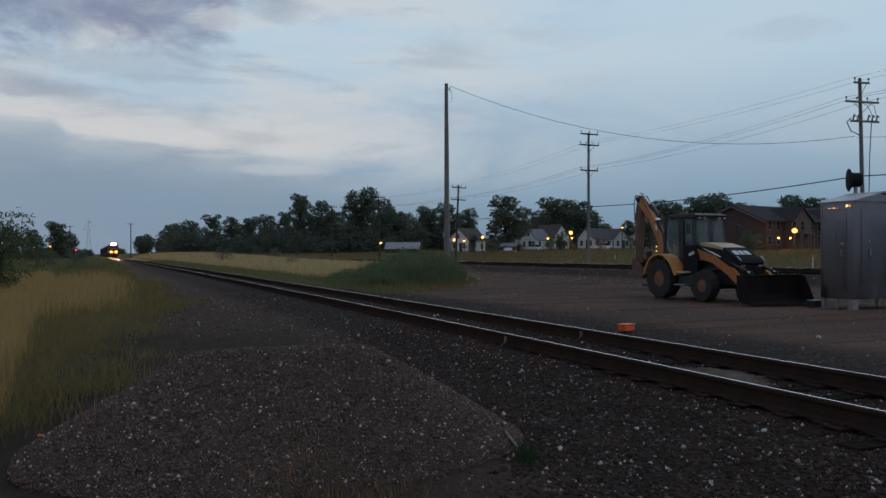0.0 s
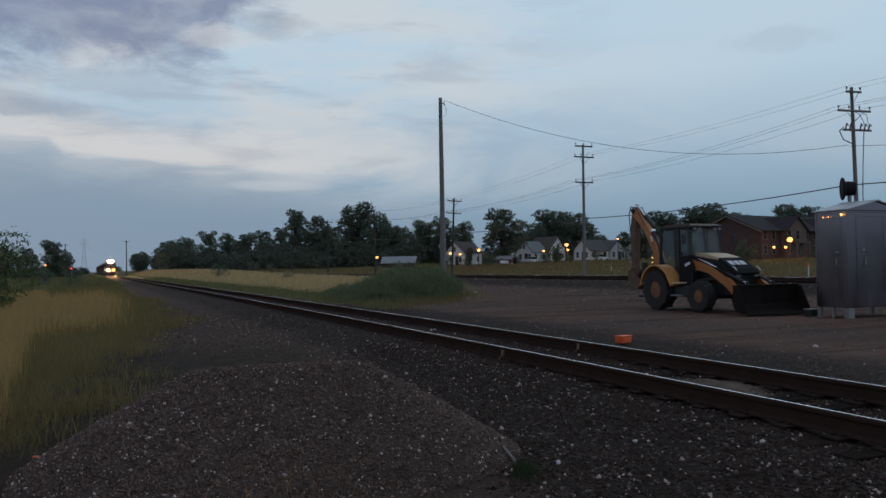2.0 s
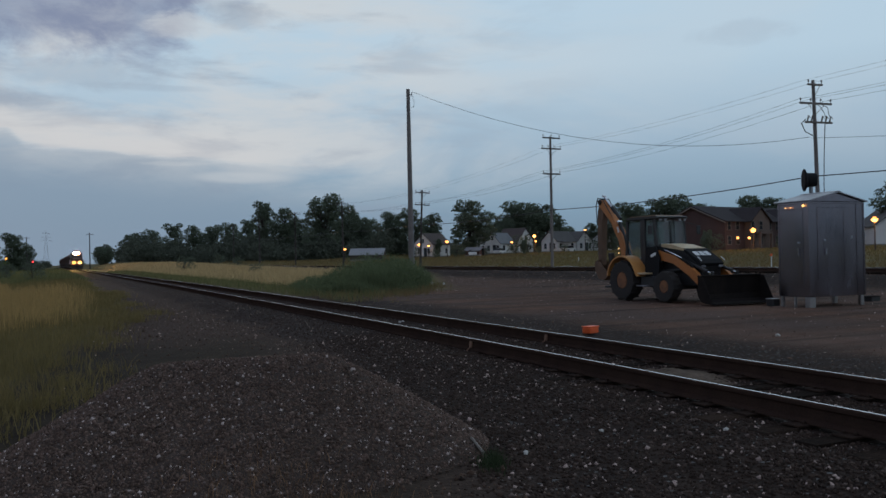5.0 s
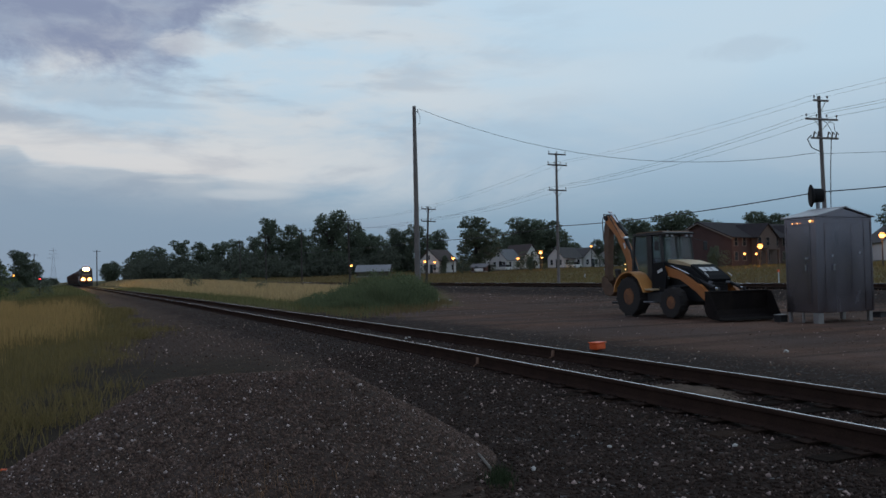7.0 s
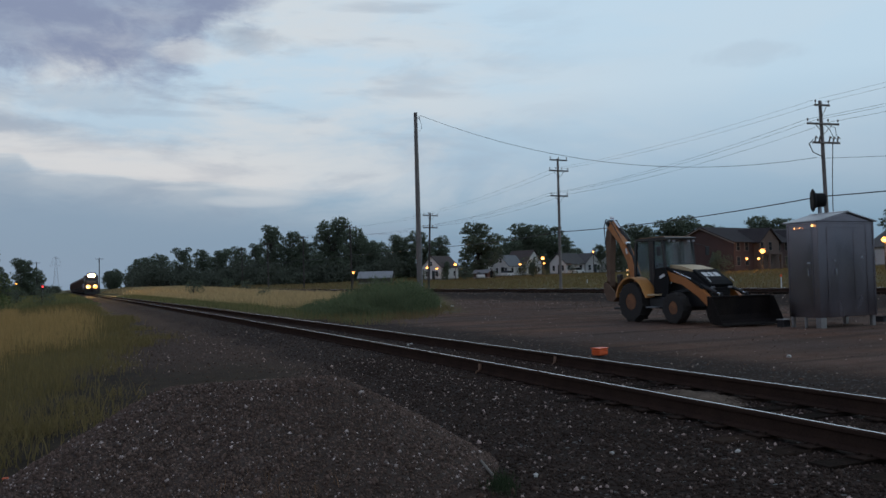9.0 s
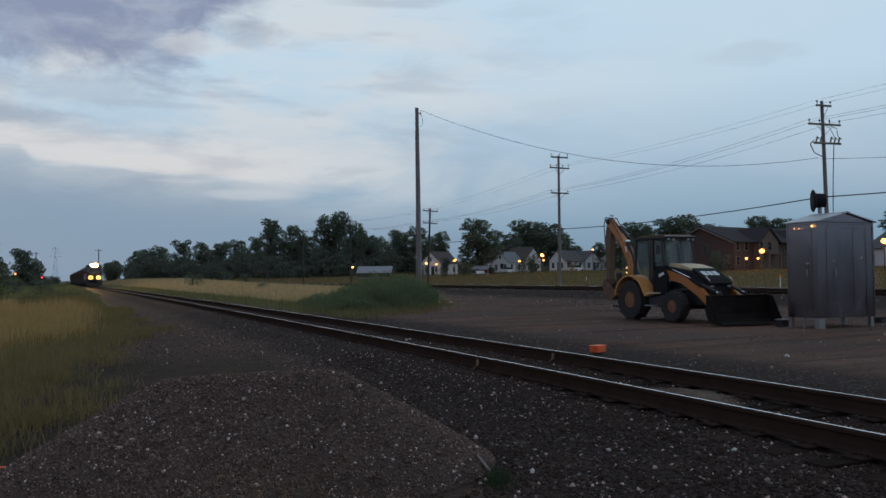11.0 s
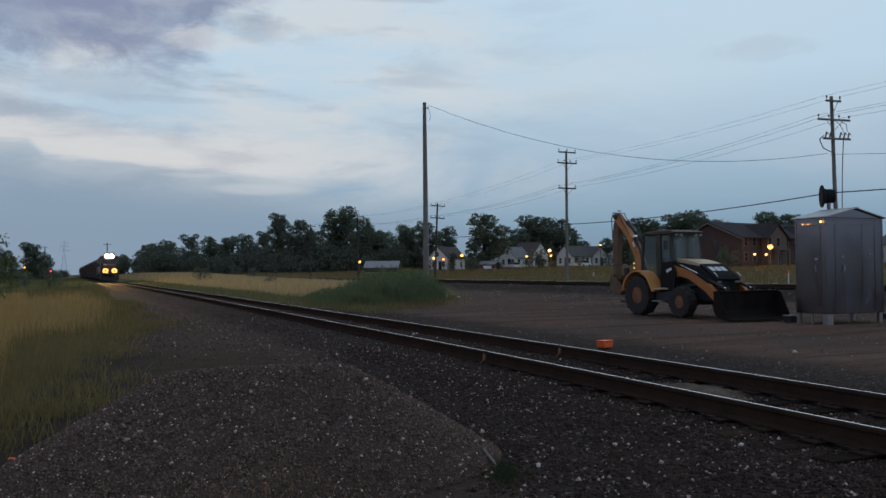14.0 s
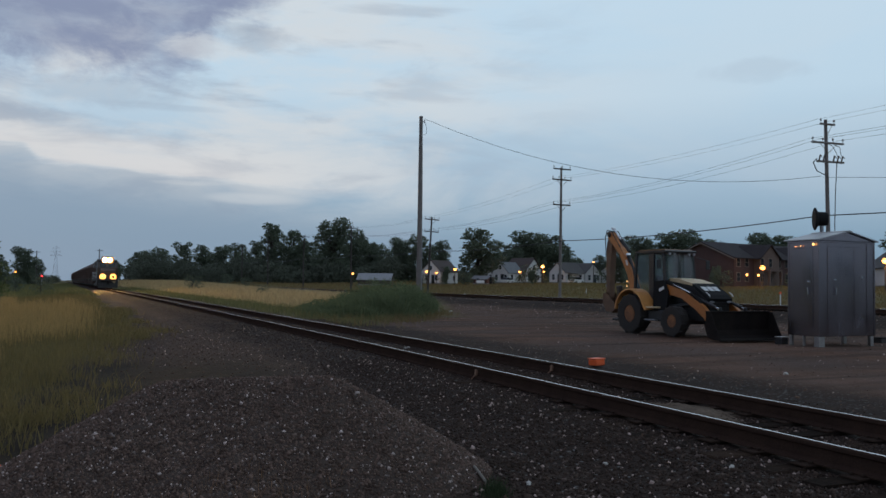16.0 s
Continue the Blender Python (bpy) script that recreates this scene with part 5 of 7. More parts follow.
# ---------------------------------------------------------------- instrument cabinet
def make_cabinet():
    x0, y0, w, d = 18.70, 16.38, 2.18, 1.05
    z0 = float(land(x0, y0))
    c = thing("instrument_cabinet", "brushed aluminium railway instrument cabinet on short legs", "cabinet", pose(x0, y0, z0))
    part("body", Mesh().box((w / 2, d / 2, 1.60), (w, d, 2.64), ch=0.012), "alu", c)
    part("gable", Mesh().prism([(0, 2.922), (w, 2.922), (w / 2, 3.16)], 0.0, d, "y"), "alu", c)
    for e, f in ((-0.08, w / 2), (w + 0.08, w / 2)):
        part("roof_sheet", Mesh().prism([(e, 2.915), (f, 3.175), (f, 3.20), (e, 2.94)], -0.08, d + 0.08, "y"), "aluroof", c, "low-pitched aluminium roof sheet")
    part("ridge_cap", Mesh().prism([(w / 2 - 0.10, 3.178), (w / 2, 3.203), (w / 2 + 0.10, 3.178), (w / 2 + 0.10, 3.190), (w / 2, 3.216), (w / 2 - 0.10, 3.190)], -0.085, d + 0.085, "y"), "aluroof", c)
    # wide near corner leg, narrow ones elsewhere
    for x, y, lw in ((0.12, 0.10, 0.22), (0.05, d - 0.06, 0.10), (0.05, d * 0.52, 0.07), (w - 0.08, 0.08, 0.13), (w - 0.08, d - 0.08, 0.13), (w * 0.55, d - 0.08, 0.13)):
        part("leg", Mesh().box((x, y, 0.13), (lw, lw * 0.8, 0.32), ch=0.01), "aluleg", c)
    door = part("door", Mesh().box((-0.008, d * 0.53, 1.62), (0.03, d * 0.70, 2.2), ch=0.012), "aludull", c, "flush aluminium door, slightly darker than the corners")
    part("door_handle", Mesh().box((-0.05, d * 0.30, 1.52), (0.05, 0.03, 0.20), ch=0.008).tube((-0.03, d * 0.30, 1.60), (-0.08, d * 0.30, 1.60), 0.025, n=8), "chrome", door)
    part("padlock", Mesh().box((-0.05, d * 0.28, 1.78), (0.03, 0.11, 0.05), ch=0.008), "chrome", door)
    for z in (0.75, 1.6, 2.45):
        part("hinge", Mesh().tube((-0.03, d * 0.87, z - 0.05), (-0.03, d * 0.87, z + 0.05), 0.012, n=8), "aludull", door)
    end = part("door", Mesh().box((w * 0.45, -0.008, 1.75), (w * 0.60, 0.024, 2.0), ch=0.010), "alu", c, "flush aluminium door")
    part("door_handle", Mesh().box((w * 0.27, -0.05, 1.52), (0.03, 0.05, 0.18), ch=0.008).tube((w * 0.27, -0.03, 1.60), (w * 0.27, -0.08, 1.60), 0.022, n=8), "chrome", end)
    part("padlock", Mesh().box((w * 0.255, -0.05, 1.84), (0.06, 0.03, 0.05), ch=0.008), "chrome", end)
    part("corner_trim", Mesh().box((0.012, -0.010, 1.60), (0.05, 0.016, 2.62), ch=0.006), "alu", c)
    part("corner_trim", Mesh().box((w - 0.02, -0.010, 1.60), (0.05, 0.016, 2.62), ch=0.006), "alu", c)
    part("corner_trim", Mesh().box((-0.010, d - 0.02, 1.60), (0.016, 0.05, 2.62), ch=0.006), "alu", c)
    for xx in (0.62, 0.86):
        part("lap_strip", Mesh().box((w * xx, -0.026 if xx < 0.8 else -0.008, 1.75 if xx < 0.8 else 1.60), (0.035, 0.012, 1.96 if xx < 0.8 else 2.58), ch=0.004), "alu", c)
    part("edge_rail", Mesh().box((w / 2, -0.014, 2.88), (w, 0.02, 0.05), ch=0.006), "alu", c)
    part("edge_rail", Mesh().box((-0.014, d / 2, 2.88), (0.02, d, 0.05), ch=0.006), "alu", c)
    part("maker_plate", Mesh().box((w * 0.74, -0.012, 1.92), (0.20, 0.012, 0.07), ch=0.003), "steel", c)
    # small glowing boxes added to draw the bright reflections on the cabinet's face
    lamp = part("eave_lamp", Mesh().box((-0.05, 0.13, 2.80), (0.06, 0.06, 0.07), ch=0.02), "lampbright", c, "small glowing yellow-white spot added as a reflected light")
    for y, s in ((0.56, 0.02), (0.74, 0.02)):
        part("eave_lamp", Mesh().box((-0.05, y, 2.76), (0.04, s, s), ch=0.01), "lamp", c, "small glowing amber spot added as a reflected light")
    g = thing("concrete_block", "low dark footing block with a pale lid beside the cabinet", "concrete block", pose(18.78, 17.76, float(land(18.78, 17.76))))
    part("block_body", Mesh().box((0, 0, 0.08), (0.28, 0.26, 0.22), ch=0.02), "black", g)
    part("block_lid", Mesh().box((0, 0, 0.205), (0.30, 0.28, 0.025), ch=0.008), "aluleg", g, "pale metal lid")
    g = thing("cable_trough", "low dark cable trough on the ground beside the cabinet", "cable trough", pose(22.3, 17.3, float(land(22.3, 17.3)), 0, 0, 8))
    part("trough_body", Mesh().box((0, 0, 0.05), (0.46, 0.30, 0.17), ch=0.02), "black", g)
    part("trough_lid", Mesh().box((0, 0, 0.147), (0.50, 0.34, 0.025), ch=0.008), "worn", g)
    # signal head on its mast behind the cabinet
    sx, sy = 20.80, 18.10
    s = thing("railway_signal", "black railway signal head on a steel mast", "signal", pose(sx, sy, float(land(sx, sy)), 0, 0, -38))
    part("mast", Mesh().tube((0, 0, -0.2), (0, 0, 3.75), 0.055, n=12), "steel", s, smooth=True)
    head = part("signal_head", Mesh().turned([(0.06, 0.17), (0.19, 0.16), (0.21, 0.10), (0.22, -0.10), (0.28, -0.15), (0.30, -0.18), (0.06, -0.20)], (0, 0, 3.68), "x", 20), "blackmatt", s, smooth=True)
    part("target_disc", Mesh().turned([(0.30, -0.02), (0.34, 0.0), (0.34, 0.03), (0.30, 0.05)], (-0.20, 0, 3.68), "x", 28), "blackmatt", head, "round black background disc")


make_cabinet()

# ---------------------------------------------------------------- backhoe loader
def arc(cy, cz, r, a0, a1, n):
    return [(cy + r * math.cos(radians(a0 + (a1 - a0) * k / n)), cz + r * math.sin(radians(a0 + (a1 - a0) * k / n))) for k in range(n + 1)]


def wheel(parent, name, x, y, r, w, side):
    """Tyre with lugs, dished rim and hub; side: -1 or 1, the way the rim faces."""
    hub = new(name)
    hub.parent, hub.matrix_basis = parent, pose(x, y, r)
    ri = r * 0.41
    t = Mesh().turned([(ri, -w * 0.40), (r * 0.80, -w * 0.5), (r * 0.93, -w * 0.46), (r * 0.965, -w * 0.2), (r * 0.965, w * 0.2), (r * 0.93, w * 0.46), (r * 0.80, w * 0.5), (ri, w * 0.40)], (0, 0, 0), "x", 36)
    for k in range(22):
        a = 360 / 22 * k
        s = 1 if k % 2 else -1
        c = Matrix.Rotation(radians(a), 4, "X") @ Vector((s * w * 0.22, 0, r * 0.965))
        part("tyre_lug", Mesh().box(c, (w * 0.52, r * 0.085, r * 0.075), rx=a, rz=0, ch=0.008), "rubber", hub)
    part("tyre", t, "rubber", hub, "black lugged tractor tyre", True)
    rim = Mesh().turned([(ri * 1.02, side * w * 0.42), (ri * 0.92, side * w * 0.40), (ri * 0.80, side * w * 0.18), (ri * 0.35, side * w * 0.14), (ri * 0.33, side * w * 0.30), (ri * 0.10, side * w * 0.31)], (0, 0, 0), "x", 24)
    part("rim", rim, "rimpaint", hub, "dusty yellow steel rim", True)
    part("rim_well", Mesh().turned([(ri * 0.90, side * w * 0.405), (ri * 0.985, side * w * 0.43), (ri * 0.985, side * w * 0.44), (ri * 0.78, side * w * 0.20), (ri * 0.60, side * w * 0.185), (ri * 0.78, side * w * 0.19)], (0, 0, 0), "x", 24, caps=False), "worn", hub, "dark well of the rim", True)
    nuts = Mesh()
    for k in range(8):
        a = 2 * math.pi * k / 8
        nuts.tube((side * w * 0.13, math.cos(a) * ri * 0.55, math.sin(a) * ri * 0.55), (side * w * 0.19, math.cos(a) * ri * 0.55, math.sin(a) * ri * 0.55), 0.018, n=6)
    part("wheel_nuts", nuts, "worn", hub)


def cylinder(parent, name, p, q, r, share=0.6):
    """A hydraulic ram: a black barrel and a chrome rod."""
    p, q = Vector(p), Vector(q)
    m = p.lerp(q, share)
    ob = part(name, Mesh().tube(p, m, r, n=12).tube(m - (q - p).normalized() * 0.05, m, r * 1.15, n=12), "black", parent, smooth=True)
    part("piston_rod", Mesh().tube(m, q, r * 0.5, n=10).tube(q - Vector((r * 1.1, 0, 0)), q + Vector((r * 1.1, 0, 0)), r * 0.8, n=10), "chrome", ob, "bright chrome rod", True)


def make_backhoe(x, y, turn=0):
    t = thing("backhoe_loader", "yellow and black backhoe loader parked on the dirt yard, bucket lowered", "backhoe", pose(x, y, float(land(x, y)), 0, 0, turn))
    for s in (-1, 1):
        wheel(t, "rear_wheel", s * 0.87, 0.98, 0.67, 0.46, s)
        wheel(t, "front_wheel", s * 0.86, -1.06, 0.50, 0.34, s)
    part("chassis", Mesh().box((0, -0.2, 0.72), (0.8, 3.3, 0.42), ch=0.03).box((0, -1.12, 0.5), (1.4, 0.22, 0.2), ch=0.02).box((0, 1.0, 0.67), (1.3, 0.3, 0.3), ch=0.03), "black", t)
    # bonnet: cream rear panel, black nose
    part("engine_side", Mesh().prism([(-0.35, 0.9), (-2.02, 0.85), (-2.06, 1.15), (-1.35, 1.58), (-0.35, 1.76)], -0.42, 0.42, "x"), "black", t)
    part("bonnet_top", Mesh().prism([(-0.33, 1.76), (-1.42, 1.61), (-1.42, 1.68), (-0.8, 1.82), (-0.33, 1.86)], -0.45, 0.45, "x"), "tan", t, "cream bonnet panel")
    nose = part("bonnet_nose", Mesh().prism([(-1.40, 1.60), (-2.10, 1.14), (-2.15, 1.22), (-2.02, 1.335), (-1.40, 1.69)], -0.46, 0.46, "x"), "blackmatt", t, "black sloping bonnet nose")
    logo = Mesh()
    for k, wd in enumerate((0.18, 0.16, 0.18)):
        logo.box((-0.23 + k * 0.22, -1.70, 1.527), (wd, 0.24, 0.008), rx=29.8)
    part("badge", logo, "white", nose, "plain white badge shapes")
    part("grille", Mesh().box((0, -2.07, 0.94), (0.78, 0.05, 0.36), ch=0.02), "black", t)
    for k in range(7):
        part("grille_slat", Mesh().box((0, -2.10, 0.79 + k * 0.05), (0.70, 0.02, 0.018)), "worn", t)
    for s in (-1, 1):
        part("headlamp", Mesh().box((s * 0.34, -2.13, 1.12), (0.16, 0.05, 0.07), ch=0.015), "steel", t, "unlit clear headlamp")
        part("nose_rail", Mesh().path([(s * 0.46, -2.02, 1.42), (s * 0.46, -2.14, 1.34), (s * 0.46, -2.18, 1.29)], 0.014, 8), "white", t, "short white slanting guard rail")
    # cab
    part("cab_base", Mesh().prism([(-0.36, 0.85), (0.55, 0.70), (1.22, 1.05), (1.22, 1.42), (-0.36, 1.25)], -0.58, 0.58, "x"), "black", t)
    posts = {"front": ((-0.34, 1.25), (-0.18, 2.66)), "middle": ((0.38, 1.2), (0.38, 2.66)), "rear": ((1.28, 1.40), (1.20, 2.66))}
    for s in (-1, 1):
        for k, (a, b) in posts.items():
            wd = 0.09 if k != "middle" else 0.24
            part("cab_post", Mesh().prism([(a[0] - wd / 2, a[1]), (a[0] + wd / 2, a[1]), (b[0] + wd / 2, b[1]), (b[0] - wd / 2, b[1])], s * 0.60 - 0.035, s * 0.60 + 0.035, "x"), "black", t)
        part("side_window", Mesh().prism([(-0.28, 1.28), (0.26, 1.22), (0.26, 2.62), (-0.14, 2.62)], s * 0.60 - 0.004, s * 0.60 + 0.004, "x"), "glass", t, "tinted cab glass")
        part("side_window", Mesh().prism([(0.50, 1.31), (1.23, 1.42), (1.15, 2.62), (0.50, 2.62)], s * 0.60 - 0.004, s * 0.60 + 0.004, "x"), "glass", t, "tinted cab glass")
    part("windscreen", Mesh().add([(-0.56, -0.36, 1.28), (0.56, -0.36, 1.28), (0.56, -0.20, 2.62), (-0.56, -0.20, 2.62), (-0.56, -0.352, 1.28), (0.56, -0.352, 1.28), (0.56, -0.192, 2.62), (-0.56, -0.192, 2.62)], [(0, 1, 2, 3), (7, 6, 5, 4), (0, 4, 5, 1), (1, 5, 6, 2), (2, 6, 7, 3), (3, 7, 4, 0)]), "glass", t, "tinted cab glass")
    part("windscreen_bar", Mesh().tube((0, -0.37, 1.28), (0, -0.21, 2.62), 0.018, n=6), "black", t)
    part("rear_window", Mesh().box((0, 1.235, 2.03), (1.12, 0.008, 1.15)), "glass", t, "tinted cab glass")
    roof = part("cab_roof", Mesh().prism([(-0.36, 2.69), (1.24, 2.69), (1.26, 2.73), (1.15, 2.77), (-0.26, 2.77), (-0.38, 2.73)], -0.63, 0.63, "x"), "black", t, "black cab roof with a pale top panel")
    part("roof_panel", Mesh().prism([(-0.24, 2.774), (1.13, 2.774), (1.08, 2.80), (-0.18, 2.80)], -0.56, 0.56, "x"), "roofpaint", roof, "dull yellow-brown roof panel")
    for xx in (-0.5, -0.3, 0.3, 0.5):
        part("work_lamp", Mesh().box((xx, -0.37, 2.635), (0.10, 0.06, 0.07), ch=0.012), "steel", roof, "unlit work lamp")
    part("driver_seat", Mesh().box((0, 0.42, 1.28), (0.5, 0.5, 0.14), ch=0.04).box((0, 0.68, 1.62), (0.48, 0.13, 0.65), rx=8, ch=0.05).box((0, 0.45, 1.08), (0.3, 0.35, 0.3), ch=0.03), "seat", t)
    part("steering_wheel", Mesh().turned([(0.19, -0.012), (0.205, 0.0), (0.19, 0.012), (0.175, 0.0)], (0, 0.0, 1.62), "z", 20).tube((0, -0.05, 1.2), (0, 0, 1.62), 0.03, n=8).box((0, 0, 1.62), (0.36, 0.03, 0.02)), "black", t)
    # rear mudguards, tank, steps
    for s in (-1, 1):
        outer = arc(0.98, 0.70, 0.80, 8, 158, 12)
        inner = arc(0.98, 0.70, 0.755, 158, 8, 12)
        x0, x1 = sorted((s * 0.62, s * 1.10))
        part("mudguard", Mesh().prism(outer + [(0.10, 0.82), (0.16, 0.80)] + inner, x0, x1, "x"), "fender", t, "rounded cream-yellow rear mudguard")
        part("step", Mesh().box((s * 0.90, 0.0, 0.50), (0.28, 0.50, 0.045), ch=0.012), "steel", t)
        part("step", Mesh().box((s * 0.86, 0.04, 0.90), (0.34, 0.56, 0.06), ch=0.012), "tan", t)
        part("side_tank", Mesh().box((s * 0.66, -0.10, 0.64), (0.42, 0.74, 0.36), ch=0.04), "black", t)
        for z in (1.58, 1.74):
            part("tail_lamp", Mesh().box((s * 0.98, 1.22, z), (0.035, 0.035, 0.045), ch=0.01), "lampdim", t, "small lit amber lamp")
        part("grab_rail", Mesh().path([(s * 0.67, 0.30, 1.3), (s * 0.70, 0.30, 1.35), (s * 0.70, 0.30, 2.2), (s * 0.67, 0.30, 2.25)], 0.013, 6), "black", t)
        part("mirror", Mesh().tube((s * 0.64, -0.30, 2.55), (s * 0.98, -0.45, 2.45), 0.012, n=6).box((s * 1.0, -0.46, 2.30), (0.17, 0.05, 0.30), ch=0.02), "black", t)
        # loader arm
        arm = part("loader_arm", Mesh().prism([(-0.05, 1.42), (-0.02, 1.62), (-0.25, 1.70), (-1.25, 1.45), (-2.08, 1.02), (-2.80, 0.42), (-2.74, 0.28), (-2.58, 0.30), (-1.86, 0.84), (-1.15, 1.22)], s * 0.62 - 0.06, s * 0.62 + 0.06, "x"), "yellow", t, "yellow bent loader arm")
        tower = part("loader_tower", Mesh().prism([(-0.52, 0.80), (0.12, 0.80), (0.14, 1.30), (0.02, 1.74), (-0.40, 1.78), (-0.60, 1.40)], s * 0.70, s * 0.76, "x").box((s * 0.56, -0.18, 1.20), (0.16, 0.34, 0.80), ch=0.03), "blackmatt", t, "black loader tower plate")
        part("tower_badge", Mesh().box((s * 0.765, -0.30, 1.50), (0.006, 0.26, 0.09), rx=-20), "white", tower, "plain pale badge shape")
        part("arm_cover", Mesh().prism([(-0.30, 1.68), (-1.25, 1.44), (-1.98, 1.06), (-1.90, 1.20), (-1.20, 1.56), (-0.34, 1.80)], s * 0.60 - 0.05, s * 0.60 + 0.05, "x"), "blackmatt", arm, "black linkage cover along the arm")
        part("linkage_rod", Mesh().tube((s * 0.67, -0.75, 1.66), (s * 0.67, -1.55, 1.39), 0.018, n=8), "chrome", arm, "thin bright rod")
        cylinder(t, "lift_cylinder", (s * 0.50, -0.30, 0.95), (s * 0.52, -1.65, 1.05), 0.055, 0.85)
        cylinder(t, "tilt_cylinder", (s * 0.50, -1.10, 1.42), (s * 0.50, -2.62, 0.92), 0.05, 0.9)
        part("tilt_link", Mesh().box((s * 0.50, -2.68, 0.78), (0.06, 0.12, 0.42), rx=-15, ch=0.02), "black", t)
        # stabiliser folded up
        part("stabiliser", Mesh().box((s * 0.82, 1.78, 1.00), (0.16, 0.20, 1.20), ry=s * 6, ch=0.03).box((s * 0.90, 1.78, 0.44), (0.34, 0.30, 0.08), ch=0.02), "black", t)
    # front bucket
    shell = [(-2.82, 0.84), (-2.80, 0.30), (-2.90, 0.12), (-3.10, 0.05), (-3.45, 0.03), (-3.45, 0.06), (-3.12, 0.09), (-2.94, 0.16), (-2.86, 0.32), (-2.88, 0.84)]
    bk = part("front_bucket", Mesh().prism(shell, -1.2, 1.2, "x"), "worn", t, "wide dark steel loader bucket")
    for s in (-1, 1):
        part("bucket_side", Mesh().prism([(-2.83, 0.84), (-2.81, 0.30), (-2.92, 0.12), (-3.12, 0.05), (-3.42, 0.04), (-3.02, 0.84)], s * 1.2 - 0.015, s * 1.2 + 0.015, "x"), "worn", bk)
    part("bucket_lip", Mesh().box((0, -2.86, 0.85), (2.44, 0.10, 0.05), ch=0.012), "worn", bk)
    part("cutting_edge", Mesh().box((0, -3.48, 0.045), (2.42, 0.14, 0.022)), "worn", bk)
    # backhoe arm folded upright behind
    part("rear_frame", Mesh().box((0, 1.62, 0.78), (1.7, 0.22, 0.55), ch=0.04), "black", t)
    part("swing_post", Mesh().box((0, 1.92, 0.80), (0.30, 0.36, 0.75), ch=0.06), "black", t)
    boom = [(1.72, 0.95), (2.02, 0.85), (2.14, 1.25), (2.34, 2.00), (2.80, 2.72), (3.50, 3.36), (3.48, 3.50), (3.32, 3.54), (2.72, 2.95), (2.17, 2.22), (1.90, 1.55)]
    bm_ = part("boom", Mesh().prism(boom, -0.13, 0.13, "x"), "yellow", t, "curved yellow backhoe boom")
    part("boom_badge", Mesh().box((-0.134, 2.36, 2.42), (0.006, 0.09, 0.20), rx=-20), "white", bm_, "plain pale badge shape")
    part("boom_head", Mesh().box((0, 3.42, 3.46), (0.34, 0.22, 0.20), rx=25, ch=0.04).tube((-0.2, 3.40, 3.48), (0.2, 3.40, 3.48), 0.07, n=10), "black", bm_)
    cylinder(t, "boom_cylinder", (0.0, 1.75, 1.25), (0.0, 2.45, 2.70), 0.07, 0.96)
    cylinder(t, "stick_cylinder", (-0.06, 2.30, 2.80), (-0.06, 3.26, 3.68), 0.06, 0.5)
    st = part("dipper_stick", Mesh().prism([(3.22, 3.25), (3.45, 3.41), (3.58, 3.15), (3.62, 2.15), (3.60, 1.17), (3.42, 1.17), (3.36, 2.15), (3.30, 2.85)], -0.11, 0.11, "x"), "stickpaint", t, "weathered brown dipper stick")
    cylinder(t, "bucket_cylinder", (0.0, 3.68, 3.0), (0.0, 3.70, 1.6), 0.05, 0.6)
    hb = Mesh().prism([(3.48, 1.35), (3.66, 1.30), (3.68, 1.00), (3.48, 0.67), (3.12, 0.61), (2.84, 0.81), (2.80, 0.87), (3.14, 0.69), (3.42, 0.75), (3.58, 1.03)], -0.22, 0.22, "x")
    for s in (-1, 1):
        hb.prism([(3.60, 1.31), (3.66, 1.00), (3.46, 0.69), (3.12, 0.63), (2.84, 0.83), (3.10, 1.05), (3.40, 1.29)], s * 0.22 - 0.012, s * 0.22 + 0.012, "x")
    dig = part("digging_bucket", hb, "stickpaint", t, "narrow dark digging bucket")
    for k in range(5):
        part("bucket_tooth", Mesh().box((-0.18 + k * 0.09, 2.76, 0.88), (0.05, 0.16, 0.04), rx=-30, ch=0.008), "worn", dig)
    for k, dx in enumerate((-0.10, 0.02, 0.10)):
        part("hydraulic_hose", Mesh().path([(dx, 2.25, 2.25), (dx * 1.2, 2.75, 2.95), (dx * 1.5, 3.26, 3.58), (dx * 1.5, 3.52, 3.62 - k * 0.02), (dx * 1.3, 3.66, 3.36), (dx, 3.64, 2.65)], 0.018, 6), "black", t)
    return t


make_backhoe(18.34, 21.84)


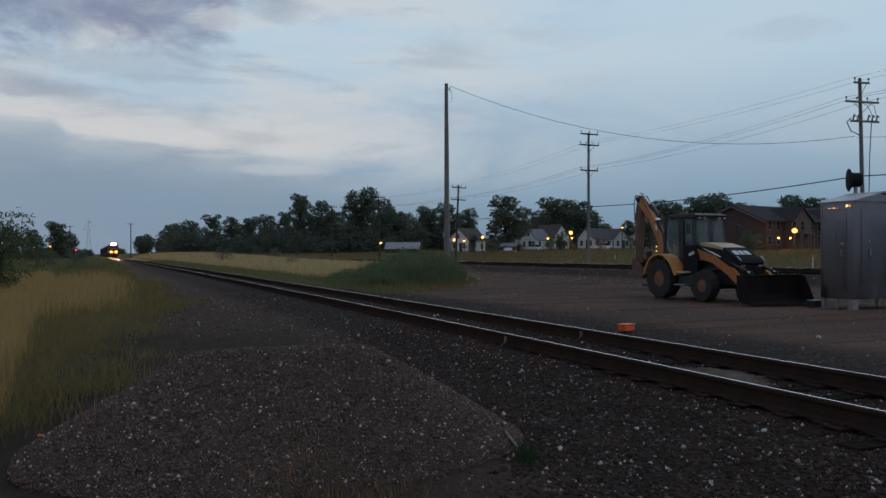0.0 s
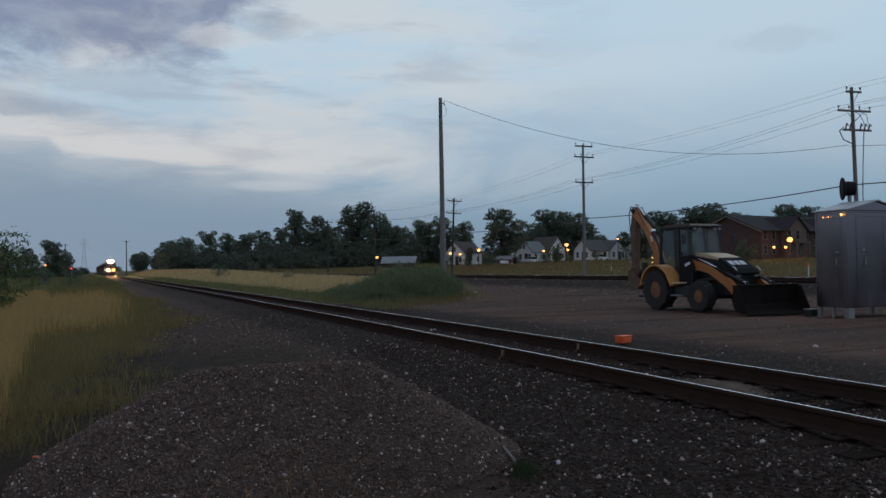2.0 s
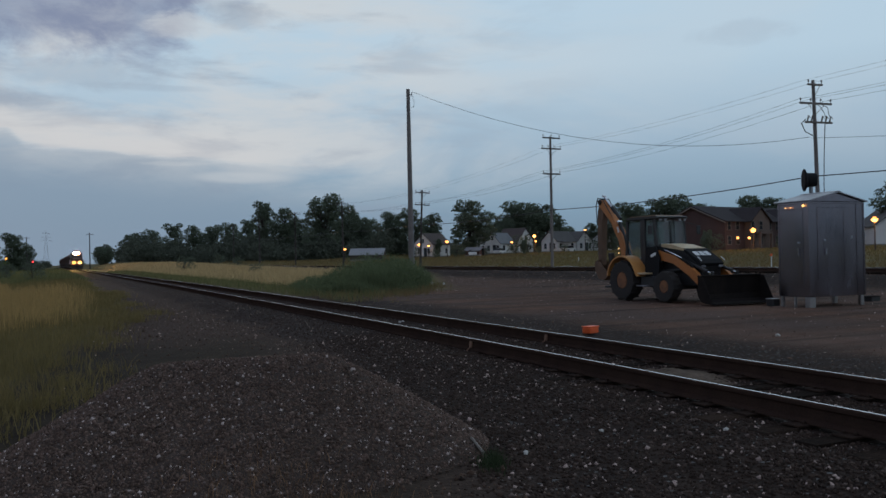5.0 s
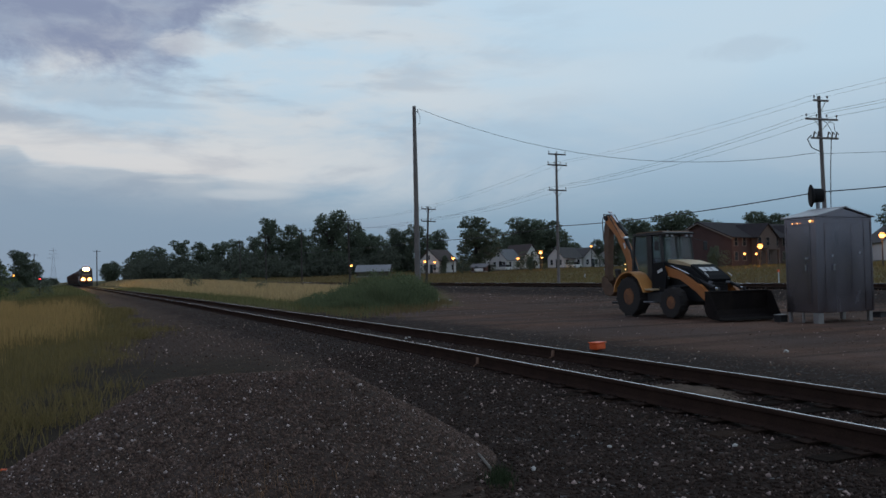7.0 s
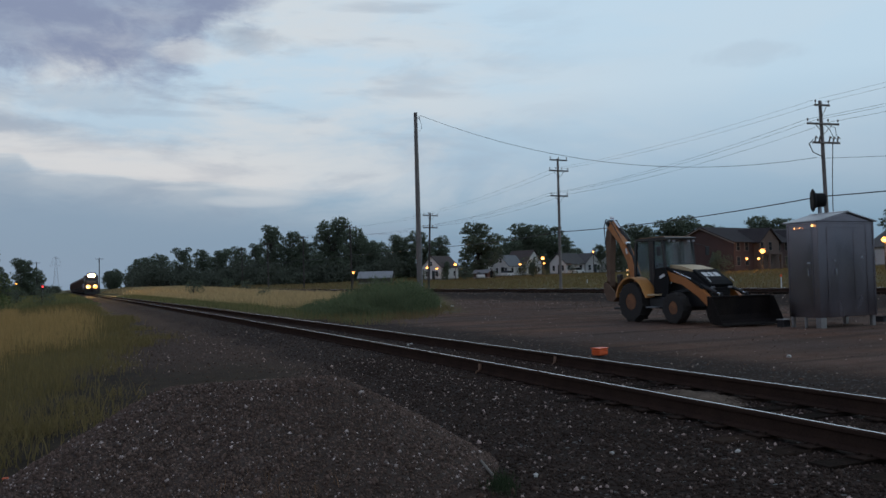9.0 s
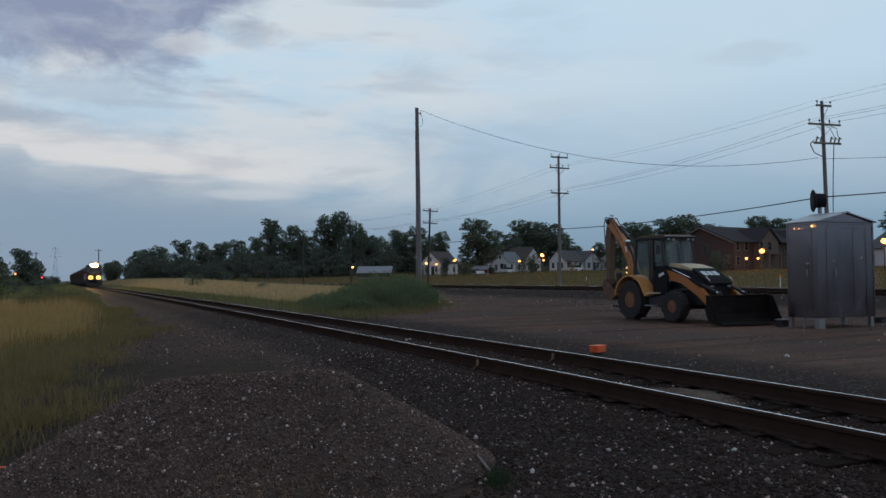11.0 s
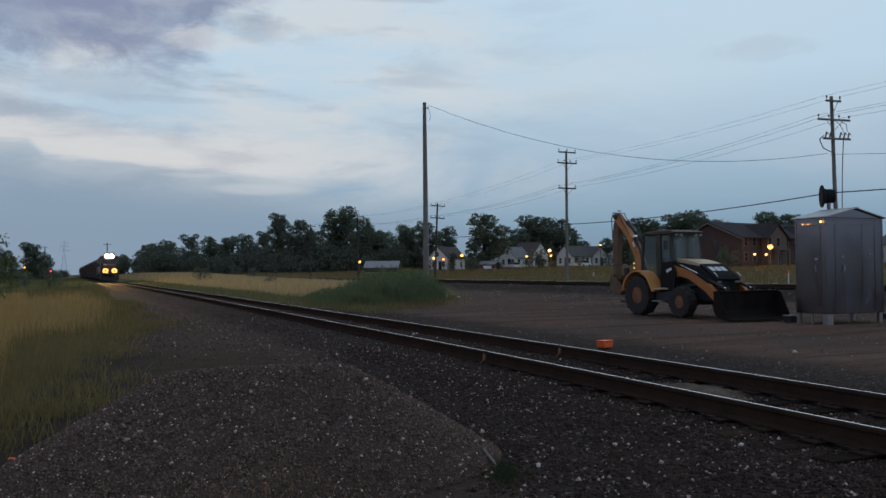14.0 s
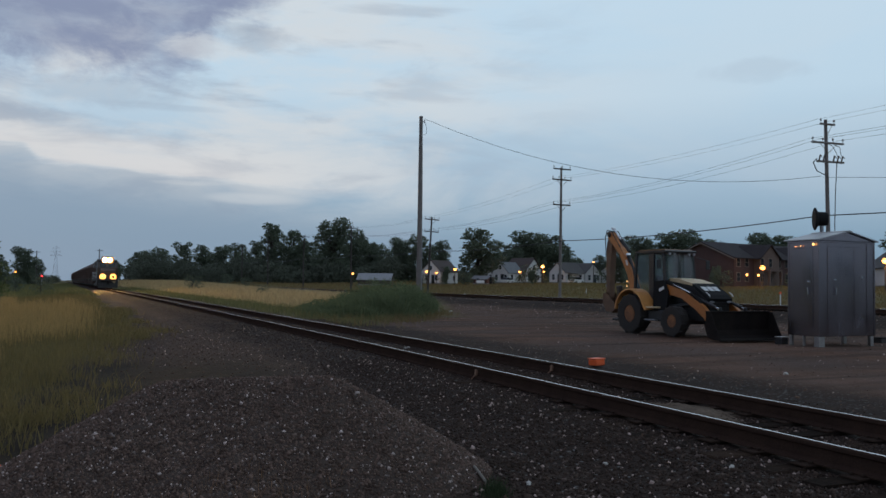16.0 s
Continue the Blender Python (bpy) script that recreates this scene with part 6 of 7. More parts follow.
# ---------------------------------------------------------------- small things in the yard
def make_yard_things():
    x, y = 9.45, 13.5
    z = float(land(x, y))
    o = thing("orange_box", "small bright orange plastic box on the gravel", "box", pose(x, y, z, 0, 0, 18))
    part("box_body", Mesh().box((0, 0, 0.09), (0.30, 0.19, 0.12), ch=0.02), "orange", o)
    part("box_lid", Mesh().box((0, 0, 0.162), (0.315, 0.205, 0.022), ch=0.008), "orange", o)
    part("box_foot", Mesh().box((0.02, 0, 0.015), (0.14, 0.10, 0.05), ch=0.01), "black", o)
    rng = random.Random(8)
    for (px, py, s) in ((11.95, 11.2, 0.065), (3.36, 5.7, 0.035), (17.2, 40.5, 0.20), (16.2, 38.5, 0.15), (5.0, 5.25, 0.032), (4.3, 6.0, 0.028), (19.8, 44.0, 0.20), (20.3, 43.4, 0.15), (19.5, 43.3, 0.12), (6.95, 17.2, 0.05), (7.15, 17.5, 0.04)):
        b = Mesh()
        b.v = [tuple(Vector(c) * s * rng.uniform(0.75, 1.2)) for c in ICO_V.tolist()]
        b.v = [(a, c * 0.8, d * 0.55) for a, c, d in b.v]
        b.f, b.m = [tuple(q) for q in ICO_F.tolist()], [0] * 20
        st = part("pale_stone", b, "palestone")
        st.matrix_basis = pose(px, py, float(land(px, py)) + s * 0.3, 0, 0, rng.uniform(0, 360))
        tagged(st, "single pale limestone lump lying on the gravel", "stone", "pale stones")
    # stick lying on the heap's flank
    u, w = 0.295, 6.60
    pts = []
    for k in range(5):
        a, b = u + (k - 2) * 0.022, w - (k - 2) * 0.055
        xx, yy = heap_frame(a, b)
        pts.append((xx, yy, float(land(xx, yy)) + float(heap_height(np.array(a), np.array(b))) + 0.02 + 0.004 * k))
    tagged(part("stick", Mesh().path(pts, 0.012, 6), "drywood"), "short bare grey stick lying on the gravel heap", "stick")
    # orange scrap at the heap's foot
    xx, yy = -0.43, 7.62
    hu, hw = xx * math.cos(TURN) - yy * math.sin(TURN), xx * math.sin(TURN) + yy * math.cos(TURN)
    sc = thing("plastic_scrap", "scrap of red-orange plastic at the heap's edge", "litter", pose(xx, yy, float(land(xx, yy)) + float(heap_height(hu, hw)) + 0.005, 8, 12, 30))
    part("scrap_sheet", Mesh().box((0, 0, 0.02), (0.06, 0.035, 0.02), ch=0.008).box((0.03, 0.02, 0.02), (0.03, 0.025, 0.018), rz=30, ch=0.008), "orange", sc)
    # marker posts in the meadow
    for px, py, top in ((47.5, 45.0, True), (60.0, 88.0, False)):
        m = thing("marker_post", "thin white marker post with an orange cap in the grass" if top else "thin white marker post in the grass", "marker post", pose(px, py, float(land(px, py))))
        part("post", Mesh().tube((0, 0, -0.2), (0, 0, 0.95 if top else 0.7), 0.04, n=8), "white", m)
        if top:
            part("cap", Mesh().box((0, 0, 1.02), (0.24, 0.07, 0.20), ch=0.03), "orange", m, "faded orange cap")


make_yard_things()


# ---------------------------------------------------------------- houses
def window(parent, x, z, w, h, y, lit=False, axis="y", trim="white"):
    """A framed window on the wall at y (front) or at x = y (side)."""
    wob_ = (lambda a, b, c: (a, b, c)) if axis == "y" else (lambda a, b, c: (b, a, c))
    fr = Mesh()
    for c, s in (((x, y, z + h / 2), (w + 0.16, 0.10, 0.09)), ((x, y, z - h / 2), (w + 0.22, 0.14, 0.08)), ((x - w / 2, y, z), (0.09, 0.10, h)), ((x + w / 2, y, z), (0.09, 0.10, h)), ((x, y, z), (w, 0.06, 0.05))):
        fr.box(wob_(*c), wob_(*s) if axis == "y" else (s[1], s[0], s[2]))
    wn = part("window", fr, trim, parent)
    part("pane", Mesh().box(wob_(x, y, z), (w, 0.03, h) if axis == "y" else (0.03, w, h)), "litpane" if lit else "darkpane", wn)


def house(label, az, dist, w, d, eave, ridge, wall="siding", roof="shingle", turn=0.0, front=(), side=(), porch=False, chimney=False, base=None):
    """Gable towards the front (-y); front and side list windows as (across, up, wide, high, lit)."""
    x, y = polar(az, dist)
    g = float(land(x, y)) if base is None else base
    t = thing("house", label, "house", pose(x, y, g, 0, 0, -az + turn), "houses beyond the meadow")
    wl = Mesh().prism([(-w / 2, -0.5), (w / 2, -0.5), (w / 2, eave), (0, ridge - 0.05), (-w / 2, eave)], -d / 2, d / 2, "y")
    part("wall", wl, wall, t)
    o, th = 0.35, 0.14
    k = (ridge - eave) / (w / 2)
    for s in (-1, 1):
        part("roof_slope", Mesh().prism([(0, ridge + th), (s * (w / 2 + o), eave - o * k + th), (s * (w / 2 + o), eave - o * k), (0, ridge)], -d / 2 - o, d / 2 + o, "y"), roof, t)
    part("foundation", Mesh().box((0, 0, 0.1), (w + 0.06, d + 0.06, 0.5)), "concrete", t)
    for c in front:
        window(t, c[0], c[1], c[2], c[3], -d / 2 - 0.03, len(c) > 4 and c[4])
    for c in side:
        for s in (-1, 1):
            window(t, c[0], c[1], c[2], c[3], s * (w / 2 + 0.03), len(c) > 4 and c[4], "x")
    part("front_door", Mesh().box((w * 0.12, -d / 2 - 0.04, 1.2), (0.95, 0.08, 2.1), ch=0.01), "darkpane", t)
    if porch:
        p = part("porch_roof", Mesh().box((w / 2 + 0.85, -0.6, 2.45), (1.8, 3.6, 0.16), ry=7), roof, t)
        for k in (-2.2, -0.6, 1.0):
            part("porch_post", Mesh().box((w / 2 + 1.55, k, 1.2), (0.15, 0.15, 2.5)), "white", p)
        part("porch_wall", Mesh().box((w / 2 + 1.55, -0.6, 0.5), (0.10, 3.4, 0.9)), "white", p)
    if chimney:
        part("chimney", Mesh().box((w * 0.15, d * 0.1, ridge + 0.3), (0.6, 0.6, 1.6)), "brick", t)
    return t


def street_lamp(az, dist, el, size=0.24, pole=True, label="sodium street lamp on a tall pole, lit orange"):
    x, y = polar(az, dist)
    g = float(land(x, y))
    h = EYE + dist * math.tan(radians(el)) - g
    size *= 1.35
    t = thing("street_lamp", label, "street lamp", pose(x, y, g, 0, 0, -az), "lit lamps")
    if pole and h > 2.2:
        part("lamp_post", Mesh().tube((0, 0.15, -0.2), (0, 0.12, h + 0.15), 0.09, 0.06, 8), "poledark", t)
        part("lamp_arm", Mesh().path([(0, 0.12, h + 0.1), (0, -0.02, h + 0.28), (0, -0.1, h + 0.28)], 0.035, 6), "poledark", t)
        part("lamp_hood", Mesh().turned([(0.05, 0.26), (size * 0.9, 0.16), (size * 1.05, 0.05)], (0, -0.1, h), "z", 12), "poledark", t)
    else:
        part("lamp_bracket", Mesh().box((0, 0.1, h + 0.02), (0.12, 0.3, 0.1), ch=0.02).tube((0, 0.2, h), (0, 0.2, -0.2), 0.04, n=6), "poledark", t)
    part("lamp_globe", Mesh().turned([(0.03, -size), (size * 0.72, -size * 0.7), (size, 0.0), (size * 0.72, size * 0.55), (0.05, size * 0.7)], (0, -0.1, h), "z", 14), "lamp", t, "glowing orange lamp globe", True)
    return t


def brick_hall():
    """Long two-storey brick block, its plain gable towards the tracks, small gables along its side."""
    x, y = polar(41.8, 140.0)
    g = float(land(x, y)) + 0.5
    t = thing("brick_building", "two-storey red brick building with a brown shingled gable roof", "building", pose(x, y, g, 0, 0, -42.2 - 38))
    w, d, e, r = 12.0, 34.0, 4.15, 6.65
    bays = (7.3, 17.4, 27.5)
    part("wall", Mesh().prism([(-w / 2, -1.2), (w / 2, -1.2), (w / 2, e), (0, r - 0.06), (-w / 2, e)], 0, d, "y"), "brick", t)
    k = (r - e) / (w / 2)
    for s in (-1, 1):
        part("roof_slope", Mesh().prism([(0, r + 0.16), (s * (w / 2 + 0.5), e - 0.5 * k + 0.16), (s * (w / 2 + 0.5), e - 0.5 * k), (0, r)], -0.5, d + 0.5, "y"), "hallroof", t)
        part("verge_board", Mesh().prism([(0, r), (s * (w / 2 + 0.5), e - 0.5 * k), (s * (w / 2 + 0.5), e - 0.5 * k - 0.2), (0, r - 0.2)], -0.54, -0.46, "y"), "trimtan", t)
    for cy in bays:
        bay = part("bay_wall", Mesh().prism([(cy - 2.4, -1.2), (cy + 2.4, -1.2), (cy + 2.4, e), (cy, e + 2.0), (cy - 2.4, e)], w / 2 - 0.5, w / 2 + 1.3, "x"), "brickpale", t)
        for s in (-1, 1):
            part("bay_roof", Mesh().prism([(cy, e + 2.2), (cy + s * 2.8, e - 0.1), (cy + s * 2.8, e - 0.25), (cy, e + 2.02)], w / 2 - 4.4, w / 2 + 1.6, "x"), "hallroof", bay)
    for fl in (1.1, 3.4):
        for k in range(15):
            cy = 1.0 + k * 2.1
            inside = any(abs(cy - c) < 2.1 for c in bays)
            if any(2.1 <= abs(cy - c) < 2.9 for c in bays):
                continue
            window(t, cy, fl, 0.9, 1.35, w / 2 + (1.33 if inside else 0.03), (k * 3 + int(fl)) % 11 == 2, "x", "trimtan")
    for cy in (5.8, 8.8):
        part("porch_arch", Mesh().box((w / 2 + 2.2, cy, 0.4), (0.35, 0.35, 3.4)).box((w / 2 + 1.85, cy + (0.75 if cy < 7 else -0.75), 2.2), (1.1, 1.7, 0.3)), "brickpale", t)
    return t


def make_town():
    W = [(-1.2, 1.5, 0.9, 1.3), (1.6, 1.5, 0.9, 1.3), (0.0, 3.9, 0.8, 1.1)]
    two = ((-2, 1.5, 1.0, 1.3), (2, 1.5, 1.0, 1.3))
    house("white clapboard house with a long brown roof", 24.3, 203, 5.6, 7.4, 3.2, 5.7, "siding", "shinglebrown", -35, W, two)
    house("white house with a dark red-brown roof", 27.75, 228, 5.6, 8, 3.6, 6.4, "siding", "shinglebrown", -45, W, ((0, 1.6, 1.0, 1.3),))
    house("white cottage with a grey shingle roof", 28.95, 205, 4.9, 5.6, 2.7, 5.1, "siding", "shinglegrey", -38, W, ((-1.5, 1.5, 1.0, 1.3), (1.5, 1.5, 1.0, 1.3)))
    house("white gabled house with a brown roof lit by a lamp", 30.0, 210, 5.4, 7.4, 3.3, 6.2, "siding", "shinglebrown", 45, W, two)
    house("white bungalow with a dark roof and a white side porch", 32.95, 200, 5.0, 6.4, 2.7, 4.9, "siding", "shingle", -42, W[:2], two, porch=True)
    house("white bungalow with a dark roof", 34.15, 206, 4.8, 6.0, 2.7, 4.9, "siding", "shingle", 42, W[:2], ((0, 1.5, 1.0, 1.3),))
    house("pale house partly hidden by trees", 36.3, 215, 6.4, 8, 2.8, 5.2, "siding", "shingle", -20, W[:2], ((0, 1.5, 1.0, 1.3),))
    house("pale house far off among the trees", 20.6, 260, 6.2, 8, 3.0, 5.6, "siding", "shinglegrey", 30, W[:2], ((0, 1.5, 1.0, 1.3),))
    house("pale house beyond the brick building", 53.2, 150, 7.2, 9, 3.2, 5.9, "siding", "shingle", 20, W, ((0, 1.5, 1.0, 1.3),))
    # low sheds
    house("long low shed with a pale metal roof", 19.9, 175, 5.0, 6.6, 1.35, 2.55, "shinglebrown", "metalroof", 82, (), (), base=1.15)
    house("low garage with a pale roof and dark red walls", 27.25, 186, 2.6, 3.6, 1.3, 1.9, "shedred", "metalroof", 60, (), ())
    brick_hall()
    for row in ((18.32, 165, 0.74), (23.40, 195, 0.93, 0.27), (24.07, 195, 0.86, 0.23), (25.34, 180, 1.11, 0.26), (29.78, 190, 1.0, 0.23), (31.33, 185, 1.37, 0.30), (31.42, 185, 1.02, 0.18), (34.75, 190, 1.7, 0.17), (45.50, 132, 1.40, 0.30), (44.55, 134, 0.92, 0.14), (45.25, 134, 0.90, 0.14), (52.47, 110, 1.84, 0.28), (51.8, 120, 1.45, 0.11)):
        street_lamp(*row)
    for az, d, el, watts in ((31.33, 184, 1.37, 500.0), (45.50, 131, 1.40, 90.0), (45.0, 130.0, 0.85, 260.0), (25.34, 179, 1.11, 70.0), (23.7, 194, 0.9, 40.0), (52.47, 109, 1.84, 250.0)):
        lx, ly = polar(az, d)
        lamp = bpy.data.lights.new("street_light", "POINT")
        lamp.energy, lamp.color, lamp.shadow_soft_size = watts, (1.0, 0.45, 0.10), 0.3
        new("street_light", lamp).location = (lx, ly, EYE + d * math.tan(radians(el)))
    for az, d, turn in ((28.9, 196, 70), (27.0, 186, 100), (33.6, 192, 60)):
        x, y = polar(az, d)
        c = thing("parked_car", "small pale saloon car parked by the houses", "car", pose(x, y, float(land(x, y)), 0, 0, -az + turn), "parked cars")
        part("car_body", Mesh().prism([(-2.1, 0.3), (2.1, 0.3), (2.15, 0.75), (1.5, 0.9), (-2.0, 0.95), (-2.1, 0.7)], -0.85, 0.85, "y"), "white", c)
        part("cabin", Mesh().prism([(-1.7, 0.92), (1.0, 0.90), (0.4, 1.42), (-1.2, 1.45)], -0.75, 0.75, "y"), "darkpane", c)
        for sx in (-1.3, 1.35):
            for sy in (-0.8, 0.8):
                part("wheel", Mesh().turned([(0.18, -0.1), (0.31, -0.1), (0.31, 0.1), (0.18, 0.1)], (sx, sy, 0.31), "y", 14), "rubber", c)


make_town()


def make_far_signals():
    # lineside signals and poles down the line
    for az, d, el, m, lab in ((-1.17, 260, 0.24, "redlamp", "railway signal showing a red light"), (-2.63, 230, 0.47, "amberlamp", "railway signal showing an amber light")):
        x, y = polar(az, d)
        g = float(land(x, y))
        h = EYE + d * math.tan(radians(el)) - g
        s = thing("lineside_signal", lab, "signal", pose(x, y, g, 0, 0, -az), "lineside signals")
        part("mast", Mesh().tube((0, 0.3, -0.2), (0, 0.3, h + 1.0), 0.08, n=8), "steel", s)
        hd = part("signal_head", Mesh().box((0, 0.1, h), (0.55, 0.35, 1.3), ch=0.08), "black", s)
        part("lens", Mesh().turned([(0.05, -0.14), (0.22, -0.12), (0.22, -0.06)], (0, 0, h), "y", 14), m, hd, "glowing signal lens")
    for az, d, h in ((-1.5, 330, 12.3), (2.08, 300, 12.0), (-5.2, 300, 10)):
        x, y = polar(az, d)
        p = pole_thing("utility_pole", "distant timber pole with a short crossarm", x, y, h, 0.2, 0.14, (0, 0), "poledark", "distant poles")
        crossarm(p, h - 0.5, 2.2, "poledark", 2, False)
    # lattice pylon far down the line
    x, y = polar(-0.42, 900)
    t = thing("lattice_pylon", "faint steel lattice power pylon on the horizon", "pylon", pose(x, y, float(land(x, y))))
    H = 36.0
    for sx in (-1, 1):
        for sy in (-1, 1):
            part("pylon_leg", Mesh().tube((sx * 3.2, sy * 3.2, -0.5), (sx * 0.6, sy * 0.6, H * 0.75), 0.13, 0.10, 5).tube((sx * 0.6, sy * 0.6, H * 0.75), (0, 0, H), 0.10, 0.06, 5), "steel", t)
    br = Mesh()
    for k in range(9):
        z0, z1 = H * 0.75 * k / 9, H * 0.75 * (k + 1) / 9
        a, b = 3.2 - 2.6 * k / 9, 3.2 - 2.6 * (k + 1) / 9
        for s in (-1, 1):
            br.tube((-a, s * a, z0), (b, s * b, z1), 0.05, n=4).tube((a, s * a, z0), (-b, s * b, z1), 0.05, n=4)
    part("bracing", br, "steel", t)
    for z, w in ((0.72, 5.5), (0.82, 4.5), (0.92, 3.5)):
        part("pylon_arm", Mesh().tube((-w, 0, H * z), (w, 0, H * z), 0.10, n=5).tube((-w, 0, H * z), (0, 0, H * (z + 0.05)), 0.06, n=4).tube((w, 0, H * z), (0, 0, H * (z + 0.05)), 0.06, n=4), "steel", t)


make_far_signals()


# ---------------------------------------------------------------- train
def bogie(parent, y, label="black three-axle bogie", axles=(-1.6, 0, 1.6), r=0.5):
    b = new("bogie")
    b.parent, b.matrix_basis = parent, pose(0, y, 0)
    for s in (-1, 1):
        part("side_frame", Mesh().box((s * 1.02, 0, r + 0.08), (0.16, axles[-1] - axles[0] + 1.0, 0.38), ch=0.05), "black", b)
    for a in axles:
        ws = Mesh().tube((-1.0, a, r), (1.0, a, r), 0.08, n=8)
        for s in (-1, 1):
            ws.turned([(0.1, s * 0.68), (r + 0.03, s * 0.685), (r, s * 0.72), (r, s * 0.80), (0.1, s * 0.81)], (0, a, r), "x", 20)
        # the wheels' turned profile runs along x from the bogie's middle
        part("wheelset", Mesh().add(ws.v, ws.f), "worn", b)
    return b


def on_track(y, length):
    """A vehicle's pose with its nose at y, turned along the line."""
    x0, x1 = float(track_x(y)), float(track_x(y + length))
    return pose(x0, y, RAIL_TOP, 0, 0, -math.degrees(math.atan2(x1 - x0, length)))


def make_locomotive():
    t = thing("locomotive", "dark diesel locomotive with lit headlamps heading a freight train", "locomotive", pose(float(track_x(304)), 304, RAIL_TOP))
    L = 22.0
    part("frame", Mesh().box((0, L / 2, 1.35), (2.9, L, 0.35), ch=0.04), "locodark", t)
    part("walkway", Mesh().box((0, L / 2, 1.56), (3.1, L - 0.3, 0.08), ch=0.01), "locodark", t)
    part("nose", Mesh().prism([(0.7, 1.6), (2.6, 1.6), (2.6, 3.25), (1.0, 3.05), (0.7, 2.8)], -1.05, 1.05, "x"), "loco", t)
    cab = part("cab", Mesh().prism([(2.2, 1.6), (4.9, 1.6), (4.9, 4.45), (4.6, 4.62), (3.1, 4.62), (3.1, 4.12), (2.25, 4.10), (2.05, 3.2)], -1.5, 1.5, "x"), "loco", t)
    for s in (-1, 1):
        part("cab_window", Mesh().box((s * 0.68, 2.13, 3.78), (0.95, 0.05, 0.62), rx=-10, ch=0.03), "darkpane", cab)
        part("side_window", Mesh().box((s * 1.50, 3.7, 3.65), (0.04, 1.3, 0.7), ch=0.02), "darkpane", cab)
        part("number_board", Mesh().box((s * 1.05, 2.22, 4.30), (0.42, 0.08, 0.24), ch=0.02), "darkpane", cab, "plain dark number board")
        # oversized glowing ring round the bulb, drawing its halo of glare
        part("ditch_light", Mesh().turned([(0.19, -0.10), (0.46, -0.06), (0.46, 0.02), (0.19, 0.02), (0.19, -0.10)], (s * 0.76, 0.12, 1.86), "y", 18, caps=False), "lampglow", t, "glowing orange ring, the halo of a lower lamp", True)
        # black tube added to narrow the bulb's beam
        part("ditch_barrel", Mesh().turned([(0.19, -0.02), (0.20, -0.02), (0.20, 0.62), (0.19, 0.62), (0.19, -0.02)], (s * 0.76, 0.14, 1.86), "y", 18, caps=False), "blackmatt", t)
        part("ditch_bulb", Mesh().turned([(0.03, -0.02), (0.17, -0.01), (0.17, 0.02)], (s * 0.76, 0.72, 1.86), "y", 16), "headlamp", t)
        part("step_well", Mesh().box((s * 1.35, 0.55, 0.95), (0.35, 0.7, 1.1), ch=0.03), "locodark", t)
        part("handrail", Mesh().path([(s * 1.48, 0.2, 1.6), (s * 1.48, 0.2, 2.65), (s * 1.48, 2.0, 2.65)], 0.025, 6), "locodark", t)
        for k in range(6):
            part("handrail_post", Mesh().tube((s * 1.5, 5.4 + k * 2.9, 1.6), (s * 1.5, 5.4 + k * 2.9, 2.65), 0.02, n=6), "white", t)
        part("long_handrail", Mesh().tube((s * 1.5, 5.2, 2.65), (s * 1.5, 20.6, 2.65), 0.022, n=6), "white", t)
        # another such halo ring, round the upper bulb
        part("headlight", Mesh().turned([(0.22, -0.10), (0.48, -0.06), (0.48, 0.02), (0.22, 0.02), (0.22, -0.10)], (s * 0.36, 2.20 + 0.03 * s, 4.52), "y", 18, caps=False), "lampglow", t, "glowing orange ring, the halo of an upper lamp", True)
        # added likewise, so that only a narrow cone of light leaves
        part("headlight_barrel", Mesh().turned([(0.22, -0.02), (0.23, -0.02), (0.23, 0.70), (0.22, 0.70), (0.22, -0.02)], (s * 0.36, 2.22, 4.52), "y", 18, caps=False), "blackmatt", t)
        part("headlight_bulb", Mesh().turned([(0.03, -0.02), (0.20, -0.01), (0.20, 0.02)], (s * 0.36, 2.88, 4.52), "y", 16), "headlamp", t)
    part("headlight_housing", Mesh().box((0, 2.62, 5.02), (1.75, 0.85, 0.08), ch=0.02).box((0, 2.62, 4.02), (1.75, 0.85, 0.08), ch=0.02).box((-0.85, 2.62, 4.52), (0.06, 0.85, 0.95), ch=0.02).box((0.85, 2.62, 4.52), (0.06, 0.85, 0.95), ch=0.02).box((0, 3.0, 4.52), (1.7, 0.06, 0.95), ch=0.02), "locodark", t)
    part("long_hood", Mesh().box((0, 12.6, 2.95), (1.9, 15.2, 2.75), ch=0.12), "loco", t)
    part("radiator", Mesh().prism([(-1.5, 3.5), (1.5, 3.5), (1.3, 4.6), (-1.3, 4.6)], 15.5, 20.0, "y"), "loco", t)
    for k in range(3):
        part("roof_fan", Mesh().turned([(0.75, 0), (0.75, 0.14), (0.6, 0.18)], (0, 16.3 + k * 1.5, 4.6), "z", 18), "locodark", t)
    part("exhaust_stack", Mesh().box((0, 11.0, 4.45), (0.7, 1.2, 0.35), ch=0.05), "locodark", t)
    part("fuel_tank", Mesh().box((0, 11.2, 0.78), (2.5, 6.2, 0.85), ch=0.2), "locodark", t)
    part("plough", Mesh().prism([(-1.45, 0.12), (1.45, 0.12), (1.45, 0.95), (-1.45, 0.95)], 0.0, 0.16, "y"), "locodark", t)
    part("coupler", Mesh().box((0, -0.25, 0.88), (0.26, 0.7, 0.28), ch=0.05).box((0, -0.55, 0.88), (0.36, 0.22, 0.32), ch=0.06), "worn", t)
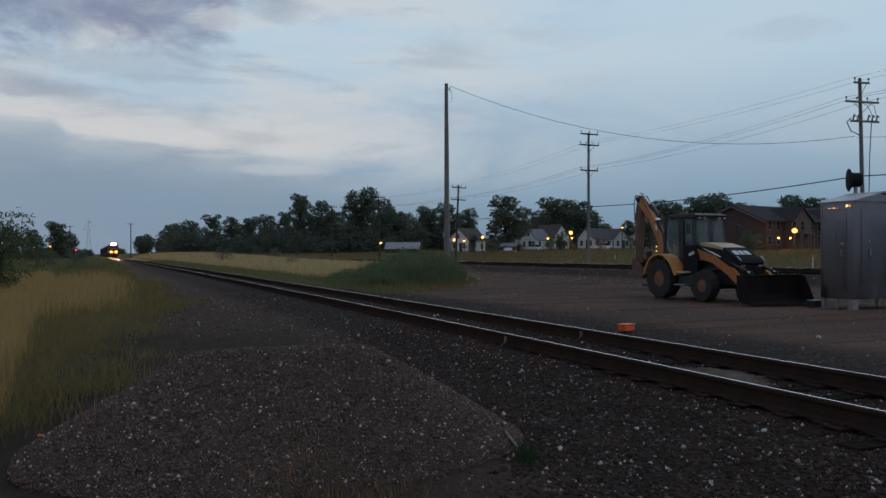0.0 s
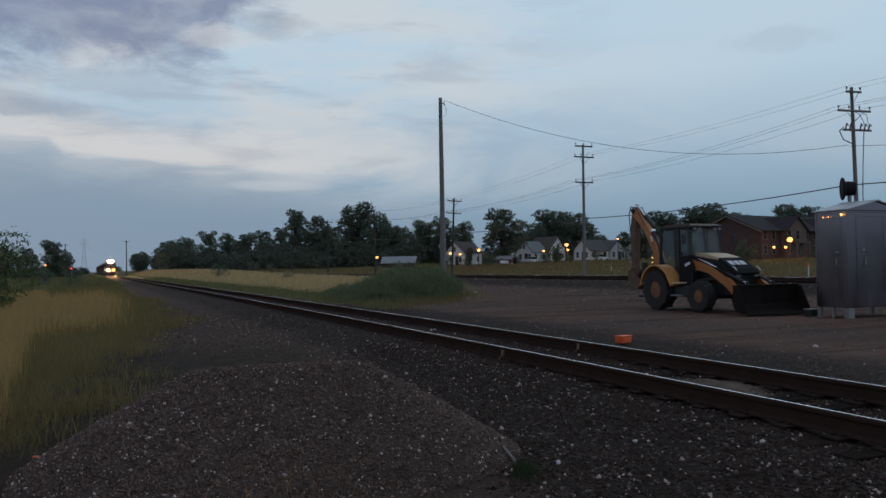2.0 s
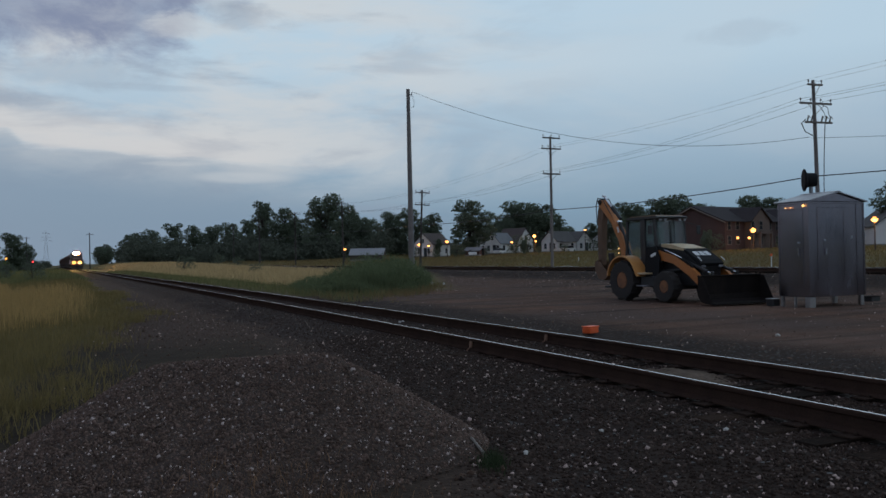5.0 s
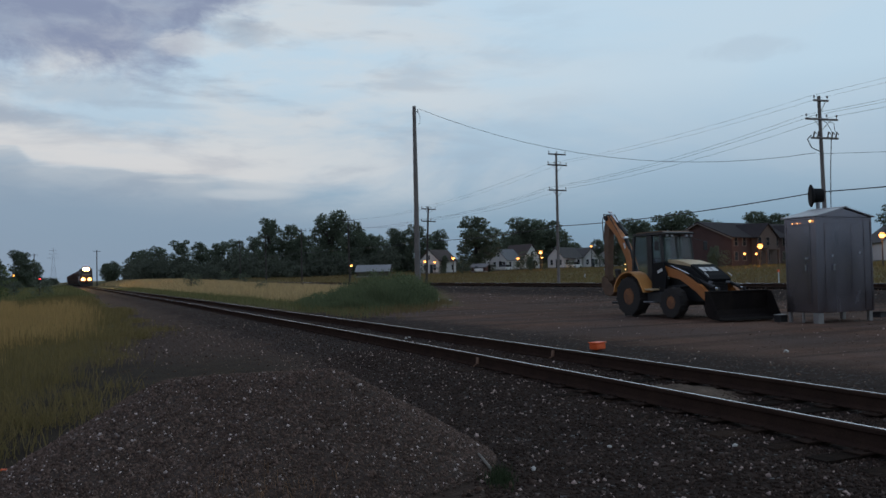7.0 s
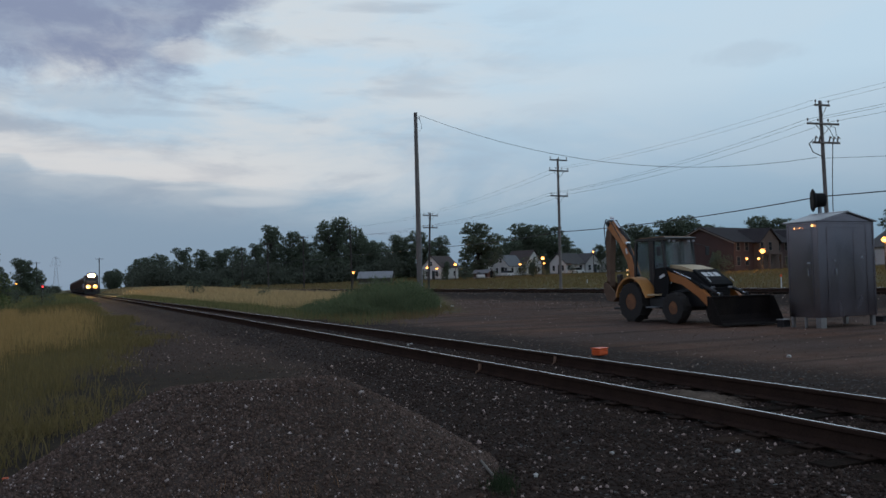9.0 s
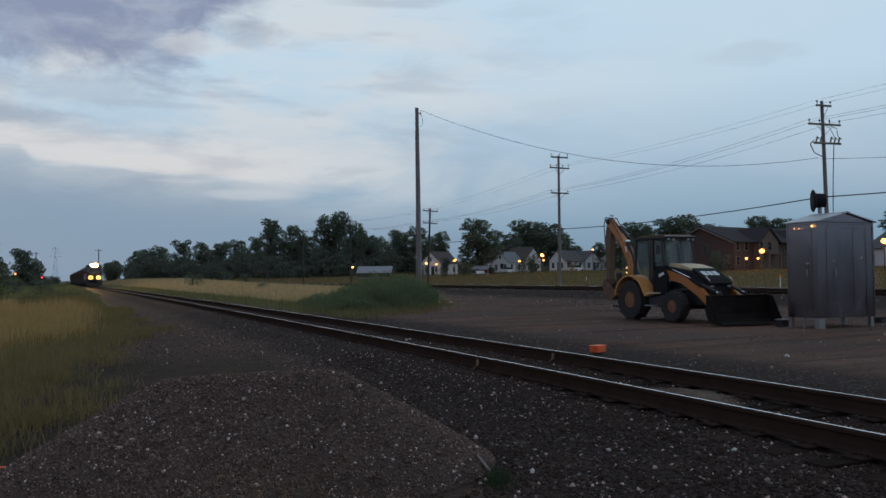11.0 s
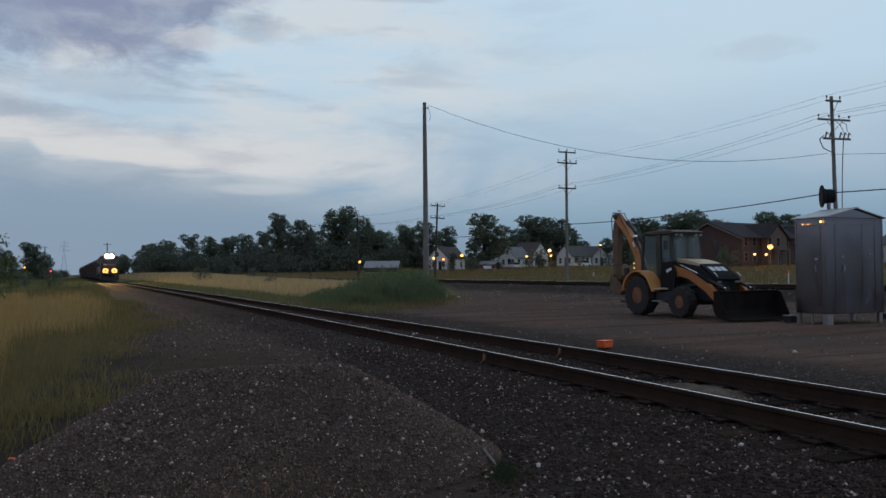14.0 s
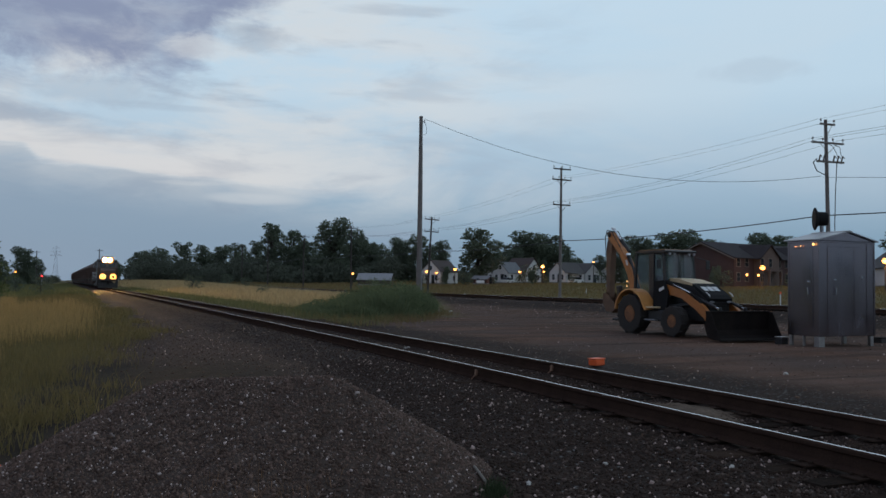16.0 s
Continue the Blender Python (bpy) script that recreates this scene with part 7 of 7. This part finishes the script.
    part("front_railing", Mesh().path([(-1.4, 0.12, 1.6), (-1.4, 0.12, 2.6), (-0.4, 0.12, 2.6), (-0.4, 0.12, 1.6)], 0.025, 6).path([(1.4, 0.12, 1.6), (1.4, 0.12, 2.6), (0.4, 0.12, 2.6), (0.4, 0.12, 1.6)], 0.025, 6), "locodark", t)
    bogie(t, 4.0)
    bogie(t, 18.0)
    return t


def make_wagon(k):
    t = thing("covered_wagon", "rust-brown covered hopper wagon in a freight train", "wagon", on_track(327.4 + k * 17.5, 16.4), "freight wagons")
    if k:
        return t
    L = 16.4
    part("wagon_body", Mesh().prism([(-1.45, 1.7), (1.45, 1.7), (1.52, 3.9), (1.2, 4.45), (-1.2, 4.45), (-1.52, 3.9)], 1.0, L - 1.0, "y"), "wagon", t)
    for j in range(3):
        c = 3.4 + j * 4.8
        part("hopper", Mesh().prism([(c - 2.2, 1.75), (c + 2.2, 1.75), (c + 0.5, 0.6), (c - 0.5, 0.6)], -1.2, 1.2, "x"), "wagon", t)
    for j in range(9):
        for s in (-1, 1):
            part("side_rib", Mesh().box((s * 1.53, 1.6 + j * 1.65, 2.8), (0.07, 0.10, 2.1)), "wagon", t)
    part("underframe", Mesh().box((0, L / 2, 1.15), (0.6, L, 0.3), ch=0.03).box((0, 0.5, 1.4), (2.7, 0.2, 0.5)).box((0, L - 0.5, 1.4), (2.7, 0.2, 0.5)), "locodark", t)
    part("end_ladder", Mesh().path([(-1.3, 0.4, 1.4), (-1.3, 0.4, 4.2)], 0.025, 5).path([(-0.9, 0.4, 1.4), (-0.9, 0.4, 4.2)], 0.025, 5), "locodark", t)
    part("roof_walk", Mesh().box((0, L / 2, 4.55), (0.7, L - 2.2, 0.06)), "locodark", t)
    bogie(t, 2.2, axles=(-0.9, 0.9), r=0.45)
    bogie(t, L - 2.2, axles=(-0.9, 0.9), r=0.45)
    return t


LOCO = make_locomotive()
WAGON = make_wagon(0)
WAGONS = [WAGON] + [copy_thing(WAGON, on_track(327.4 + k * 17.5, 16.4)) for k in range(1, 14)]


# ---------------------------------------------------------------- motion
def train_y(t):
    """Where the locomotive's nose stands: it comes on at about ten metres a second."""
    return 304.0 - 10.2 * t


def motions():
    steps = [0.5 * k for k in range(33)]
    walk(LOCO, [(t, on_track(train_y(t), 22.0)) for t in steps])
    for k, w in enumerate(WAGONS):
        walk(w, [(t, on_track(train_y(t) + 23.4 + k * 17.5, 16.4)) for t in steps])


motions()
